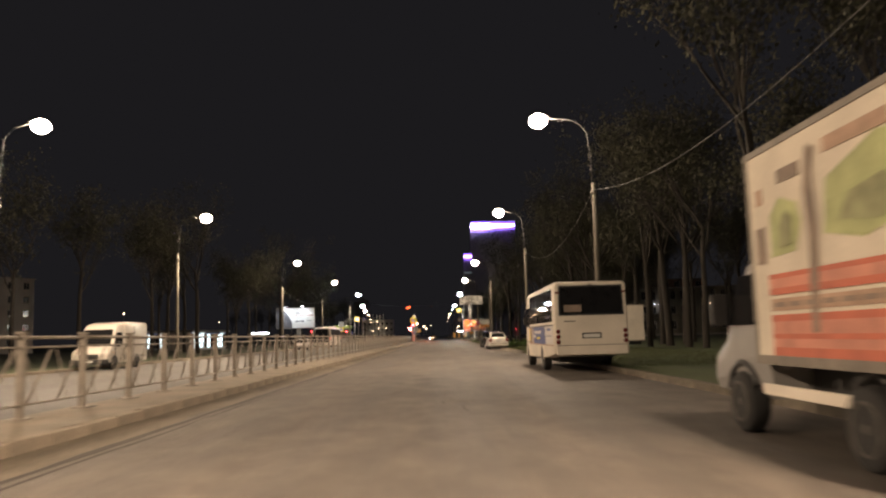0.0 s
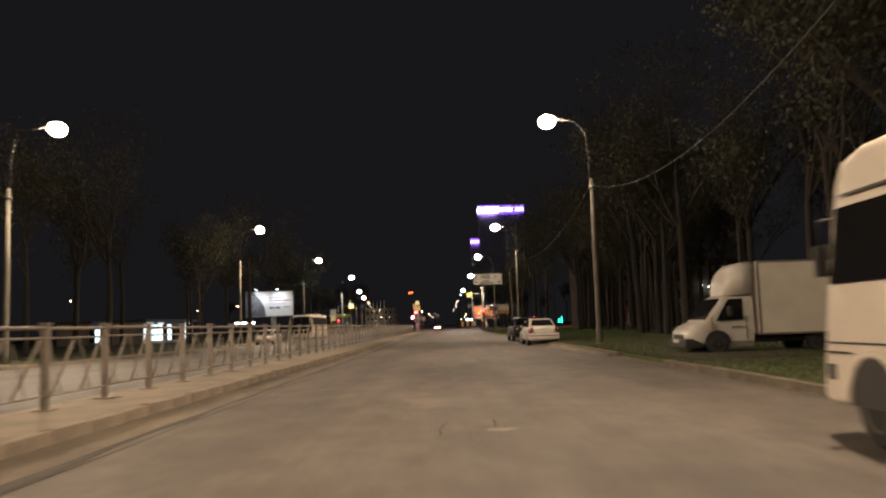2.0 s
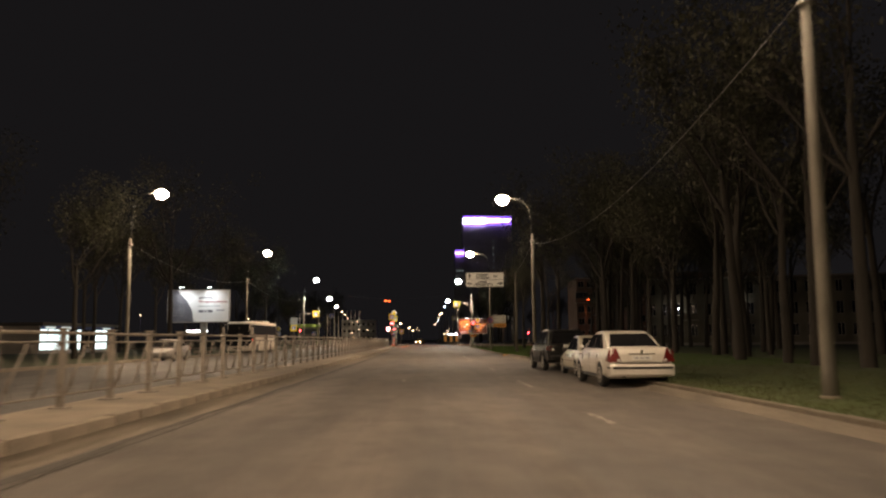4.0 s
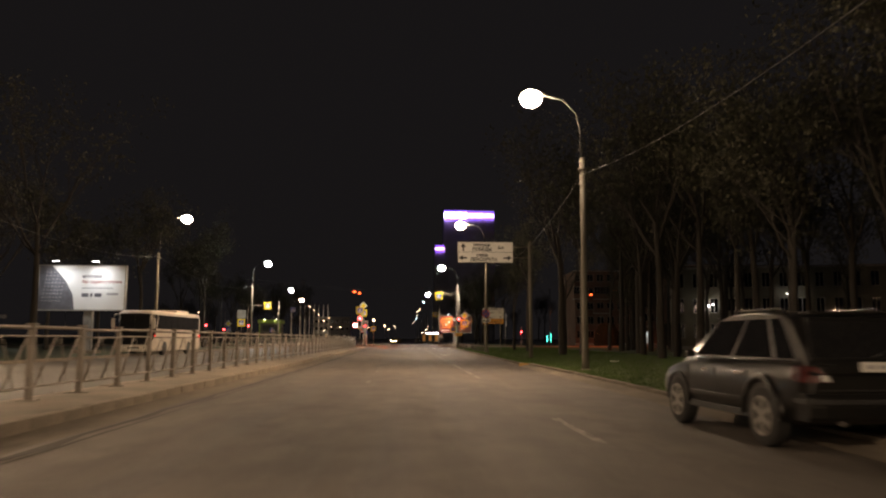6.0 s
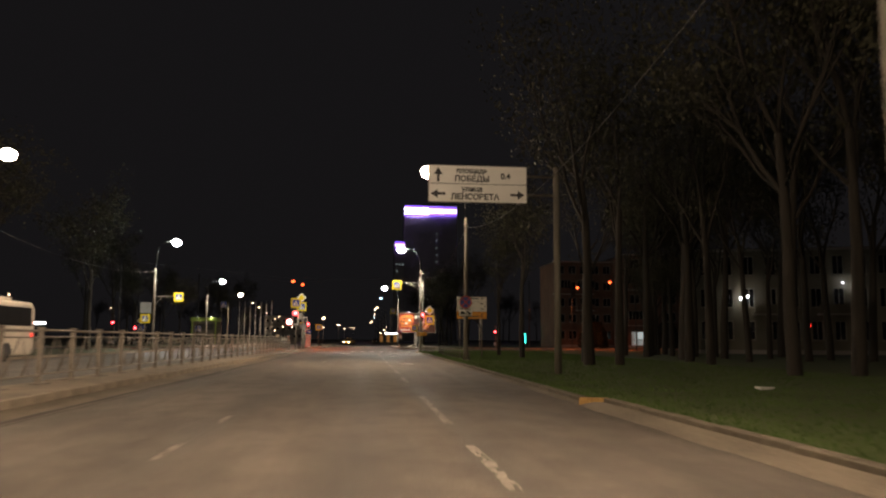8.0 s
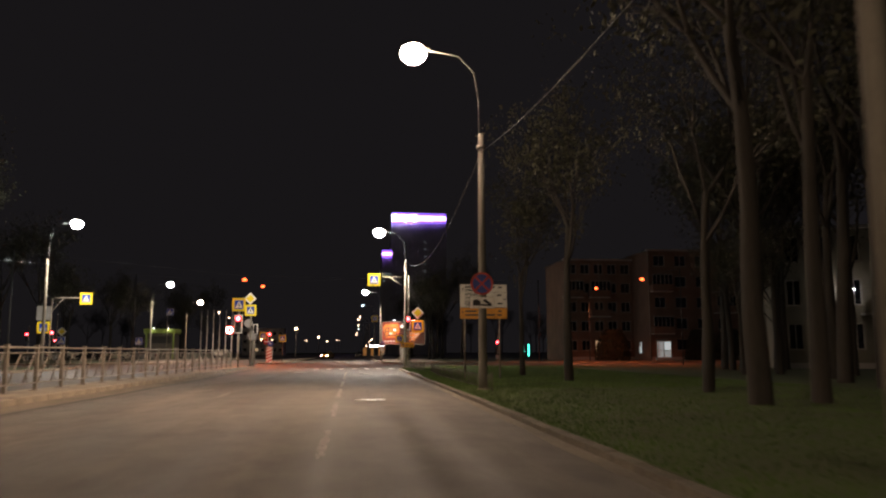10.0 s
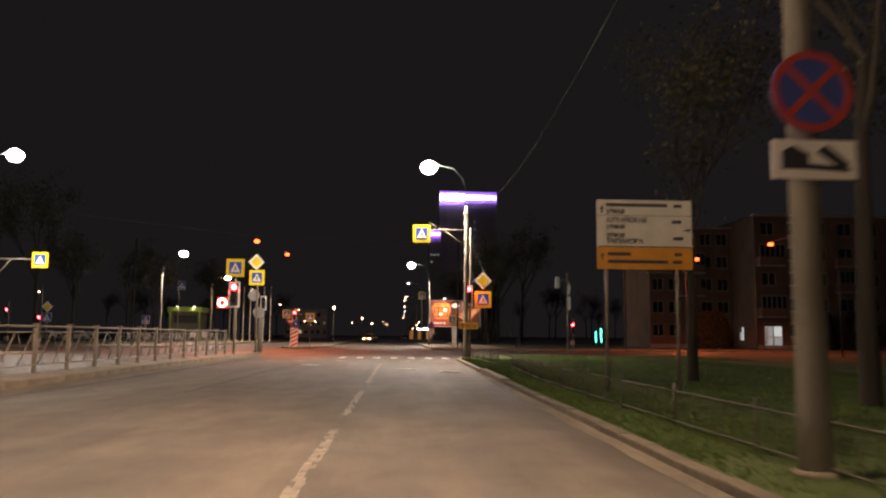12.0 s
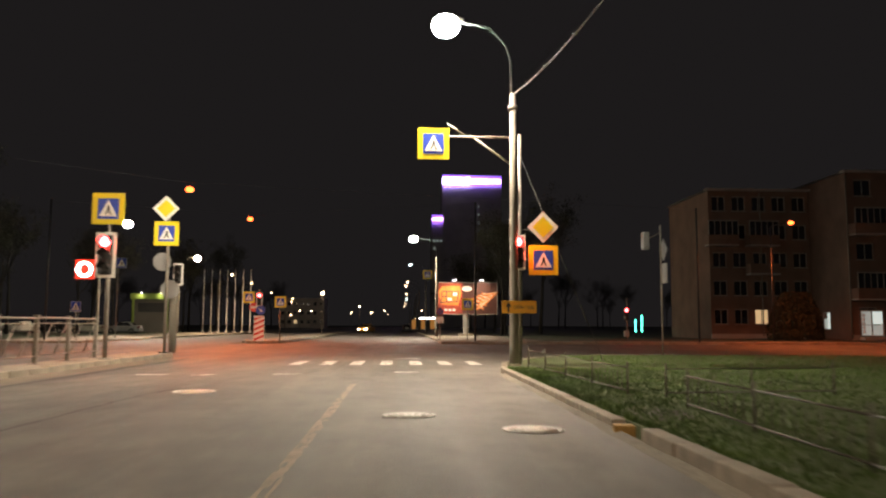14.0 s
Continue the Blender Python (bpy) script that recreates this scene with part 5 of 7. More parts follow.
    if spec.get("rails"):
        for sd in (-1, 1):
            part("roof_rail", T([(sd * cw(1) * .92, cy(.12, 1), H - .05), (sd * cw(1) * .92, cy(.2, 1), H + .03), (sd * cw(1) * .92, cy(.8, 1), H + .03), (sd * cw(1) * .92, cy(.9, 1), H - .05)], .018, 6), M["chrome"], ob)
        for sd in (-1, 1):
            part("window_chrome", T([(sd * (cw(.03) + .014), cy(.05, .03), cz(.03)), (sd * (cw(.03) + .014), cy(.88, .03), cz(.03))], .011, 6), M["chrome"], ob, "chrome line under the side windows")
            part("fender_flare", T([(sd * (w + .004), spec["axles"][0] + .46 * math.cos(a), .36 + .46 * math.sin(a)) for a in [k * math.pi / 14 for k in range(15)]], .05, 8), M[paint], ob)
            part("tail_lamp_line", B(sd * w * .62, sd * w * .93, -.03, .03, .985, 1.0, .004), M["chrome"], ob, "chrome line over the tail lamp")
        part("roof_spoiler", B(-w * .6, w * .6, r1 - .16, r1 + .1, H - .06, H - .02, .015), M[paint], ob)
        part("rear_wiper", T([(0, cy(0, .12) - .02, cz(.12)), (.35, cy(0, .3) - .02, cz(.3))], .01, 5), M["dark"], ob)
    return ob


SEDAN = dict(size=(4.45, 1.68, 1.44), stations=[(0, .36, .84, .84), (.04, .3, .98, .92), (.16, .26, 1.04, .97), (.5, .22, 1.05, 1.0), (1.2, .2, .99, 1.0), (3.0, .2, .94, 1.0), (3.5, .22, .88, .99), (4.1, .25, .76, .94), (4.34, .3, .66, .82), (4.45, .36, .56, .66)],
             cabin=((.55, 3.5, .9, .96), (1.3, 2.5, .7, 1.44)), windows=[(.14, .23, .2, .26), (.25, .5, .28, .52), (.53, .84, .55, .9)], axles=(.98, 3.55), tyre=.31, handles=(1.5, 2.5), seams=(1.35, 2.25, 3.12), tail=(.62, .99, .66, 1.0), lamp_slant=.14, side_slant=.2, soft_corner=.07, arch=.06, roof_drop=.02, bumper=(.3, .6), plate=.76, trim=True)
OLD_SEDAN = dict(size=(4.2, 1.66, 1.35), stations=[(0, .38, .78, .9), (.04, .3, .85, .95), (.5, .22, .87, 1.0), (1.2, .19, .87, 1.0), (3.0, .19, .86, 1.0), (3.4, .2, .81, .99), (3.95, .25, .7, .94), (4.12, .3, .63, .86), (4.2, .36, .54, .74)],
                 cabin=((.62, 3.2, .92, .84), (1.2, 2.35, .74, 1.35)), windows=[(.13, .24, .18, .26), (.26, .52, .28, .54), (.55, .86, .57, .92)], axles=(.95, 3.53), tyre=.285, handles=(1.42, 2.3), seams=(1.3, 2.1, 2.95), tail=(.5, .98, .56, .8), bumper=(.32, .55), plate=.66, bumper_mat="dark", plain_wheel=False, chrome_line=True, lens="smoked_lens", soft_corner=.04, roof_drop=.01)
SUV = dict(size=(4.6, 1.82, 1.62), stations=[(0, .42, .96, .86), (.05, .37, 1.04, .93), (.18, .33, 1.07, .97), (.5, .3, 1.08, 1.0), (1.2, .28, 1.06, 1.0), (3.0, .28, 1.03, 1.0), (3.6, .3, .97, .99), (4.2, .33, .86, .95), (4.48, .38, .76, .86), (4.6, .44, .64, .72)],
           cabin=((.1, 3.6, .92, 1.0), (.62, 2.5, .72, 1.62)), windows=[(.05, .17, .14, .26), (.2, .5, .29, .52), (.53, .86, .55, .92)], axles=(.95, 3.6), tyre=.36, handles=(1.5, 2.5), seams=(1.35, 2.3, 3.2), tail=(.66, .97, .8, .98), bumper=(.38, .68), plate=.97, roof_drop=.05, rails=True, lens="smoked_lens")

car(pose(5.13, 68.05, 0, 0, 0, 1.0), "white_paint", "white four-door saloon parked at the kerb", SEDAN, "parked cars")
car(pose(5.45, 73.4, 0, 0, 0, -.5), "cream_paint", "older white boxy saloon parked at the kerb", OLD_SEDAN, "parked cars")
car(pose(5.28, 78.75, 0, 0, 0, 2.0), "suv_paint", "dark grey metallic off-road car with roof rails", SUV, "parked cars")
car(pose(17.1, 44.3, .13, 0, 0, -90), "suv_paint", "dark boxy saloon parked behind the trees", dict(OLD_SEDAN, rails=False), "cars in the yards")
car(pose(-17.4, 103.2, 0, 0, 0, 180), "grey_paint", "dim grey saloon standing across the road", SEDAN, "cars across the road")
car(pose(-1.6, 275, 0, 0, 0, 165), "yellow_paint", "distant yellow car with lit head lamps", SEDAN, "distant cars", lit_head=True)
for x, y in ((4.4, 290), (4.4, 298), (4.5, 310), (4.4, 326)):
    car(pose(x, y, 0), "suv_paint" if y < 300 else "cream_paint", "distant parked car beyond the crossing", SEDAN, "distant cars")
for i, x in enumerate((-30, -34.5, -39, -43, -47.5)):
    car(pose(x, 250, .12, 0, 0, 90), ("grey_paint", "cream_paint", "suv_paint", "white_paint", "grey_paint")[i], "car parked across the dark square", SEDAN, "distant cars")


def rounded(w, z0, z1, r, n=4, taper=.97):
    pts = []
    for cx, cz, a0, q in ((w - r, z0 + r * .6, -90, r * .6), (w * taper - r, z1 - r, 0, r)):
        for k in range(n + 1):
            a = radians(a0 + 90 * k / n)
            pts.append((cx + (r if q == r else r) * math.cos(a), cz + q * math.sin(a)))
    return pts + [(-x, z) for x, z in pts[::-1]]


def midi_bus():
    """Tail at the origin, facing +y."""
    ob = thing("bus", pose(4.75, 24.5, 0, 0, 0, -.3), "white midibus with a blue side advert parked at the kerb", "bus")
    w = 1.17
    prof = [(0, .62, 2.8, .95), (.04, .6, 2.83, .98), (.25, .57, 2.86, 1.0), (2.4, .42, 2.86, 1.0), (7.6, .36, 2.84, 1.0), (7.92, .36, 2.77, 1.0), (8.05, .35, 2.6, .998), (8.2, .34, 2.2, .995), (8.39, .33, 1.58, .99), (8.54, .33, 1.08, .98), (8.64, .36, .96, .95), (8.72, .44, .86, .86)]
    part("body", loft(bmesh.new(), [[(x, y, z) for x, z in rounded(w * k, zb, zt, .12)] for y, zb, zt, k in prof]), M["bus_white"], ob)
    part("rear_window", slab([(-.97, -.01, 1.84), (.97, -.01, 1.84), (.95, .02, 2.68), (-.95, .02, 2.68)], (0, -1, 0), .03), M["glass"], ob)
    part("rear_window_frame", slab([(-1.02, -.005, 1.79), (1.02, -.005, 1.79), (1.0, .024, 2.73), (-1.0, .024, 2.73)], (0, -1, 0), .024), M["dark"], ob, "black rubber seal")
    for sd in (-1, 1):
        x = sd * w
        for k in range(6):
            y0 = .5 + k * 1.03
            part("side_window", slab([(x * 1.0, y0, 1.62), (x * 1.0, y0 + .99, 1.62), (x * .985, y0 + .99, 2.66), (x * .985, y0, 2.66)], (sd, 0, .03), .012), M["bus_glass"], ob)
            part("window_pillar", slab([(x, y0 + .995, 1.62), (x, y0 + 1.025, 1.62), (x * .985, y0 + 1.025, 2.66), (x * .985, y0 + .995, 2.66)], (sd, 0, .03), .016), M["arm_steel"], ob)
        part("driver_window", slab([(x, 6.98, 1.54), (x * .995, 8.26, 1.54), (x * .985, 8.04, 2.28), (x * .985, 6.98, 2.28)], (sd, 0, .03), .012), M["glass"], ob)
        part("visor_seam", B(x - .02, x + .002, 7.0, 7.9, 2.38, 2.4), M["dark"], ob)
        part("waist_trim", B(x - .01, x + .01, .3, 7.06, 1.49, 1.53), M["dark"], ob)
        part("side_skirt_trim", B(x - .01, x + .012, .2, 7.06, .86, .89), M["ad_tan"], ob)
        part("front_seam", B(x - .02, x + .004, 7.24, 8.4, .95, .965), M["dark"], ob)
        part("front_seam", B(x - .02, x + .004, 7.95, 8.4, .85, .87), M["dark"], ob)
        part("vent_grille", B(x * .985 - .02, x * .985 + .02, 8.3, 8.44, .58, .74, .008), M["dark"], ob)
        for y in (3.1, 7.56):
            part("wheel_arch", P([(y + .43 * math.cos(a), max(.36, .4 + .43 * math.sin(a))) for a in [k * math.pi / 12 - .2 for k in range(15)]], sd * (w * .985), sd * (w + .006), "yz"), M["dark"], ob)
            arc = [(x * 1.003, y + .46 * math.cos(a), .4 + .46 * math.sin(a)) for a in [k * math.pi / 12 for k in range(13)]]
            part("arch_lip", T(arc, .03, 6), M["bus_white"], ob)
            wheel(ob, sd * (w - .14), y, .4, .26, sd, True)
        for k, z in enumerate((1.3, 1.14, .98)):
            part("tail_lamp", lathe(bmesh.new(), [(.068, .02), (.068, -.02), (.05, -.03), (.01, -.035)], "y", (sd * 1.05, .0, z), 16), M["red_lens"], ob, "round red tail lamp")
        part("reflector", disc(sd * .86, .72, .05, -.02, .01, 12), M["red_lens"], ob)
        part("marker_lamp", B(sd * .98, sd * 1.1, -.01, .02, 2.48, 2.54), M["red_lens"], ob)
    # the printed film on the driver's side
    x = -w
    part("advert_blue", slab([(x, 2.1, .9), (x, 5.5, .9), (x, 5.5, 1.485), (x, 2.3, 1.485)], (-1, 0, 0), .006), M["ad_blue"], ob, "blue printed advert film")
    part("advert_pale", slab([(x, .35, .9), (x, 2.08, .9), (x, 2.28, 1.485), (x, .35, 1.485)], (-1, 0, 0), .006), M["ad_pale"], ob, "pale printed advert film")
    part("advert_tan", slab([(x, 5.52, .9), (x, 7.06, .9), (x, 7.06, 1.485), (x, 5.52, 1.485)], (-1, 0, 0), .006), M["ad_tan"], ob, "tan printed advert film")
    for y0, y1, z0, z1, mm in ((6.75, 6.95, 1.0, 1.44, "sign_yellow"), (6.3, 6.62, .93, 1.4, "brown_film"), (5.7, 5.95, .95, 1.45, "bb_mid"), (3.3, 5.2, 1.26, 1.36, "ad_pale"), (3.6, 4.5, 1.06, 1.14, "sign_yellow"), (4.7, 5.6, 1.12, 1.2, "ad_pale"), (.8, 1.7, 1.34, 1.42, "ad_blue"), (.6, 2.0, 1.14, 1.2, "bb_mid")):
        part("writing_bar", B(x - .012, x - .005, y0, y1, z0, z1), M[mm], ob)
    part("rear_bumper", B(-1.11, 1.11, -.035, .2, .57, .84, .03), M["bus_white"], ob)
    part("panel_seam", B(-1.08, 1.08, -.012, .0, .86, .875), M["dark"], ob)
    pl = part("number_plate_recess", B(-.3, .3, -.012, .0, 1.07, 1.25), M["dark"], ob)
    part("number_plate", B(-.26, .26, -.02, -.012, 1.1, 1.21), M["plate"], pl)
    part("badge", B(-.85, -.5, -.012, .0, 1.6, 1.63), M["dark"], ob)
    part("route_card", B(-.85, -.3, -.046, -.041, 1.9, 2.12), M["brown_film"], ob, "paper route card in the rear window")
    part("windscreen", slab([(-1.05, 8.44, 1.5), (1.05, 8.44, 1.5), (1.0, 8.1, 2.52), (-1.0, 8.1, 2.52)], (0, 1, .4), .03), M["glass"], ob)
    part("front_bumper", B(-1.0, 1.0, 8.56, 8.76, .4, .7, .04), M["bus_white"], ob)
    part("roof_hatch", B(-.4, .4, 3.6, 4.4, 2.85, 2.92, .03), M["bus_white"], ob)
    part("rear_lamp", B(-.06, .06, -.02, .03, 2.7, 2.76), M["dark"], ob)
    part("mirror_arm", T([(-1.06, 8.14, 2.2), (-1.2, 8.34, 2.2), (-1.2, 8.34, 1.95)], .018, 6), M["dark"], ob)
    part("mirror", B(-1.27, -1.13, 8.3, 8.38, 1.62, 1.94, .03), M["dark"], ob)
    part("underbody", B(-.8, .8, 1.6, 7.9, .3, .5), M["dark"], ob)


midi_bus()


def coach():
    """Nose at the origin, facing -y."""
    ob = thing("coach", pose(-18.85, 126.5, 0, 0, 0, -1.7), "white coach with a tall dark windscreen standing across the road", "bus")
    w = 1.25
    prof = [(.0, .45, 2.9, .88), (.08, .36, 3.05, .94), (.25, .32, 3.16, .985), (.8, .3, 3.22, 1.0), (11.2, .3, 3.22, 1.0), (11.6, .36, 3.0, .96)]
    part("body", loft(bmesh.new(), [[(x, y, z) for x, z in rounded(w * k, zb, zt, .2)] for y, zb, zt, k in prof]), M["bus_white"], ob)
    for sd in (-1, 1):
        part("windscreen", slab([(sd * .012, -.07, .78), (sd * 1.06, -.04, .78), (sd * 1.02, .02, 2.95), (sd * .012, .0, 2.98)], (0, -1, .02), .05), M["coach_glass"], ob, "tall dark windscreen half")
        part("windscreen_corner", slab([(sd * 1.07, -.03, .95), (sd * 1.245, .22, 1.2), (sd * 1.215, .28, 2.9), (sd * 1.03, .04, 2.95)], (sd, -.9, .05), .045), M["coach_glass"], ob)
        part("head_lamp", B(sd * .62, sd * 1.02, -.13, .05, .5, .68, .03), M["clear_lens"], ob)
        x = sd * w
        part("driver_window", slab([(x, .3, 1.3), (x, .55, 1.3), (x * .985, 1.0, 2.92), (x * .985, .32, 2.92)], (sd, 0, .05), .018), M["coach_glass"], ob)
        for k in range(7):
            y0 = 1.25 + k * 1.4
            part("side_window", slab([(x, y0 - (.25 if k == 0 else 0), 1.9), (x, y0 + 1.385, 1.9), (x * .985, y0 + 1.385, 2.9), (x * .985, y0, 2.9)], (sd, 0, .05), .018), M["coach_glass"], ob)
        for y in (2.6, 8.4):
            part("wheel_arch", P([(y + .53 * math.cos(a), max(.32, .47 + .53 * math.sin(a))) for a in [k * math.pi / 12 - .2 for k in range(15)]], sd * (w * .985), sd * (w + .006), "yz"), M["dark"], ob)
            wheel(ob, sd * (w - .15), y, .47, .27, sd, True)
        for y in (.35, 11.1):
            part("marker_lamp", B(sd * (w - .02), sd * (w + .03), y, y + .16, 1.28, 1.48, .01), M["glow_tail"], ob, "lit red marker lamp")
        part("mirror_arm", T([(sd * 1.1, .15, 2.95), (sd * 1.35, -.25, 2.9), (sd * 1.4, -.3, 2.5)], .03, 6), M["bus_white"], ob)
        part("mirror", B(sd * 1.28, sd * 1.52, -.38, -.22, 1.9, 2.62, .06), M["bus_white"], ob, "long white ear mirror")
        part("luggage_flap", B(sd * (w - .005), sd * (w + .008), 3.4, 7.6, .5, 1.15, .01), M["bus_white"], ob)
    part("front_bumper", B(-1.12, 1.12, -.16, .25, .34, .62, .06), M["bus_white"], ob)
    part("grille", B(-.4, .4, -.17, -.15, .5, .62, .01), M["dark"], ob)
    part("wiper", T([(-.9, -.16, .9), (-.2, -.1, 1.7)], .015, 5), M["dark"], ob)
    part("number_plate", B(-.26, .26, -.175, -.16, .42, .53), M["plate"], ob)
    part("side_trim", B(w - .005, w + .012, .5, 11.0, 1.27, 1.3), M["grey_paint"], ob)
    part("roof_unit", B(-.8, .8, 6.6, 9.6, 3.2, 3.42, .08), M["bus_white"], ob)


coach()


def cargo_van(m, label, name="van", box_body=False):
    """Nose at the origin, facing -y; a panel van with a high roof, or a short cab with a box."""
    ob = thing(name, m, label, "van", "vans")
    w = .97
    k = 1.28 if box_body else 1.0
    d = .58 if box_body else 0.0
    white = M["white_paint"]
    if box_body:
        nose = [(.58, .42, .68, .7), (.62, .36, .77, .85), (.8, .32, .92, .97), (1.05, .3, 1.02, 1.0), (1.5, .28, 1.08, 1.0)]
        cab = [(1.12, .28, 1.05, .98), (1.72, .26, 1.76, .95), (1.86, .26, 1.83, .945), (2.66, .26, 1.85, .95)]
        glass = ((1.16, 1.1), (1.69, 1.73))
        side = ((1.48, 1.05), (2.32, 1.07), (2.34, 1.72), (1.9, 1.72))
    else:
        nose = [(0, .42, .86, .88), (.1, .36, 1.02, .96), (.45, .34, 1.17, 1.0), (.66, .34, 1.27, 1.0)]
        cab = [(.66, .34, 1.27, 1.0), (1.28, .34, 2.16, .95), (1.6, .34, 2.42, .95), (2.35, .34, 2.5, .97)]
        glass = ((.66, 1.29), (1.22, 2.1))
        side = ((.9, 1.25), (1.95, 1.25), (1.95, 1.95), (1.32, 1.95))
    part("nose", loft(bmesh.new(), [body_ring(y, zb, zt, w * q) for y, zb, zt, q in nose]), white, ob)
    part("cab", loft(bmesh.new(), [body_ring(y, zb, zt, w * q) for y, zb, zt, q in cab], False), white, ob)
    (ya, za), (yb, zb2) = glass
    part("windscreen", slab([(-.84, ya, za), (.84, ya, za), (.74, yb, zb2), (-.74, yb, zb2)], (0, -1, .7), .03), M["glass"], ob)
    for sd in (-1, 1):
        x = sd * w
        part("cab_window", slab([(x * (.995 if z < 1.5 else .95), y, z) for y, z in side], (sd, 0, .1), .018), M["glass"], ob)
        part("head_lamp", slab([(sd * .5, d - .01, .6 if box_body else .7), (sd * .86, d + .14 * k, .6 if box_body else .7), (sd * .88, d + .3 * k, .84 if box_body else .92), (sd * .52, d + .12 * k, .78 if box_body else .9)], (0, -1, .2), .03), M["clear_lens"], ob)
        part("turn_lamp", B(sd * (w * .99), sd * (w + .015), .7 * k + d * .65, .78 * k + d * .65, .86, .91), M["sign_amber"], ob, "amber side lamp")
        part("mirror", B(sd * (w + .02), sd * (w + .2), 1.15 * k + d * .6, 1.25 * k + d * .6, 1.2, 1.5, .03), M["dark"], ob)
        part("door_handle", B(sd * (w * .98), sd * (w + .02), 1.95, 2.28, .84 if box_body else 1.04, .87 if box_body else 1.08), M["dark"], ob)
        for ys in (1.36 if box_body else 1.05, 2.42 if box_body else 2.28):
            part("door_seam", B(sd * (w * .96), sd * (w + .003), ys - .006, ys + .006, .45, 1.18), M["dark"], ob)
        for y in (1.5 if box_body else .95, 4.6 if box_body else 4.0):
            part("wheel_arch", P([(y + .42 * math.cos(a), max(.35, .35 + .42 * math.sin(a))) for a in [k2 * math.pi / 12 - .1 for k2 in range(14)]], sd * (w * .985), sd * (w + .006), "yz"), M["dark"], ob)
            wheel(ob, sd * (w - .1), y, .35, .2, sd, True)
    part("grille", B(-.5, .5, d - .03, d + .04, .5 if box_body else .6, .66 if box_body else .82, .02), M["dark"], ob)
    part("bumper", B(-.93 if box_body else -.98, .93 if box_body else .98, d - .08, 1.06 if box_body else .2, .22 if box_body else .3, .53 if box_body else .56, .05), M["dark"], ob, "black plastic bumper")
    pl = part("number_plate", B(-.26, .26, d - .11, d - .08, .4, .5), M["plate"], ob)
    if box_body:
        part("cargo_box", B(-1.08, 1.08, 2.82, 6.2, .58, 2.86, .03), M["bus_white"], ob, "pale square cargo box")
        part("chassis", B(-.5, .5, 2.4, 6.1, .35, .58), M["dark"], ob)
        part("wind_deflector", loft(bmesh.new(), [[(-.86 * q, y, 1.84), (.86 * q, y, 1.84), (.88 * q, y + .02, z - .12), (.6 * q, y + .05, z), (-.6 * q, y + .05, z), (-.88 * q, y + .02, z - .12)]
                                                  for y, z, q in ((1.84, 1.97, .56), (1.88, 2.2, .74), (1.98, 2.44, .9), (2.12, 2.68, 1.0), (2.32, 2.84, 1.06), (2.66, 2.9, 1.1))]), white, ob, "rounded white roof fairing")
        for z in (.61, 2.83):
            part("box_rail", B(-1.1, 1.1, 2.8, 6.22, z - .03, z + .03, .008), M["galv"], ob)
        part("corner_post", B(1.05, 1.1, 2.79, 2.85, .64, 2.8), M["galv"], ob)
    else:
        part("cargo_body", loft(bmesh.new(), [[(x, y, z) for x, z in rounded(w * k, .34, zt, .16)] for y, zt, k in ((2.3, 2.46, .97), (2.5, 2.52, 1.0), (2.9, 2.54, 1.0), (5.5, 2.54, 1.0), (5.62, 2.42, .96))]), white, ob)
        for sd in (-1, 1):
            part("rub_strip", B(sd * (w - .01), sd * (w + .015), 2.4, 5.3, .62, .7, .006), M["grey_paint"], ob)
            part("door_seam", B(sd * (w - .01), sd * (w + .004), 3.55, 3.565, .5, 2.3), M["dark"], ob)
    return ob


cargo_van(pose(-18.15, 40.9, 0), "white high-roofed van standing across the road")
cargo_van(pose(6.62, 50.15, .05, 0, 0, -90), "white cab truck with a roof fairing parked on the grass", "box_truck", True)


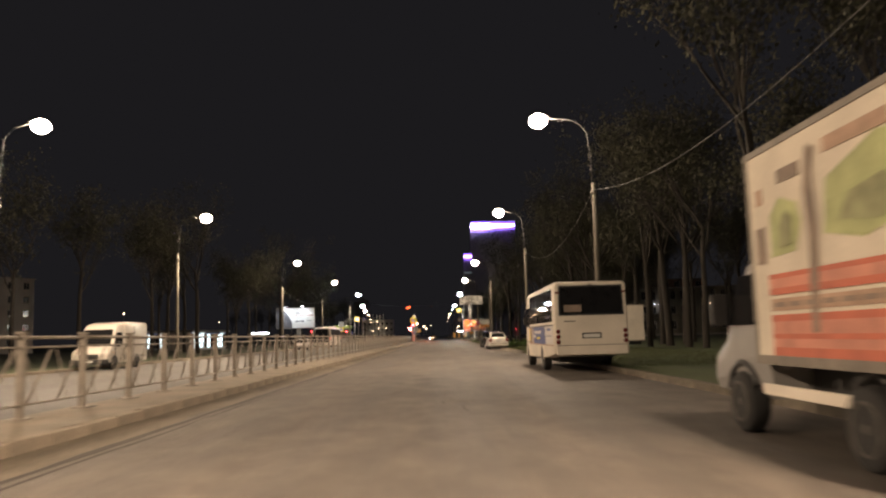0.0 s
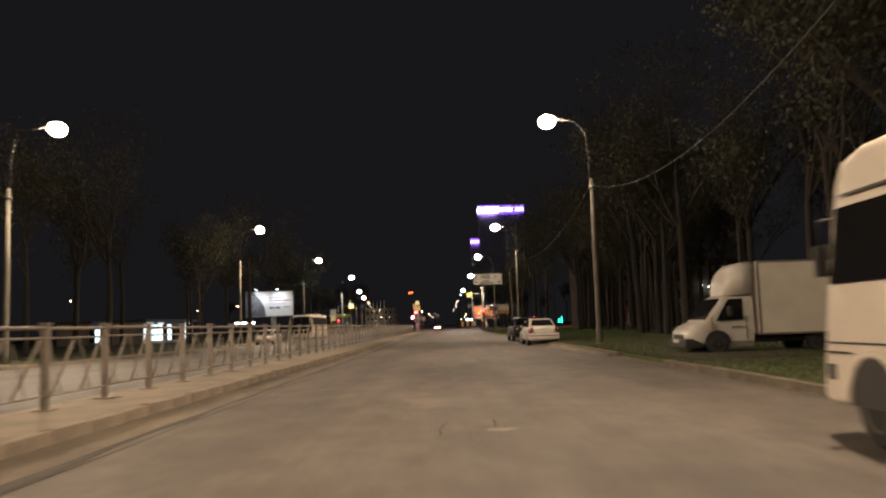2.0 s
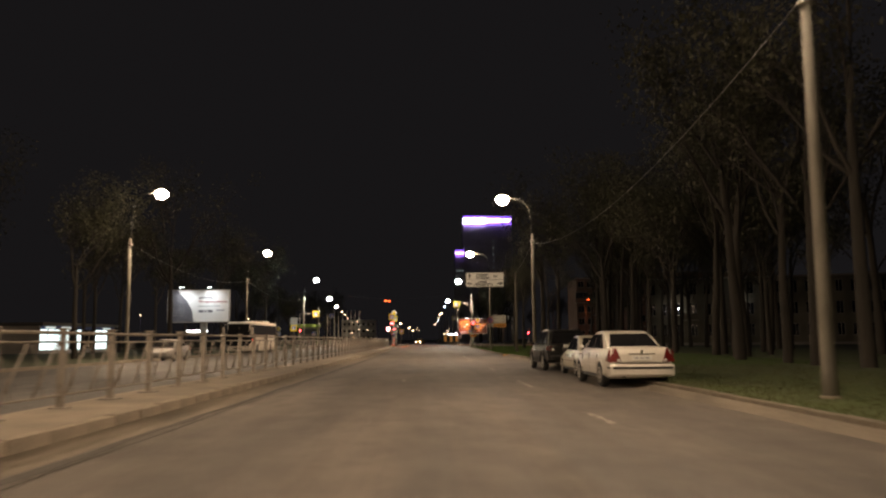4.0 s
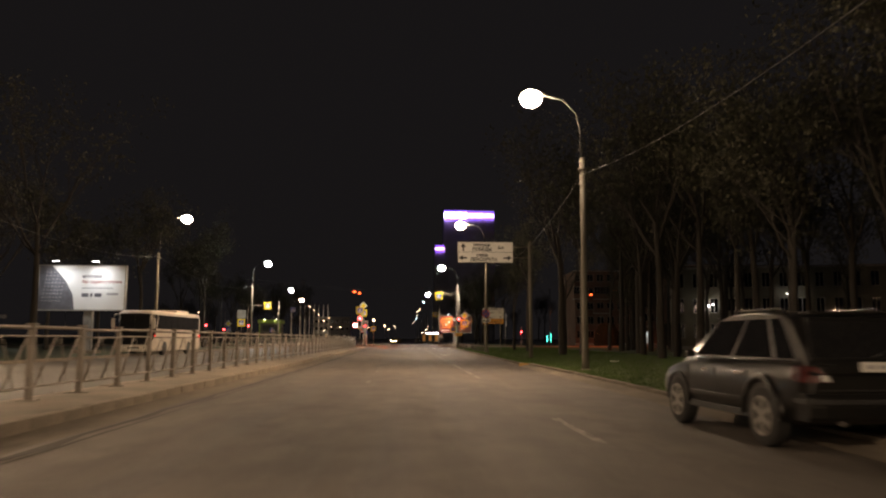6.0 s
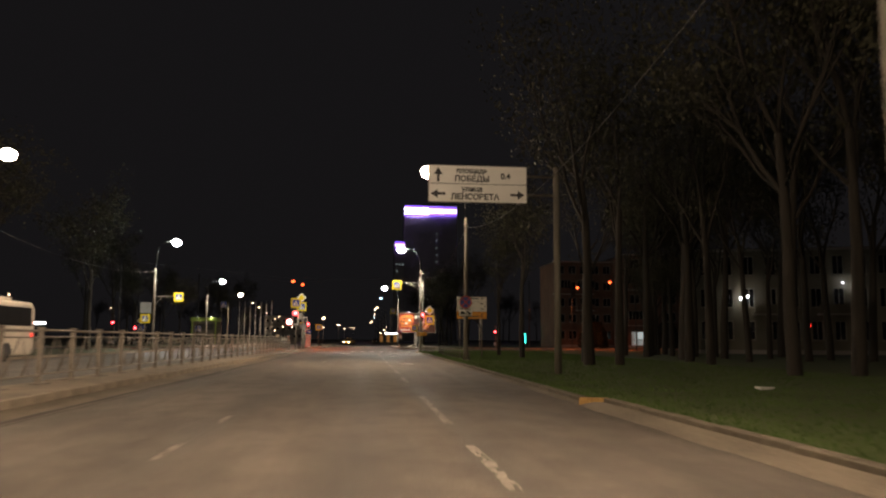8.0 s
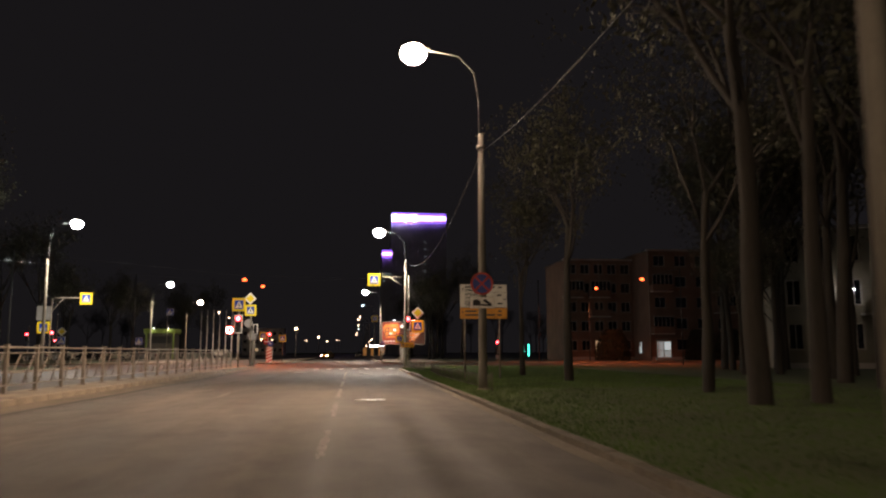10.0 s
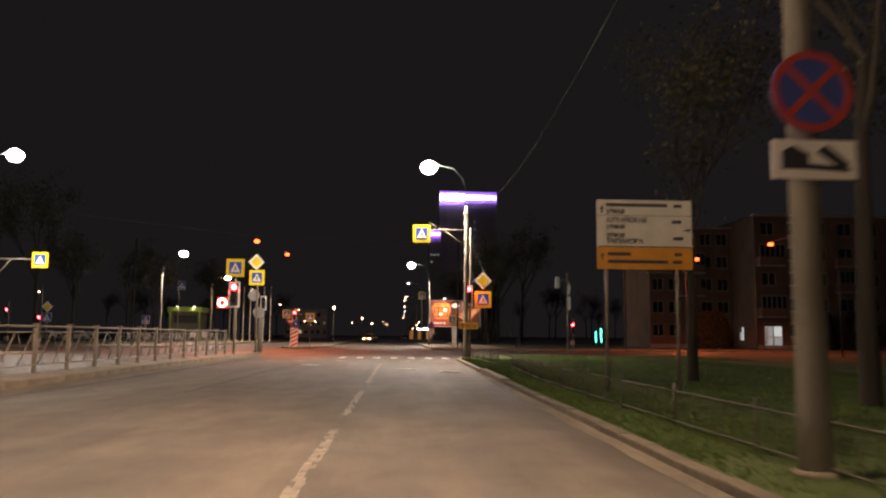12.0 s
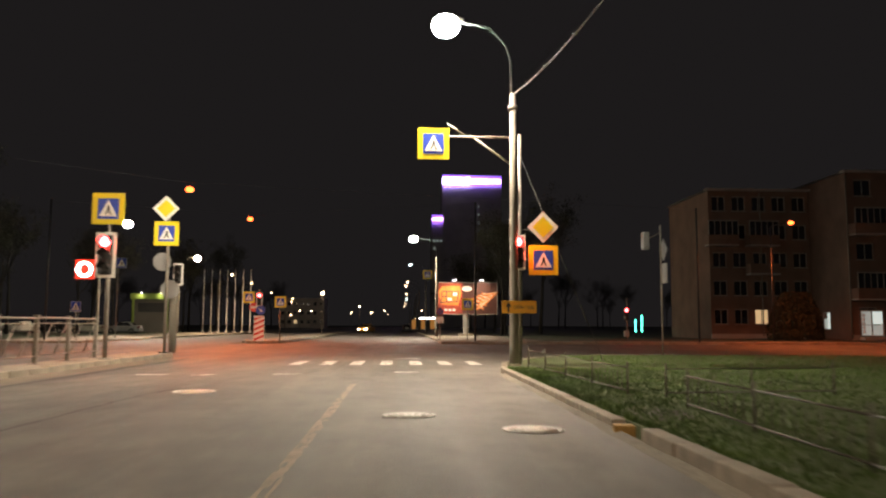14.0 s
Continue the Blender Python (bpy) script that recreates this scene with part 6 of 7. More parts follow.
def food_truck():
    """Nose towards +y, side film with red bands and green pictures."""
    ob = thing("box_truck", pose(4.7, 5.0, 0), "box truck with red-banded printed sides and a grey cab", "truck")
    w = 1.1
    part("cargo_box", B(-w, w, 0, 3.9, .9, 3.22, .02), M["box_panel"], ob)
    part("corner_rail", B(-w - .012, -w + .03, 3.86, 3.92, .9, 3.22), M["galv"], ob)
    part("roof_rail", B(-w - .015, -w + .03, 0, 3.92, 3.17, 3.24), M["galv"], ob)
    part("bottom_rail", B(-w - .02, -w + .05, 0, 3.92, .86, .96), M["galv"], ob)
    x = -w
    for y0, y1, z0, z1, mm, lb in ((.05, 3.45, .94, 1.39, "coral_film", "coral printed band"), (.05, 3.45, 1.6, 1.82, "coral_film", "coral printed band"), (.05, 3.45, 1.43, 1.56, "ad_tan", ""),
                                   (2.6, 3.1, 2.76, 2.9, "brown_film", ""), (1.0, 2.1, 2.86, 3.0, "ad_tan", ""), (3.5, 3.72, 1.95, 2.35, "brown_film", ""), (3.52, 3.66, 2.6, 2.78, "ad_tan", "")):
        part("printed_film", B(x - .012, x - .004, y0, y1, z0, z1), M[mm], ob, lb)
    for z0, z1 in ((.94, 1.05), (1.14, 1.19), (1.32, 1.39), (1.6, 1.67), (1.77, 1.82)):
        part("red_stripe", B(x - .016, x - .012, .05, 3.45, z0, z1), M["red_film"], ob, "red printed stripe")
    for k in range(9):
        part("writing_bar", B(x - .016, x - .012, .3 + k * .35, .55 + k * .35, 1.47, 1.52), M["brown_film"], ob)
    for poly, mm in (([(3.35, 2.0), (2.78, 2.02), (2.62, 2.3), (2.7, 2.5), (3.1, 2.62), (3.34, 2.45)], "green_film"), ([(3.15, 2.08), (2.86, 2.1), (2.8, 2.36), (2.95, 2.46), (3.12, 2.3)], "olive_film"),
                     ([(2.2, 2.12), (1.5, 2.0), (.5, 2.2), (.4, 2.7), (1.2, 2.86), (2.1, 2.62)], "green_film"), ([(1.9, 2.2), (1.2, 2.12), (.8, 2.3), (1.1, 2.5), (1.7, 2.42)], "olive_film"),
                     ([(2.54, 1.2), (2.4, 1.2), (2.3, 2.2), (2.36, 2.7), (2.26, 2.95), (2.42, 3.02), (2.54, 2.6), (2.48, 2.1)], "brown_film")):
        t = .018 if mm != "green_film" else .008
        part("printed_picture", P(poly, x - t, x - t + .004, "yz"), M[mm], ob, "faded picture print")
    part("side_guard", B(x + .02, x + .08, 2.0, 3.9, .52, .64, .01), M["bus_white"], ob, "pale under-run bar")
    part("chassis", B(-.5, .5, .1, 4.2, .5, .86), M["dark"], ob)
    cab = [(3.95, .45, 2.05, .88), (4.6, .4, 2.1, .88), (5.1, .4, 1.6, .88), (5.3, .4, 1.22, .88), (5.8, .42, 1.0, .84)]
    part("cab", loft(bmesh.new(), [body_ring(y, zb, zt, w * k) for y, zb, zt, k in cab], False), M["grey_paint"], ob, "grey cab")
    part("cab_window", slab([(-w * .885, 4.1, 1.3), (-w * .885, 5.1, 1.3), (-w * .86, 4.75, 1.9), (-w * .86, 4.1, 1.9)], (-1, 0, 0), .012), M["glass"], ob)
    part("windscreen", slab([(-.8, 5.28, 1.25), (.8, 5.28, 1.25), (.75, 4.72, 2.02), (-.75, 4.72, 2.02)], (0, 1, .8), .025), M["glass"], ob)
    part("mirror", B(-1.22, -1.0, 5.0, 5.08, 1.3, 1.7, .03), M["dark"], ob)
    for y in (1.8, 4.76):
        for sd in (-1, 1):
            wheel(ob, sd * (w - .14 if y < 4 else w * .82), y, .37, .24, sd, True)
            part("mudguard", T([(sd * .95, y + .46 * math.cos(a), .38 + .46 * math.sin(a)) for a in [.3 + k * .22 for k in range(12)]], .05, 6), M["dark"], ob)


food_truck()
# billboards -----------------------------------------------------------------


def billboard(m, label, w, z0, z1, leg_x, design):
    ob = thing("billboard", m, label, "billboard", "billboards by the road")
    part("frame", B(0, w, 0, .3, z0, z1, .01), M["bb_back"], ob)
    part("leg", B(leg_x - .3, leg_x + .3, .1, .5, 0, z0, .02), M["pole_steel"], ob)
    part("footing", B(leg_x - .8, leg_x + .8, -.3, .9, 0, .25, .03), M["paving"], ob)
    t = .08
    for a in ((0, w, z0, z0 + t), (0, w, z1 - t, z1), (0, t, z0 + t, z1 - t), (w - t, w, z0 + t, z1 - t)):
        part("border", B(a[0], a[1], -.04, 0, a[2], a[3]), M["frame"], ob)
    poster = part("poster", B(t, w - t, -.012, -.001, z0 + t, z1 - t), M["bb_paper"], ob, "printed poster")
    design(poster, t, w - t, z0 + t, z1 - t)
    for k in (.28, .72):
        x = w * k
        part("lamp_arm", T([(x, 0, z1), (x, -1.3, z1 + .2)], .02, 6), M["dark"], ob)
        part("lamp_head", B(x - .22, x + .22, -1.42, -1.2, z1 + .16, z1 + .26, .02), M["dark"], ob)
        part("lamp_glass", B(x - .2, x + .2, -1.39, -1.2, z1 + .13, z1 + .158), M["glow_white"], ob, "lit floodlight glass")
        p = m @ Vector((x, -1.3, z1 + .1))
        q = m @ Vector((x, -.02, z0 + .5))
        lamp("billboard_light", "SPOT", 160 if z1 > 6 else 250, (.88, .95, 1) if z1 > 6 else (1, .75, .55), look(p, q), .25, 150, 1.0)
    return ob


def estate_poster(po, x0, x1, z0, z1):
    y0, y1 = -.02, -.0125
    mid = x0 + (x1 - x0) * .42
    part("dark_picture", P([(x0, z0), (mid, z0), (mid - .15, z0 + 1.1), (mid - .7, z0 + 2.1), (x0 + .9, z1), (x0, z1)], y0, y1), M["bb_grey"], po)
    rng = random.Random(2)
    for i in range(9):
        z = z0 + .55 + i * .26
        for j in range(6):
            x = x0 + .15 + j * .25 + i * .04
            if x < mid - .5 - i * .06:
                part("picture_block", P([(x, z), (x + .1, z + .07), (x + .2, z), (x + .1, z + .16)], y0 - .004, y0), M["bb_mid"], po)
    tx = x0 + (x1 - x0) * .5
    lettering("ипотека", .36, tx, z1 - .75, y1 - .002, M["bb_grey"], po, "LEFT", .008)
    lettering("без первого взноса", .3, tx, z1 - 1.15, y1 - .002, M["bb_red"], po, "LEFT", .008)
    for k in range(9):
        part("writing_bar", B(tx + k * .25, tx + .21 + k * .25, y0, y1, z1 - 1.64, z1 - 1.56), M["bb_mid"], po)
    for k, ww in enumerate((.5, .16, .5)):
        part("writing_bar", B(tx + (0, .62, .92)[k], tx + (0, .62, .92)[k] + ww, y0, y1, z1 - 2.24, z1 - 1.98), M["bb_grey"], po)
    part("writing_bar", B(tx + 1.8, tx + 2.6, y0, y1, z1 - 2.1, z1 - 1.95), M["bb_mid"], po)


def food_poster(po, x0, x1, z0, z1):
    """A red-brown ground with a drawn tray, a pale oval and a heap of long orange shapes."""
    y0, y1 = -.02, -.0125
    xm = x0 + (x1 - x0) * .42
    part("red_ground", B(x0, xm, y0, y1, z0, z1), M["bb_red"], po)
    part("brown_ground", B(xm, x1, y0, y1, z0, z1), M["bb_brown"], po)
    part("orange_shade", P([(x0 + .1, z1 - .9), (x0 + .5, z1 - .35), (xm - .3, z1 - .3), (xm - .1, z1 - 1.2), (xm - .5, z0 + .9), (x0 + .4, z0 + 1.0)], y0 - .004, y0), M["bb_orange"], po)
    yy, y2 = y0 - .012, y0 - .004
    cx, cz = x0 + 1.35, (z0 + z1) / 2 + .15
    for ax, az, bx, bz in ((-1.0, -.65, -.85, .62), (-.85, .62, .95, .55), (.95, .55, .85, -.5), (.85, -.5, -1.0, -.65), (-.9, .05, -.35, .02), (-.35, .58, -.35, -.55), (.3, .55, .25, .1)):
        ang = math.degrees(math.atan2(bz - az, bx - ax))
        part("dark_line", bar(cx + (ax + bx) / 2, cz + (az + bz) / 2, math.hypot(bx - ax, bz - az), .11, ang, yy - .004, yy), M["ink"], po)
    for q in ((.35, .78, .12, .48), (-.25, .2, -.4, -.1)):
        part("pale_patch", B(cx + q[0], cx + q[1], yy, y2, cz + q[2], cz + q[3]), M["bb_paper"], po)
    part("pale_oval", P([(x0 + 3.25 + .55 * math.cos(k * .42), z1 - .65 + .3 * math.sin(k * .42)) for k in range(15)], yy, y2), M["bb_paper"], po)
    strokes = [(4.3 + .3 * k, 1.0 + .28 * k, 1.9 - .15 * k, -32 + 5 * k, .2) for k in range(5)] + [(4.9 + .25 * k, .9 + .33 * k, 1.7, 34 - 6 * k, .2) for k in range(5)]
    for k, (sx, sz, ln, ang, wd) in enumerate(strokes):
        t = .003 * k
        part("orange_stroke", bar(x0 + sx, z0 + sz, ln, wd, ang, yy - t - .003, yy - t), M["bb_orange"], po)
        part("pale_glint", bar(x0 + sx + .03, z0 + sz + wd * .2, ln * .75, wd * .22, ang, yy - t - .0045, yy - t - .003), M["bb_paper"], po)
    for k in range(4):
        part("writing_bar", B(x0 + .3 + k * .45, x0 + .62 + k * .45, yy, y2, z0 + .3, z0 + .52), M["bb_paper"], po)


billboard(pose(-26.5, 128.3, .12), "white lit property billboard with a dark picture", 6.25, 3.08, 6.4, 3.6, estate_poster)
billboard(pose(7.3, 233, .13), "lit red and orange food billboard at the far corner", 6.7, 2.35, 5.9, 3.2, food_poster)

# buildings -------------------------------------------------------------------


def house(m, label, w, depth, storeys, wall, bays, lit, sh=2.85, skip=(), name="apartment_house", balconies=(), plinth=.9, win=(1.35, 1.45), pitched=False):
    """A house whose front lies along local x at y = 0, looking towards -y."""
    ob = thing(name, m, label, "house", "houses along the street")
    H = plinth + storeys * sh
    ww, wh = win
    step = w / bays
    xs = [(i + .5) * step for i in range(bays)]
    bm = bmesh.new()
    t = .35
    # piers and bands leave real openings
    edges = [0.0]
    for x in xs:
        edges += [x - ww / 2, x + ww / 2]
    edges.append(w)
    for i in range(0, len(edges), 2):
        box(bm, edges[i], edges[i + 1], 0, t, 0, H)
    for i in range(bays):
        x0, x1 = xs[i] - ww / 2, xs[i] + ww / 2
        z = 0
        for s in range(storeys):
            zb = plinth + s * sh + .75
            box(bm, x0, x1, .0, t, z, zb)
            z = zb + wh
        box(bm, x0, x1, .0, t, z, H)
    box(bm, 0, t, t, depth, 0, H)
    box(bm, w - t, w, t, depth, 0, H)
    box(bm, t, w - t, depth - t, depth, 0, H)
    part("wall", bm, M[wall], ob)
    part("plinth", B(-.06, w + .06, -.08, 0, 0, plinth * .75, .01), M["panel"], ob)
    part("cornice", B(-.3, w + .3, -.35, .4, H, H + .22, .02), M["panel"], ob)
    if pitched:
        part("roof", P([(-.4, H + .2), (depth + .4, H + .2), (depth / 2, H + 3.2)], -.4, w + .4, "yz"), M["roof"], ob)
    else:
        part("roof", B(-.2, w + .2, .4, depth + .2, H, H + .15), M["roof"], ob)
    for s in range(storeys):
        for i, x in enumerate(xs):
            zb = plinth + s * sh + .75
            glassm = lit.get((i, s), "dark_pane")
            wdw = part("window", box(box(box(box(box(bmesh.new(), x - ww / 2, x - ww / 2 + .07, .12, .2, zb, zb + wh), x + ww / 2 - .07, x + ww / 2, .12, .2, zb, zb + wh), x - .03, x + .03, .12, .2, zb, zb + wh),
                                         x - ww / 2 + .07, x + ww / 2 - .07, .12, .2, zb + wh - .07, zb + wh), x - ww / 2 + .07, x + ww / 2 - .07, .12, .2, zb, zb + .07), M["frame"], ob)
            part("pane", B(x - ww / 2, x + ww / 2, .16, .19, zb, zb + wh), M[glassm], wdw)
            part("sill", B(x - ww / 2 - .08, x + ww / 2 + .08, -.08, .12, zb - .06, zb), M["galv"], wdw)
    for i, s in balconies:
        x, zb = xs[i], plinth + s * sh
        b = part("balcony", B(x - 1.45, x + 1.45, -1.1, 0, zb, zb + .14), M["panel"], ob)
        part("parapet", box(box(B(x - 1.45, x + 1.45, -1.1, -1.04, zb + .14, zb + 1.05), x - 1.45, x - 1.39, -1.04, 0, zb + .14, zb + 1.05), x + 1.39, x + 1.45, -1.04, 0, zb + .14, zb + 1.05), M[wall], b)
        if (i + s) % 2 == 1:
            g = bmesh.new()
            for k in range(6):
                xx = x - 1.45 + k * 2.84 / 5
                box(g, xx, xx + .06, -1.1, -1.04, zb + 1.05, zb + 2.4)
            box(g, x - 1.45, x + 1.45, -1.1, -1.04, zb + 2.36, zb + 2.44)
            part("glazing_frame", g, M["frame"], b)
            part("balcony_pane", B(x - 1.4, x + 1.4, -1.075, -1.065, zb + 1.05, zb + 2.36), M["dark_pane"], b)
    return ob


bh = house(pose(32.9, 220.2, .12), "five-storey brown brick apartment house with dark windows", 9.9, 11, 5, "brick_wall", 5,
           {(2, 0): "glow_room"}, balconies=((2, 2), (2, 3), (0, 3)), sh=2.72, plinth=.6)
part("downpipe", T([(5.0, -.12, .2), (5.0, -.12, 14)], .06, 6), M["galv"], bh)
bh = house(pose(42.9, 213.8, .12), "five-storey brown brick apartment house with a lit shop at its foot", 30, 14, 5, "brick_wall", 10,
           {(6, 2): "glow_amber"}, balconies=((0, 1), (0, 3), (3, 2), (3, 3), (6, 1)), sh=2.85, plinth=.6, win=(1.6, 1.5))
part("downpipe", T([(-.1, -.12, .2), (-.1, -.12, 14.6)], .07, 6), M["galv"], bh)
sw = part("side_window", box(box(box(B(-.04, 0, 3.4, 3.46, .9, 2.5), -.04, 0, 4.5, 4.56, .9, 2.5), -.04, 0, 3.46, 4.5, 2.44, 2.5), -.04, 0, 3.46, 4.5, .9, .96), M["frame"], bh, "small window in the end wall")
part("pane", B(-.02, 0, 3.46, 3.95, .96, 2.44), M["glow_shop"], sw, "lit cold white pane")
part("pane", B(-.02, 0, 3.95, 4.5, .96, 1.9), M["glow_stair"], sw, "dim lower pane")
shop = part("shop_front", box(box(box(B(.7, .8, -.12, -.02, .3, 2.65), 2.7, 2.8, -.12, -.02, .3, 2.65), .8, 2.7, -.12, -.02, 2.5, 2.65), 1.68, 1.78, -.12, -.02, .3, 2.5), M["frame"], bh, "glazed shop entrance with pale frames")
for a, b, z0, z1, mm in ((.8, 1.68, .4, 2.5, "glow_stair"), (1.78, 2.7, 1.4, 2.5, "glow_shop"), (1.78, 2.7, .4, 1.36, "glow_stair")):
    part("shop_pane", B(a, b, -.08, -.05, z0, z1), M[mm], shop)
for k in range(5):
    part("paper_notice", B(.86 + .03 * (k % 2), 1.12, -.1, -.085, .6 + k * .36, .84 + k * .36), M["sign_white"], shop)
part("shop_step", B(.5, 3.0, -1.0, -.12, -.1, .3, .02), M["panel"], bh)
ph = house(pose(31.56, 161.4, .12, 0, 0, -18), "pale plastered house with tall windows behind the trees", 36, 12, 3, "plaster", 19,
      {}, sh=2.95, plinth=.5, win=(.95, 1.75), name="plastered_house")
neon = part("neon_sign", B(9.3, 9.88, -.12, -.06, 2.25, 2.8, .02), M["dark"], ph)
for k in range(4):
    part("neon_tube", T([(9.36 + k * .14, -.15, 2.3 + .08 * (k % 2)), (9.42 + k * .14, -.15, 2.72)], .018, 5), M["glow_tail"], neon, "glowing red tube")
part("downpipe", T([(.1, -.1, .1), (.1, -.1, 9.2)], .06, 6), M["galv"], ph)
for x, z, r in ((4.0, 5.0, .16), (4.55, 5.2, .1), (12.55, 6.35, .07), (13.45, 6.0, .09)):
    wl = part("wall_lamp", B(x - .04, x + .04, -.4, 0, z + .12, z + .17), M["dark"], ph, "lamp on a short wall bracket")
    bm = bmesh.new()
    bmesh.ops.create_uvsphere(bm, u_segments=10, v_segments=6, radius=r, matrix=Matrix.Translation((x, -.4, z)))
    part("globe", bm, M["glow_white"], wl, "lit white globe")
lamp("wall_light", "POINT", 12, (1, .9, .72), ph.matrix_basis @ Matrix.Translation((4.1, -.8, 5.0)), .15)
lamp("wall_light", "POINT", 5, (1, .95, .85), ph.matrix_basis @ Matrix.Translation((13, -.8, 6.2)), .15)
for x0, x1, z in ((5.0, 7.2, 3.5), (10.4, 13.4, 3.5)):
    bal = part("balcony", B(x0, x1, -1.0, 0, z, z + .13, .01), M["panel"], ph, "shallow balcony slab")
    part("parapet", B(x0, x1, -1.0, -.94, z + .13, z + .95), M["plaster"], bal)
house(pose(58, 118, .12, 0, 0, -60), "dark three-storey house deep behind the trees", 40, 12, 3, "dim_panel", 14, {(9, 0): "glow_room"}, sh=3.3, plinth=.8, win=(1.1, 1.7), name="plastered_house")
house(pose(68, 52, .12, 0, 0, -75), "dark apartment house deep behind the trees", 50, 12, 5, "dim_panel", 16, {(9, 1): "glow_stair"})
house(pose(-112, 110, .12, 0, 0, 62), "dark apartment house across the road", 60, 12, 5, "panel", 18, {(2, 2): "glow_kiosk", (8, 1): "glow_room", (13, 3): "glow_kiosk", (5, 0): "glow_room", (10, 3): "glow_kiosk", (15, 1): "glow_room", (6, 4): "glow_kiosk"})


def tower(x0, x1, y, H, label, sign, sign_mat, dots):
    ob = thing("tower_block", pose(x0, y, 0), label, "tower", "tower blocks on the horizon")
    w = x1 - x0
    part("shaft", B(0, w, 0, 22, 0, H - 5), M["tower_panel"], ob)
    part("crown", B(0, w, 0, 22, H - 5, H, .2), M["tower_panel"], ob)
    n = int(w / 3.2)
    for k in range(n):
        part("mullion", B(k * w / n - .15, k * w / n + .15, -.25, 0, 0, H - 5), M["tower_panel"], ob)
    for a, b, z0, z1 in sign:
        sg = part("roof_sign", B(a, b, -1.1, -.7, z0 + 1.2, z1 - 1.2, .1), M["glow_purple_hot" if a < 1 and b > 10 else sign_mat], ob, "glowing violet roof sign")
        for q in (z0 + .5, z1 - .5):
            part("lit_edge", B(a, b, -1.05, -.75, q - .65, q + .65, .1), M["glow_violet"], sg, "violet light line")
    for dx, dz in dots:
        part("lit_window", B(dx - .35, dx + .35, -.2, -.05, dz - .45, dz + .45), M["glow_stair"], ob, "lit window")
    return ob


tower(25.5, 59, 582, 86, "dark tower block with a glowing violet roof sign", [(0.3, 15, 79.2, 85.4), (15.6, 25, 79.6, 85.0), (25.6, 33.2, 79.8, 84.8)], "glow_purple",
      [(20.4, 68), (20.4, 63.5), (20.4, 59), (20.4, 54.5), (20.4, 50)])
tower(18.9, 25.2, 560, 60, "slim dark tower with small violet signs", [(0.3, 5.8, 55.5, 59.5)], "glow_pink", [(1.2, 46), (3.0, 46), (5, 46), (1.4, 42)])

# lit pavilion and kiosks ---------------------------------------------------------


def pavilion(m, w, h, label, lit_runs):
    ob = thing("shop_pavilion", m, label, "kiosk", "lit kiosks")
    part("roof", B(-.4, w + .4, -.7, 5.3, h, h + .35, .04), M["roof"], ob)
    part("back_wall", B(0, w, 4.7, 5, 0, h), M["panel"], ob)
    part("side_wall", B(0, .2, 0, 4.7, 0, h), M["panel"], ob)
    part("side_wall", B(w - .2, w, 0, 4.7, 0, h), M["panel"], ob)
    part("plinth", B(.2, w - .2, -.05, .1, 0, .4), M["panel"], ob)
    n = int(w / 1.4)
    for k in range(n):
        x0 = .2 + k * (w - .4) / n
        x1 = .2 + (k + 1) * (w - .4) / n
        p = part("glazing", B(x0, x1 - .1, .04, .08, .4, h - .4), M["glow_kiosk"] if any(a <= k < b for a, b in lit_runs) else M["dark_pane"], ob)
        part("glazing_bar", B(x1 - .1, x1, -.02, .12, .4, h - .4), M["frame"], p)
    part("fascia", B(.2, w - .2, -.1, .1, h - .4, h), M["ad_blue"], ob)
    for k in range(int(w / 3)):
        if any(a <= k * 2 < b for a, b in lit_runs):
            part("fascia_sign", B(1 + k * 3, 2.8 + k * 3, -.16, -.1, h - .33, h - .08), M["glow_shop"], ob, "lit white fascia sign")


pavilion(pose(-43.0, 136.0, .1, 0, 0, 83), 16, 3.1, "low glazed shop pavilion with white lit windows", [(0, 4), (5, 6), (8, 10)])
pavilion(pose(-52.5, 140, .1, 0, 0, 83), 9, 3.2, "small lit kiosk behind the railing", [(1, 2), (4, 5)])
ob = thing("letter_sign", pose(-51.2, 215, .1), "row of lit white letters on a dark frame", "sign")
part("frame", box(box(B(0, 5, 0, .1, 3.0, 3.12), .3, .4, 0, .1, 0, 3), 4.6, 4.7, 0, .1, 0, 3), M["dark"], ob)
for k in range(9):
    part("lit_letter_block", B(.1 + k * .54, .5 + k * .54, -.05, .05, 3.14, 3.5), M["glow_white"], ob)


def green_kiosk():
    ob = thing("green_kiosk", pose(-34.5, 260, .12), "yellow-green kiosk with lamps along its roof edge", "kiosk")
    # body colour darkened to stand for its unlit front
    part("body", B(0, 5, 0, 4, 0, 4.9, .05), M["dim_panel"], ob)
    part("roof_band", B(-.3, 5.3, -.5, 4.2, 4.7, 5.5, .06), M["green_sheet"], ob)
    for x in (.0, 4.75):
        part("column", B(x, x + .25, -.45, -.2, 0, 4.7), M["green_sheet"], ob)
    part("dark_panel", B(.7, 4.4, -.06, 0, 2.9, 4.2, .02), M["dark"], ob)
    for x in (1.2, 3.9):
        part("roof_lamp", B(x + .1, x + .25, -.9, -.8, 5.55, 5.62), M["glow_white"], ob)
        lamp("kiosk_light", "SPOT", 25, (1, .9, .6), look((-34.5 + x, 259.2, 5.6), (-34.5 + x, 260, 4.5)), .1, 120, .6)


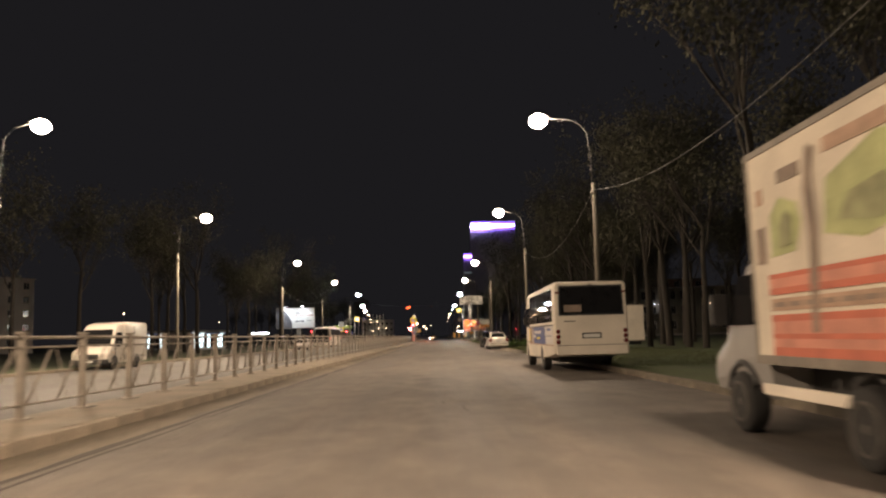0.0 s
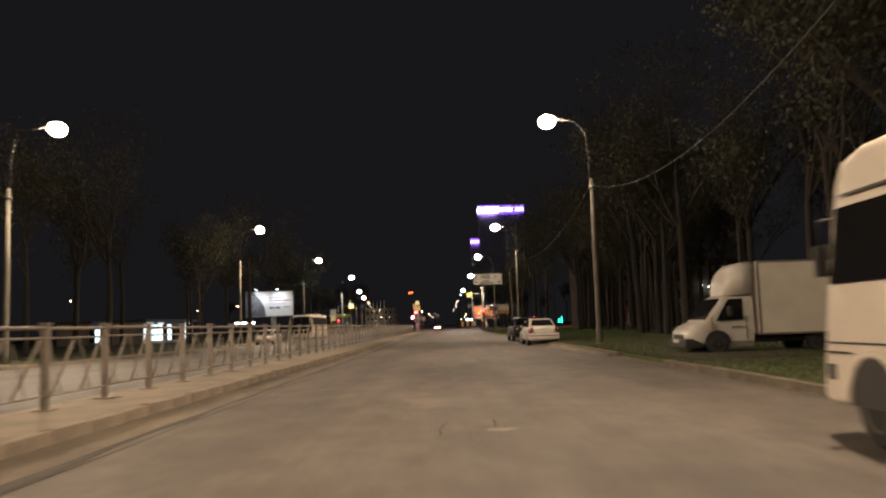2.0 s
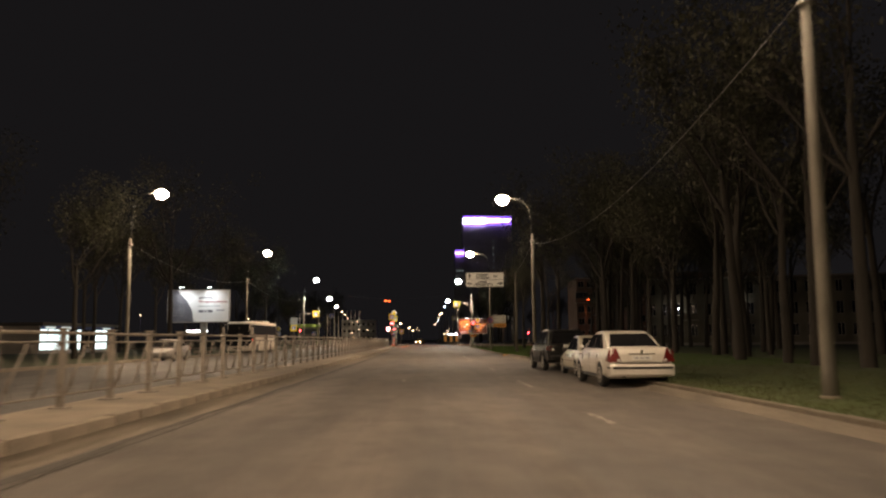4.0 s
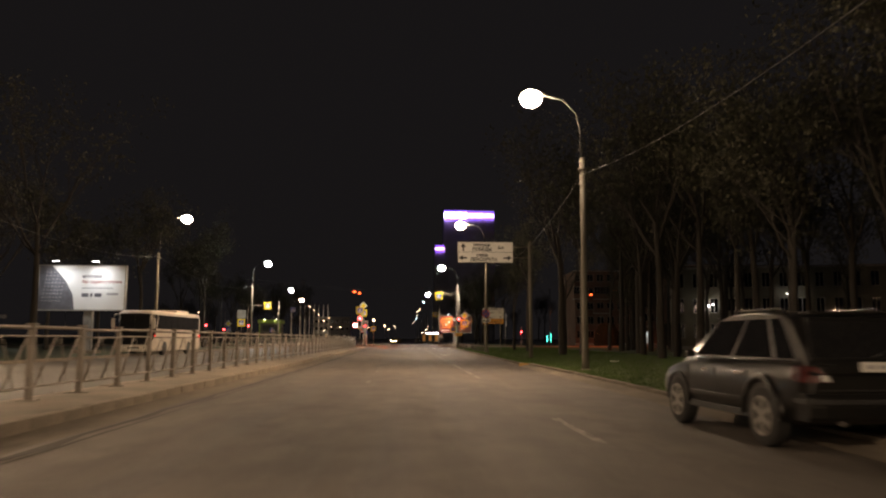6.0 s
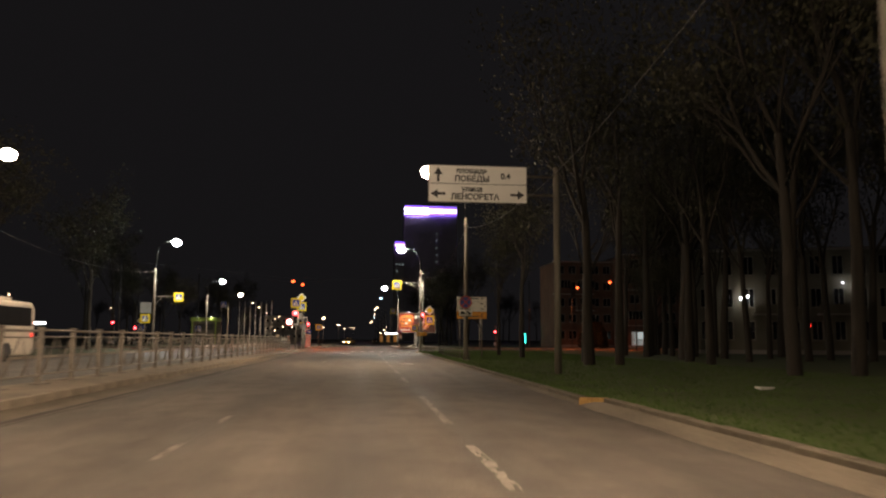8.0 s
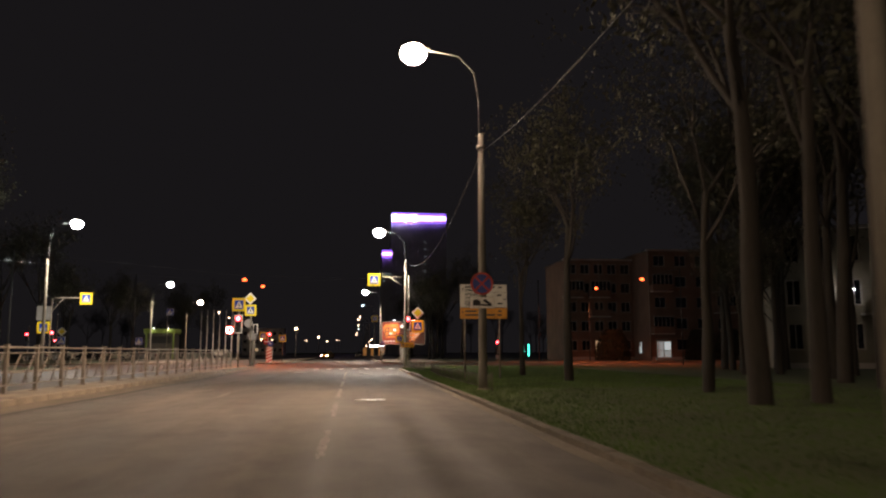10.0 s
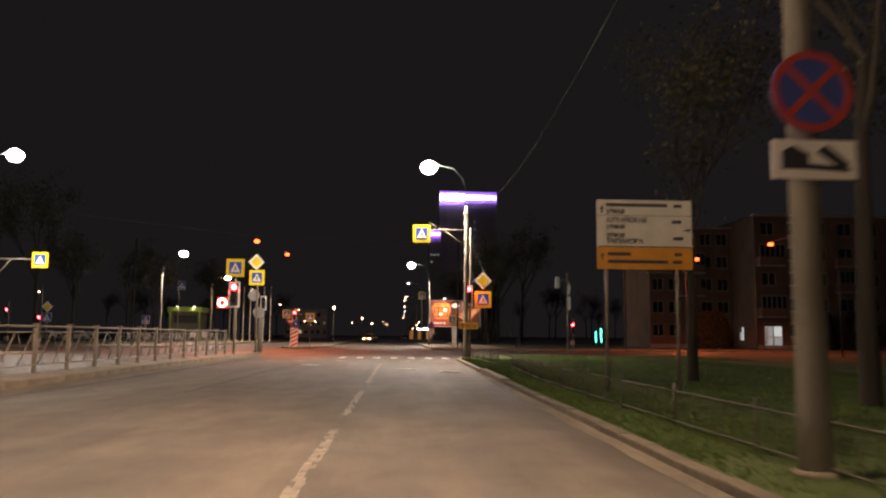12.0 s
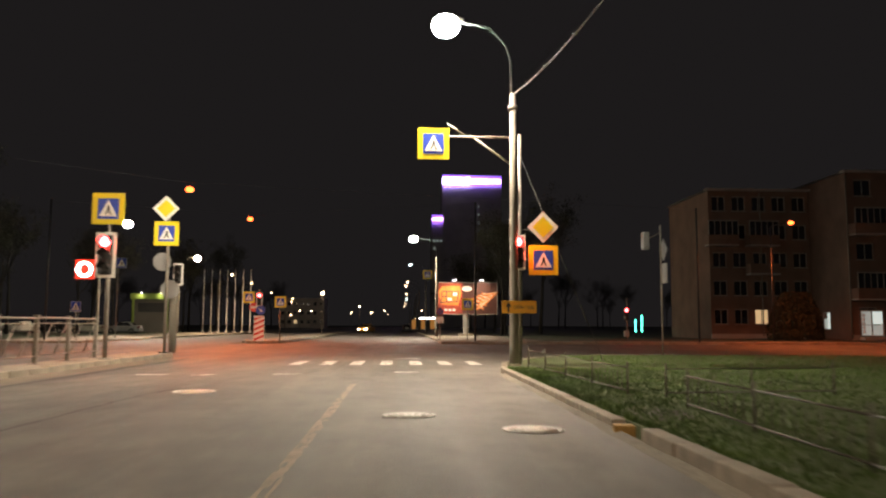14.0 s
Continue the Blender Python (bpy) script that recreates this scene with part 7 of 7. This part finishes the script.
green_kiosk()
far_house = house(pose(-43, 448, .12), "low grey building lit by lamps far down the street", 17, 12, 3, "panel", 7, {(2, 0): "glow_room"}, sh=3.4)
lamp("facade_light", "SPOT", 130, (1, .85, .7), look((-35, 432, 9), (-35, 447, 4)), .2, 140, .6)
far_lights = ((-33, 430, 6.2), (-29, 431, 6.0), (-36.5, 432, 4.6), (-20.5, 520, 7), (9.5, 420, 5), (11, 445, 6.5), (9, 470, 4), (-6.6, 600, 9), (-6.4, 700, 9))
for x, y, z in far_lights:
    ob = thing("lamp_post", pose(x, y, .1), "small lamp post glowing far down the street", "street lamp", "far lamp posts")
    part("post", T([(0, 0, 0), (0, 0, z)], .06, 6), M["dark"], ob)
    bm = bmesh.new()
    bmesh.ops.create_uvsphere(bm, u_segments=10, v_segments=6, radius=.2, matrix=Matrix.Translation((0, 0, z + .15)))
    part("globe", bm, M["glow_far_warm"], ob, "glowing globe")
ob = thing("shop_canopy", pose(8.6, 378, .14), "brightly lit shop canopy beside the far pavement", "shop")
part("canopy", B(0, 5, 0, 3, 3.0, 3.5, .05), M["panel"], ob)
part("lit_fascia", B(.1, 4.9, -.06, 0, 3.08, 3.42), M["glow_white"], ob, "lit white fascia")
part("back_wall", B(0, 5, 2.9, 3.1, 0, 3.0), M["panel"], ob)
for k in range(4):
    part("lit_window", B(.2 + k * 1.2, 1.2 + k * 1.2, 2.8, 2.9, .5, 2.6), M["glow_room"], ob, "lit shop window")
for x in (.1, 4.9):
    part("post", T([(x, .1, 0), (x, .1, 3)], .07, 8), M["galv"], ob)
# floodlit flag poles beyond the crossing
for i in range(7):
    x = -25.2 + i * 1.12
    ob = thing("flag_pole", pose(x, 262, .12), "tall pale flag pole lit from below", "flag pole", "row of flag poles")
    part("shaft", T([(0, 0, 0), (0, 0, 9)], [.085, .045], 8), M["granite"], ob)
    part("ball", lathe(bmesh.new(), [(.02, 8.98), (.1, 9.08), (.02, 9.18)], "z", seg=10), M["galv"], ob)
    part("foot", T([(0, 0, 0), (0, 0, .25)], .25, 10), M["granite"], ob)
for x in (-22, -18):
    lamp("flag_pole_light", "SPOT", 80, (1, .9, .75), look((x, 259.8, .3), (x, 262.3, 5)), .1, 110, .7)
# teal lit sign posts at the right
for dx, h in ((0, 1.9), (.75, 2.4)):
    ob = thing("lit_sign_column", pose(30.2 + dx, 236, .12), "slim sign column glowing teal", "sign", "teal sign columns")
    part("case", B(0, .2, 0, .2, 0, h + .1, .02), M["dark"], ob)
    part("lit_face", B(.03, .17, -.02, 0, .5, h), M["glow_green"], ob, "glowing teal face")
ob = thing("lit_sign_column", pose(33.2, 228, .12), "small orange lit sign on a post", "sign")
part("case", B(0, .5, 0, .2, .3, 1.9, .02), M["dark"], ob)
part("lit_face", B(.05, .45, -.02, 0, .5, 1.85), M["glow_orange"], ob)
part("foot", B(.15, .35, 0, .2, 0, .3), M["dark"], ob)
# small lit yard lamps far among the trees
for x, y, z in ((52, 150, 6), (58, 96, 5), (44, 62, 4.5), (60, 40, 6), (-52, 96, 6), (-60, 150, 7), (-48, 206, 7), (-58, 208, 6.5), (-66, 60, 6), (-40, 225, 6)):
    ob = thing("yard_lamp", pose(x, y, .1), "small yard lamp glowing among dark trees", "yard lamp", "yard lamps")
    part("post", T([(0, 0, 0), (0, 0, z)], .05, 6), M["dark"], ob)
    bm = bmesh.new()
    bmesh.ops.create_uvsphere(bm, u_segments=10, v_segments=6, radius=.09, matrix=Matrix.Translation((0, 0, z + .06)))
    part("globe", bm, M["glow_far_warm"], ob)
# amber-lit fence of the far pavement
ob = thing("amber_hoarding", pose(6.9, 300, .14), "amber lit hoarding beside the far pavement", "hoarding")
for k in range(5):
    part("panel", B(-1.5 + k * .9, -.7 + k * .9, 0, .1, .4, 2.2), M["glow_amber"] if k % 2 == 0 else M["dark"], ob)
    part("post", B(-1.6 + k * .9, -1.5 + k * .9, 0, .1, 0, 2.3), M["dark"], ob)

# trees ---------------------------------------------------------------------------


def grow(seed, height, spread, leaves, leaf_size):
    """Branches as one mesh, leaf clumps as another; both reach from the ground up."""
    rng = random.Random(seed)
    wood = bmesh.new()
    tips = []

    def limb(p, d, length, r, depth):
        pts, rad = [p.copy()], [r]
        q = p.copy()
        n = 4 if depth < 2 else 3
        for i in range(n):
            bend = .06 if depth == 0 else .18
            d = (d + Vector((rng.uniform(-bend, bend), rng.uniform(-bend, bend), rng.uniform(-.02, .16)))).normalized()
            q = q + d * length / n
            pts.append(q.copy())
            rad.append(r * (1 - .5 * (i + 1) / n))
        ring_tube(wood, pts, rad, 8 if depth == 0 else 5, False)
        if depth >= 3:
            tips.append((q.copy(), d.copy()))
            return
        for k in range((5, 4, 3)[depth]):
            i = rng.randint(max(1, n - 2), n) if depth else rng.randint(3, n)
            a = rng.uniform(0, 2 * math.pi)
            tilt = rng.uniform(.3, .75) * spread
            u = Vector((math.cos(a), math.sin(a), 0))
            nd = (d * math.cos(tilt) + u * math.sin(tilt)).normalized()
            limb(pts[i], nd, length * rng.uniform(.5, .72), rad[i] * rng.uniform(.5, .7), depth + 1)
        tips.append((q.copy(), d.copy()))

    limb(Vector((0, 0, -.1)), Vector((0, 0, 1)), height * .55, .24 * height / 14, 0)
    vs, fs = [], []
    for k in range(leaves):
        p, d = tips[rng.randrange(len(tips))]
        c = p + Vector((rng.gauss(0, .5), rng.gauss(0, .5), rng.gauss(0, .45)))
        e = Euler((rng.uniform(0, 6.3), rng.uniform(0, 6.3), rng.uniform(0, 6.3))).to_matrix()
        s = leaf_size * rng.uniform(.6, 1.3)
        b = len(vs)
        vs += [c + e @ Vector(v) for v in ((-s, 0, 0), (0, -s * .55, s * .12), (s, 0, 0), (0, s * .55, s * .12))]
        fs.append((b, b + 1, b + 2, b + 3))
    crown = bpy.data.meshes.new("crown")
    crown.from_pydata([tuple(v) for v in vs], [], fs)
    crown.materials.append(M["leaf"])
    return mesh_of(wood, "trunk", M["bark"]), crown


TREES = [grow(21, 14, 1.0, 3600, .11), grow(5, 16, .85, 4200, .11), grow(33, 12.5, 1.1, 3300, .11), grow(48, 15, .95, 2600, .1)]
tree_rng = random.Random(99)


def tree(x, y, k=None, s=None, z=.1, label="dark roadside tree with young sparse leaves"):
    k = tree_rng.randrange(len(TREES)) if k is None else k
    s = s or tree_rng.uniform(.85, 1.15)
    ob = thing("tree", pose(x, y, z, 0, 0, tree_rng.uniform(0, 360)) @ Matrix.Diagonal((s, s, s, 1)), label, "tree", "trees along the road")
    for nm, me in zip(("trunk", "crown"), TREES[k]):
        o = new(nm, me)
        o.parent = ob


tree(11.1, 149.2, 2, .72)
tree(11.3, 141.6, 0, .8)
tree(12.8, 132.6, 3, .7)
for x, y in ((17.8, 128.2), (15.4, 116.6), (17.7, 116.7), (11.6, 127.5), (13.1, 127.7), (17.8, 121), (17.6, 111), (18.0, 106), (22.6, 149), (24.2, 152.5), (27, 160.5), (21, 145.5), (20.5, 138), (22.8, 142.2), (25.2, 147), (19.2, 134), (26.4, 156), (30.2, 158.6)):
    tree(x, y)
# low trees added only to hide the plastered house's too bright gable
for x, y in ((23.3, 150.6), (24.9, 153.4), (21.9, 148.1), (26.2, 158), (28.2, 156.4)):
    tree(x, y, 0, .5, label="small dark tree with low branches, added to screen the pale gable")
for i in range(22):
    x, y = tree_rng.uniform(14, 20), 28 + i * 3.65 + tree_rng.uniform(-1, 1)
    if not (16 < x and 42 < y < 46.5):
        tree(x, y)
for i in range(22):
    tree(tree_rng.uniform(23, 38), 20 + i * 6.3 + tree_rng.uniform(-2, 2))
for i in range(20):
    tree(tree_rng.uniform(21, 31), 96 + i * 3.3 + tree_rng.uniform(-1.2, 1.2), s=tree_rng.uniform(.75, 1.0))
for i in range(24):
    tree(tree_rng.uniform(-38, -25), 8 + i * 7 + tree_rng.uniform(-2, 2), label="dark tree across the road")
for i in range(10):
    tree(tree_rng.uniform(-44, -27), 212 + i * 9, label="dark tree beyond the crossing")
for i in range(9):
    tree(tree_rng.uniform(15, 24), 240 + i * 9, label="dark tree beyond the crossing")
for i in range(34):
    x = -130 + i * 8 + tree_rng.uniform(-3, 3)
    if not -46 < x < 12:
        tree(x, 470 + tree_rng.uniform(0, 60), s=tree_rng.uniform(1.0, 1.5), label="far dark tree on the horizon")
for x, y in ((36.93, 211.6), (52, 209.5), (48.6, 211)):
    r = random.Random(int(x * 7))
    vs, fs = [], []
    for k in range(5200):
        a, b = r.uniform(0, 2 * math.pi), r.uniform(0, 1)
        rad = (2.25 if x < 40 else 1.9) * math.sqrt(r.uniform(.3, 1)) * (1 + .2 * math.sin(3 * a))
        c = Vector((rad * math.cos(a) * (1 - .5 * b * b), rad * .7 * math.sin(a) * (1 - .5 * b * b), .1 + 3.9 * b))
        e = Euler((r.uniform(0, 6.3), r.uniform(0, 6.3), 0)).to_matrix()
        n = len(vs)
        vs += [tuple(c + e @ Vector(v) * .16) for v in ((-1, 0, 0), (0, -.6, 0), (1, 0, 0), (0, .6, 0))]
        fs.append((n, n + 1, n + 2, n + 3))
    me = bpy.data.meshes.new("foliage")
    me.from_pydata(vs, [], fs)
    me.materials.append(M["bush"])
    ob = thing("bush", pose(x, y, .12), "rounded dark bush before the brick house", "bush", "bushes")
    o = new("foliage", me)
    o.parent = ob
    part("stem", T([(0, 0, 0), (.1, 0, 1.6)], [.08, .03], 6), M["bark"], ob)

# grass ------------------------------------------------------------------------------


def grass(x_of, y0, y1, depth, count, seed, blade="grass"):
    r = random.Random(seed)
    vs, fs = [], []
    for k in range(count):
        y = r.uniform(y0, y1)
        x = x_of(y) + depth * r.random() ** 1.5
        h = r.uniform(.03, .08)
        a = r.uniform(0, math.pi)
        dx, dy = .012 * math.cos(a), .012 * math.sin(a)
        n = len(vs)
        lx, ly = r.uniform(-.06, .06), r.uniform(-.06, .06)
        vs += [(x - dx, y - dy, .12), (x + dx, y + dy, .12), (x + lx, y + ly, .12 + h)]
        fs.append((n, n + 1, n + 2))
    me = bpy.data.meshes.new("grass")
    me.from_pydata(vs, [], fs)
    me.materials.append(M[blade])
    ob = new("grass", me)
    tagged(ob, "short green grass on the verge", "grass", "", "stuff")


grass(lambda y: along(KERB_R, y) + .2, 80, 136, 12, 80000, 1)
grass(lambda y: along(KERB_R, y) + .2, 136, 168, 12, 130000, 4)
grass(lambda y: along(KERB_R, y) + .2, 25, 80, 8, 45000, 2, "dry_grass")
grass(lambda y: 9.5, 168, 177, 12, 12000, 3)

ob = thing("paper_litter", pose(10.6, 109.6, .13, 0, 0, 20), "crumpled pale paper lying in the grass", "litter")
part("sheet", loft(bmesh.new(), [[(x, y, z + dz) for x, y, z in ((-.2, -.1, .0), (.2, -.12, .02), (.22, .1, .01), (-.18, .12, .03))] for dz in (.0, .04, .05)], False), M["sign_white"], ob)

# kerb stones ----------------------------------------------------------------------------
kerb_line("kerb_right_near", [(along(KERB_R, y) + .085, y) for y in (8, 40, 45.6)], .2, .16, M["kerb_dirty"], "grey concrete kerb stones beside the grass")
kerb_line("kerb_right_sunken", [(along(KERB_R, y) + .085, y) for y in (45.7, 51.2)], .2, .035, M["kerb_dirty"], "kerb stones sunk level with the road at a muddy way onto the grass")
kerb_line("kerb_right", [(along(KERB_R, y) + .085, y) for y in (51.3, 85, 96, 106.5)], .2, .17, M["kerb_dirty"], "grey concrete kerb stones beside the grass")
kerb_line("kerb_right_raised", [(along(KERB_R, y) + .1, y) for y in (149.2, 155.2)], .2, .19, M["kerb"], "raised grey kerb stones beside the grass")
kerb_line("kerb_right_middle", [(along(KERB_R, y) + .1, y) for y in (107.5, 130, 149)], .18, .135, M["kerb_dirty"], "grimy concrete kerb stones along the lawn")
kerb_line("kerb_right_far", [(along(KERB_R, y) + .085, y) for y in (156.4, 168)] + [(6.7, 171.4), (8.3, 175.05), (11.05, 177.5), (14.5, 178.25)], .17, .15, M["kerb"], "grey concrete kerb stones round the corner")
kerb_line("kerb_painted", [(6.0, 156.15), (6.6, 156.05)], .2, .12, M["kerb_paint"], "sunken kerb stone with worn orange paint")
kerb_line("kerb_patch", [(5.44, 107.12), (5.96, 106.9)], .24, .155, M["kerb_paint"], "single yellowed kerb stone")
kerb_line("kerb_left", [(along(KERB_L, y) - .085, y) for y in (0, 105, 130, 150, 170, 177)] + [(-5.5, 178.1), (-6.1, 178.5), (-6.55, 177.95), (-6.7, 176.9)], .17, .215, M["kerb"], "pale concrete kerb stones of the median")
kerb_line("kerb_median_back", [(along(MED_L, y) + .085, y) for y in (20, 176.6)], .17, .205, M["kerb"], "kerb stones behind the railing", every=2.0)
kerb_line("kerb_opposite", [(-18.98, 30), (-18.98, 179)], .16, .15, M["kerb"], "kerb stones across the road", every=3.0)
kerb_line("kerb_cross", [(6.45, 201.05), (14, 200.8), (60, 200.8)], .2, .16, M["kerb"], "kerb stones of the cross street", every=2.0)
kerb_line("kerb_cross_left", [(-60, 201.0), (-18.2, 201.0)], .2, .16, M["kerb"], "kerb stones of the cross street opposite", every=2.0)
kerb_line("kerb_island", [(-7.9, 206), (-7.85, 204), (-7.2, 202.2), (-6.4, 201.6), (-5.6, 202.2), (-5.0, 204), (-5.0, 206)], .18, .17, M["kerb"], "kerb stones of the far island")
kerb_line("kerb_far_right", [(6.3, 201.2), (6.3, 320)], .18, .16, M["kerb"], "kerb stones of the far pavement", every=3.0)
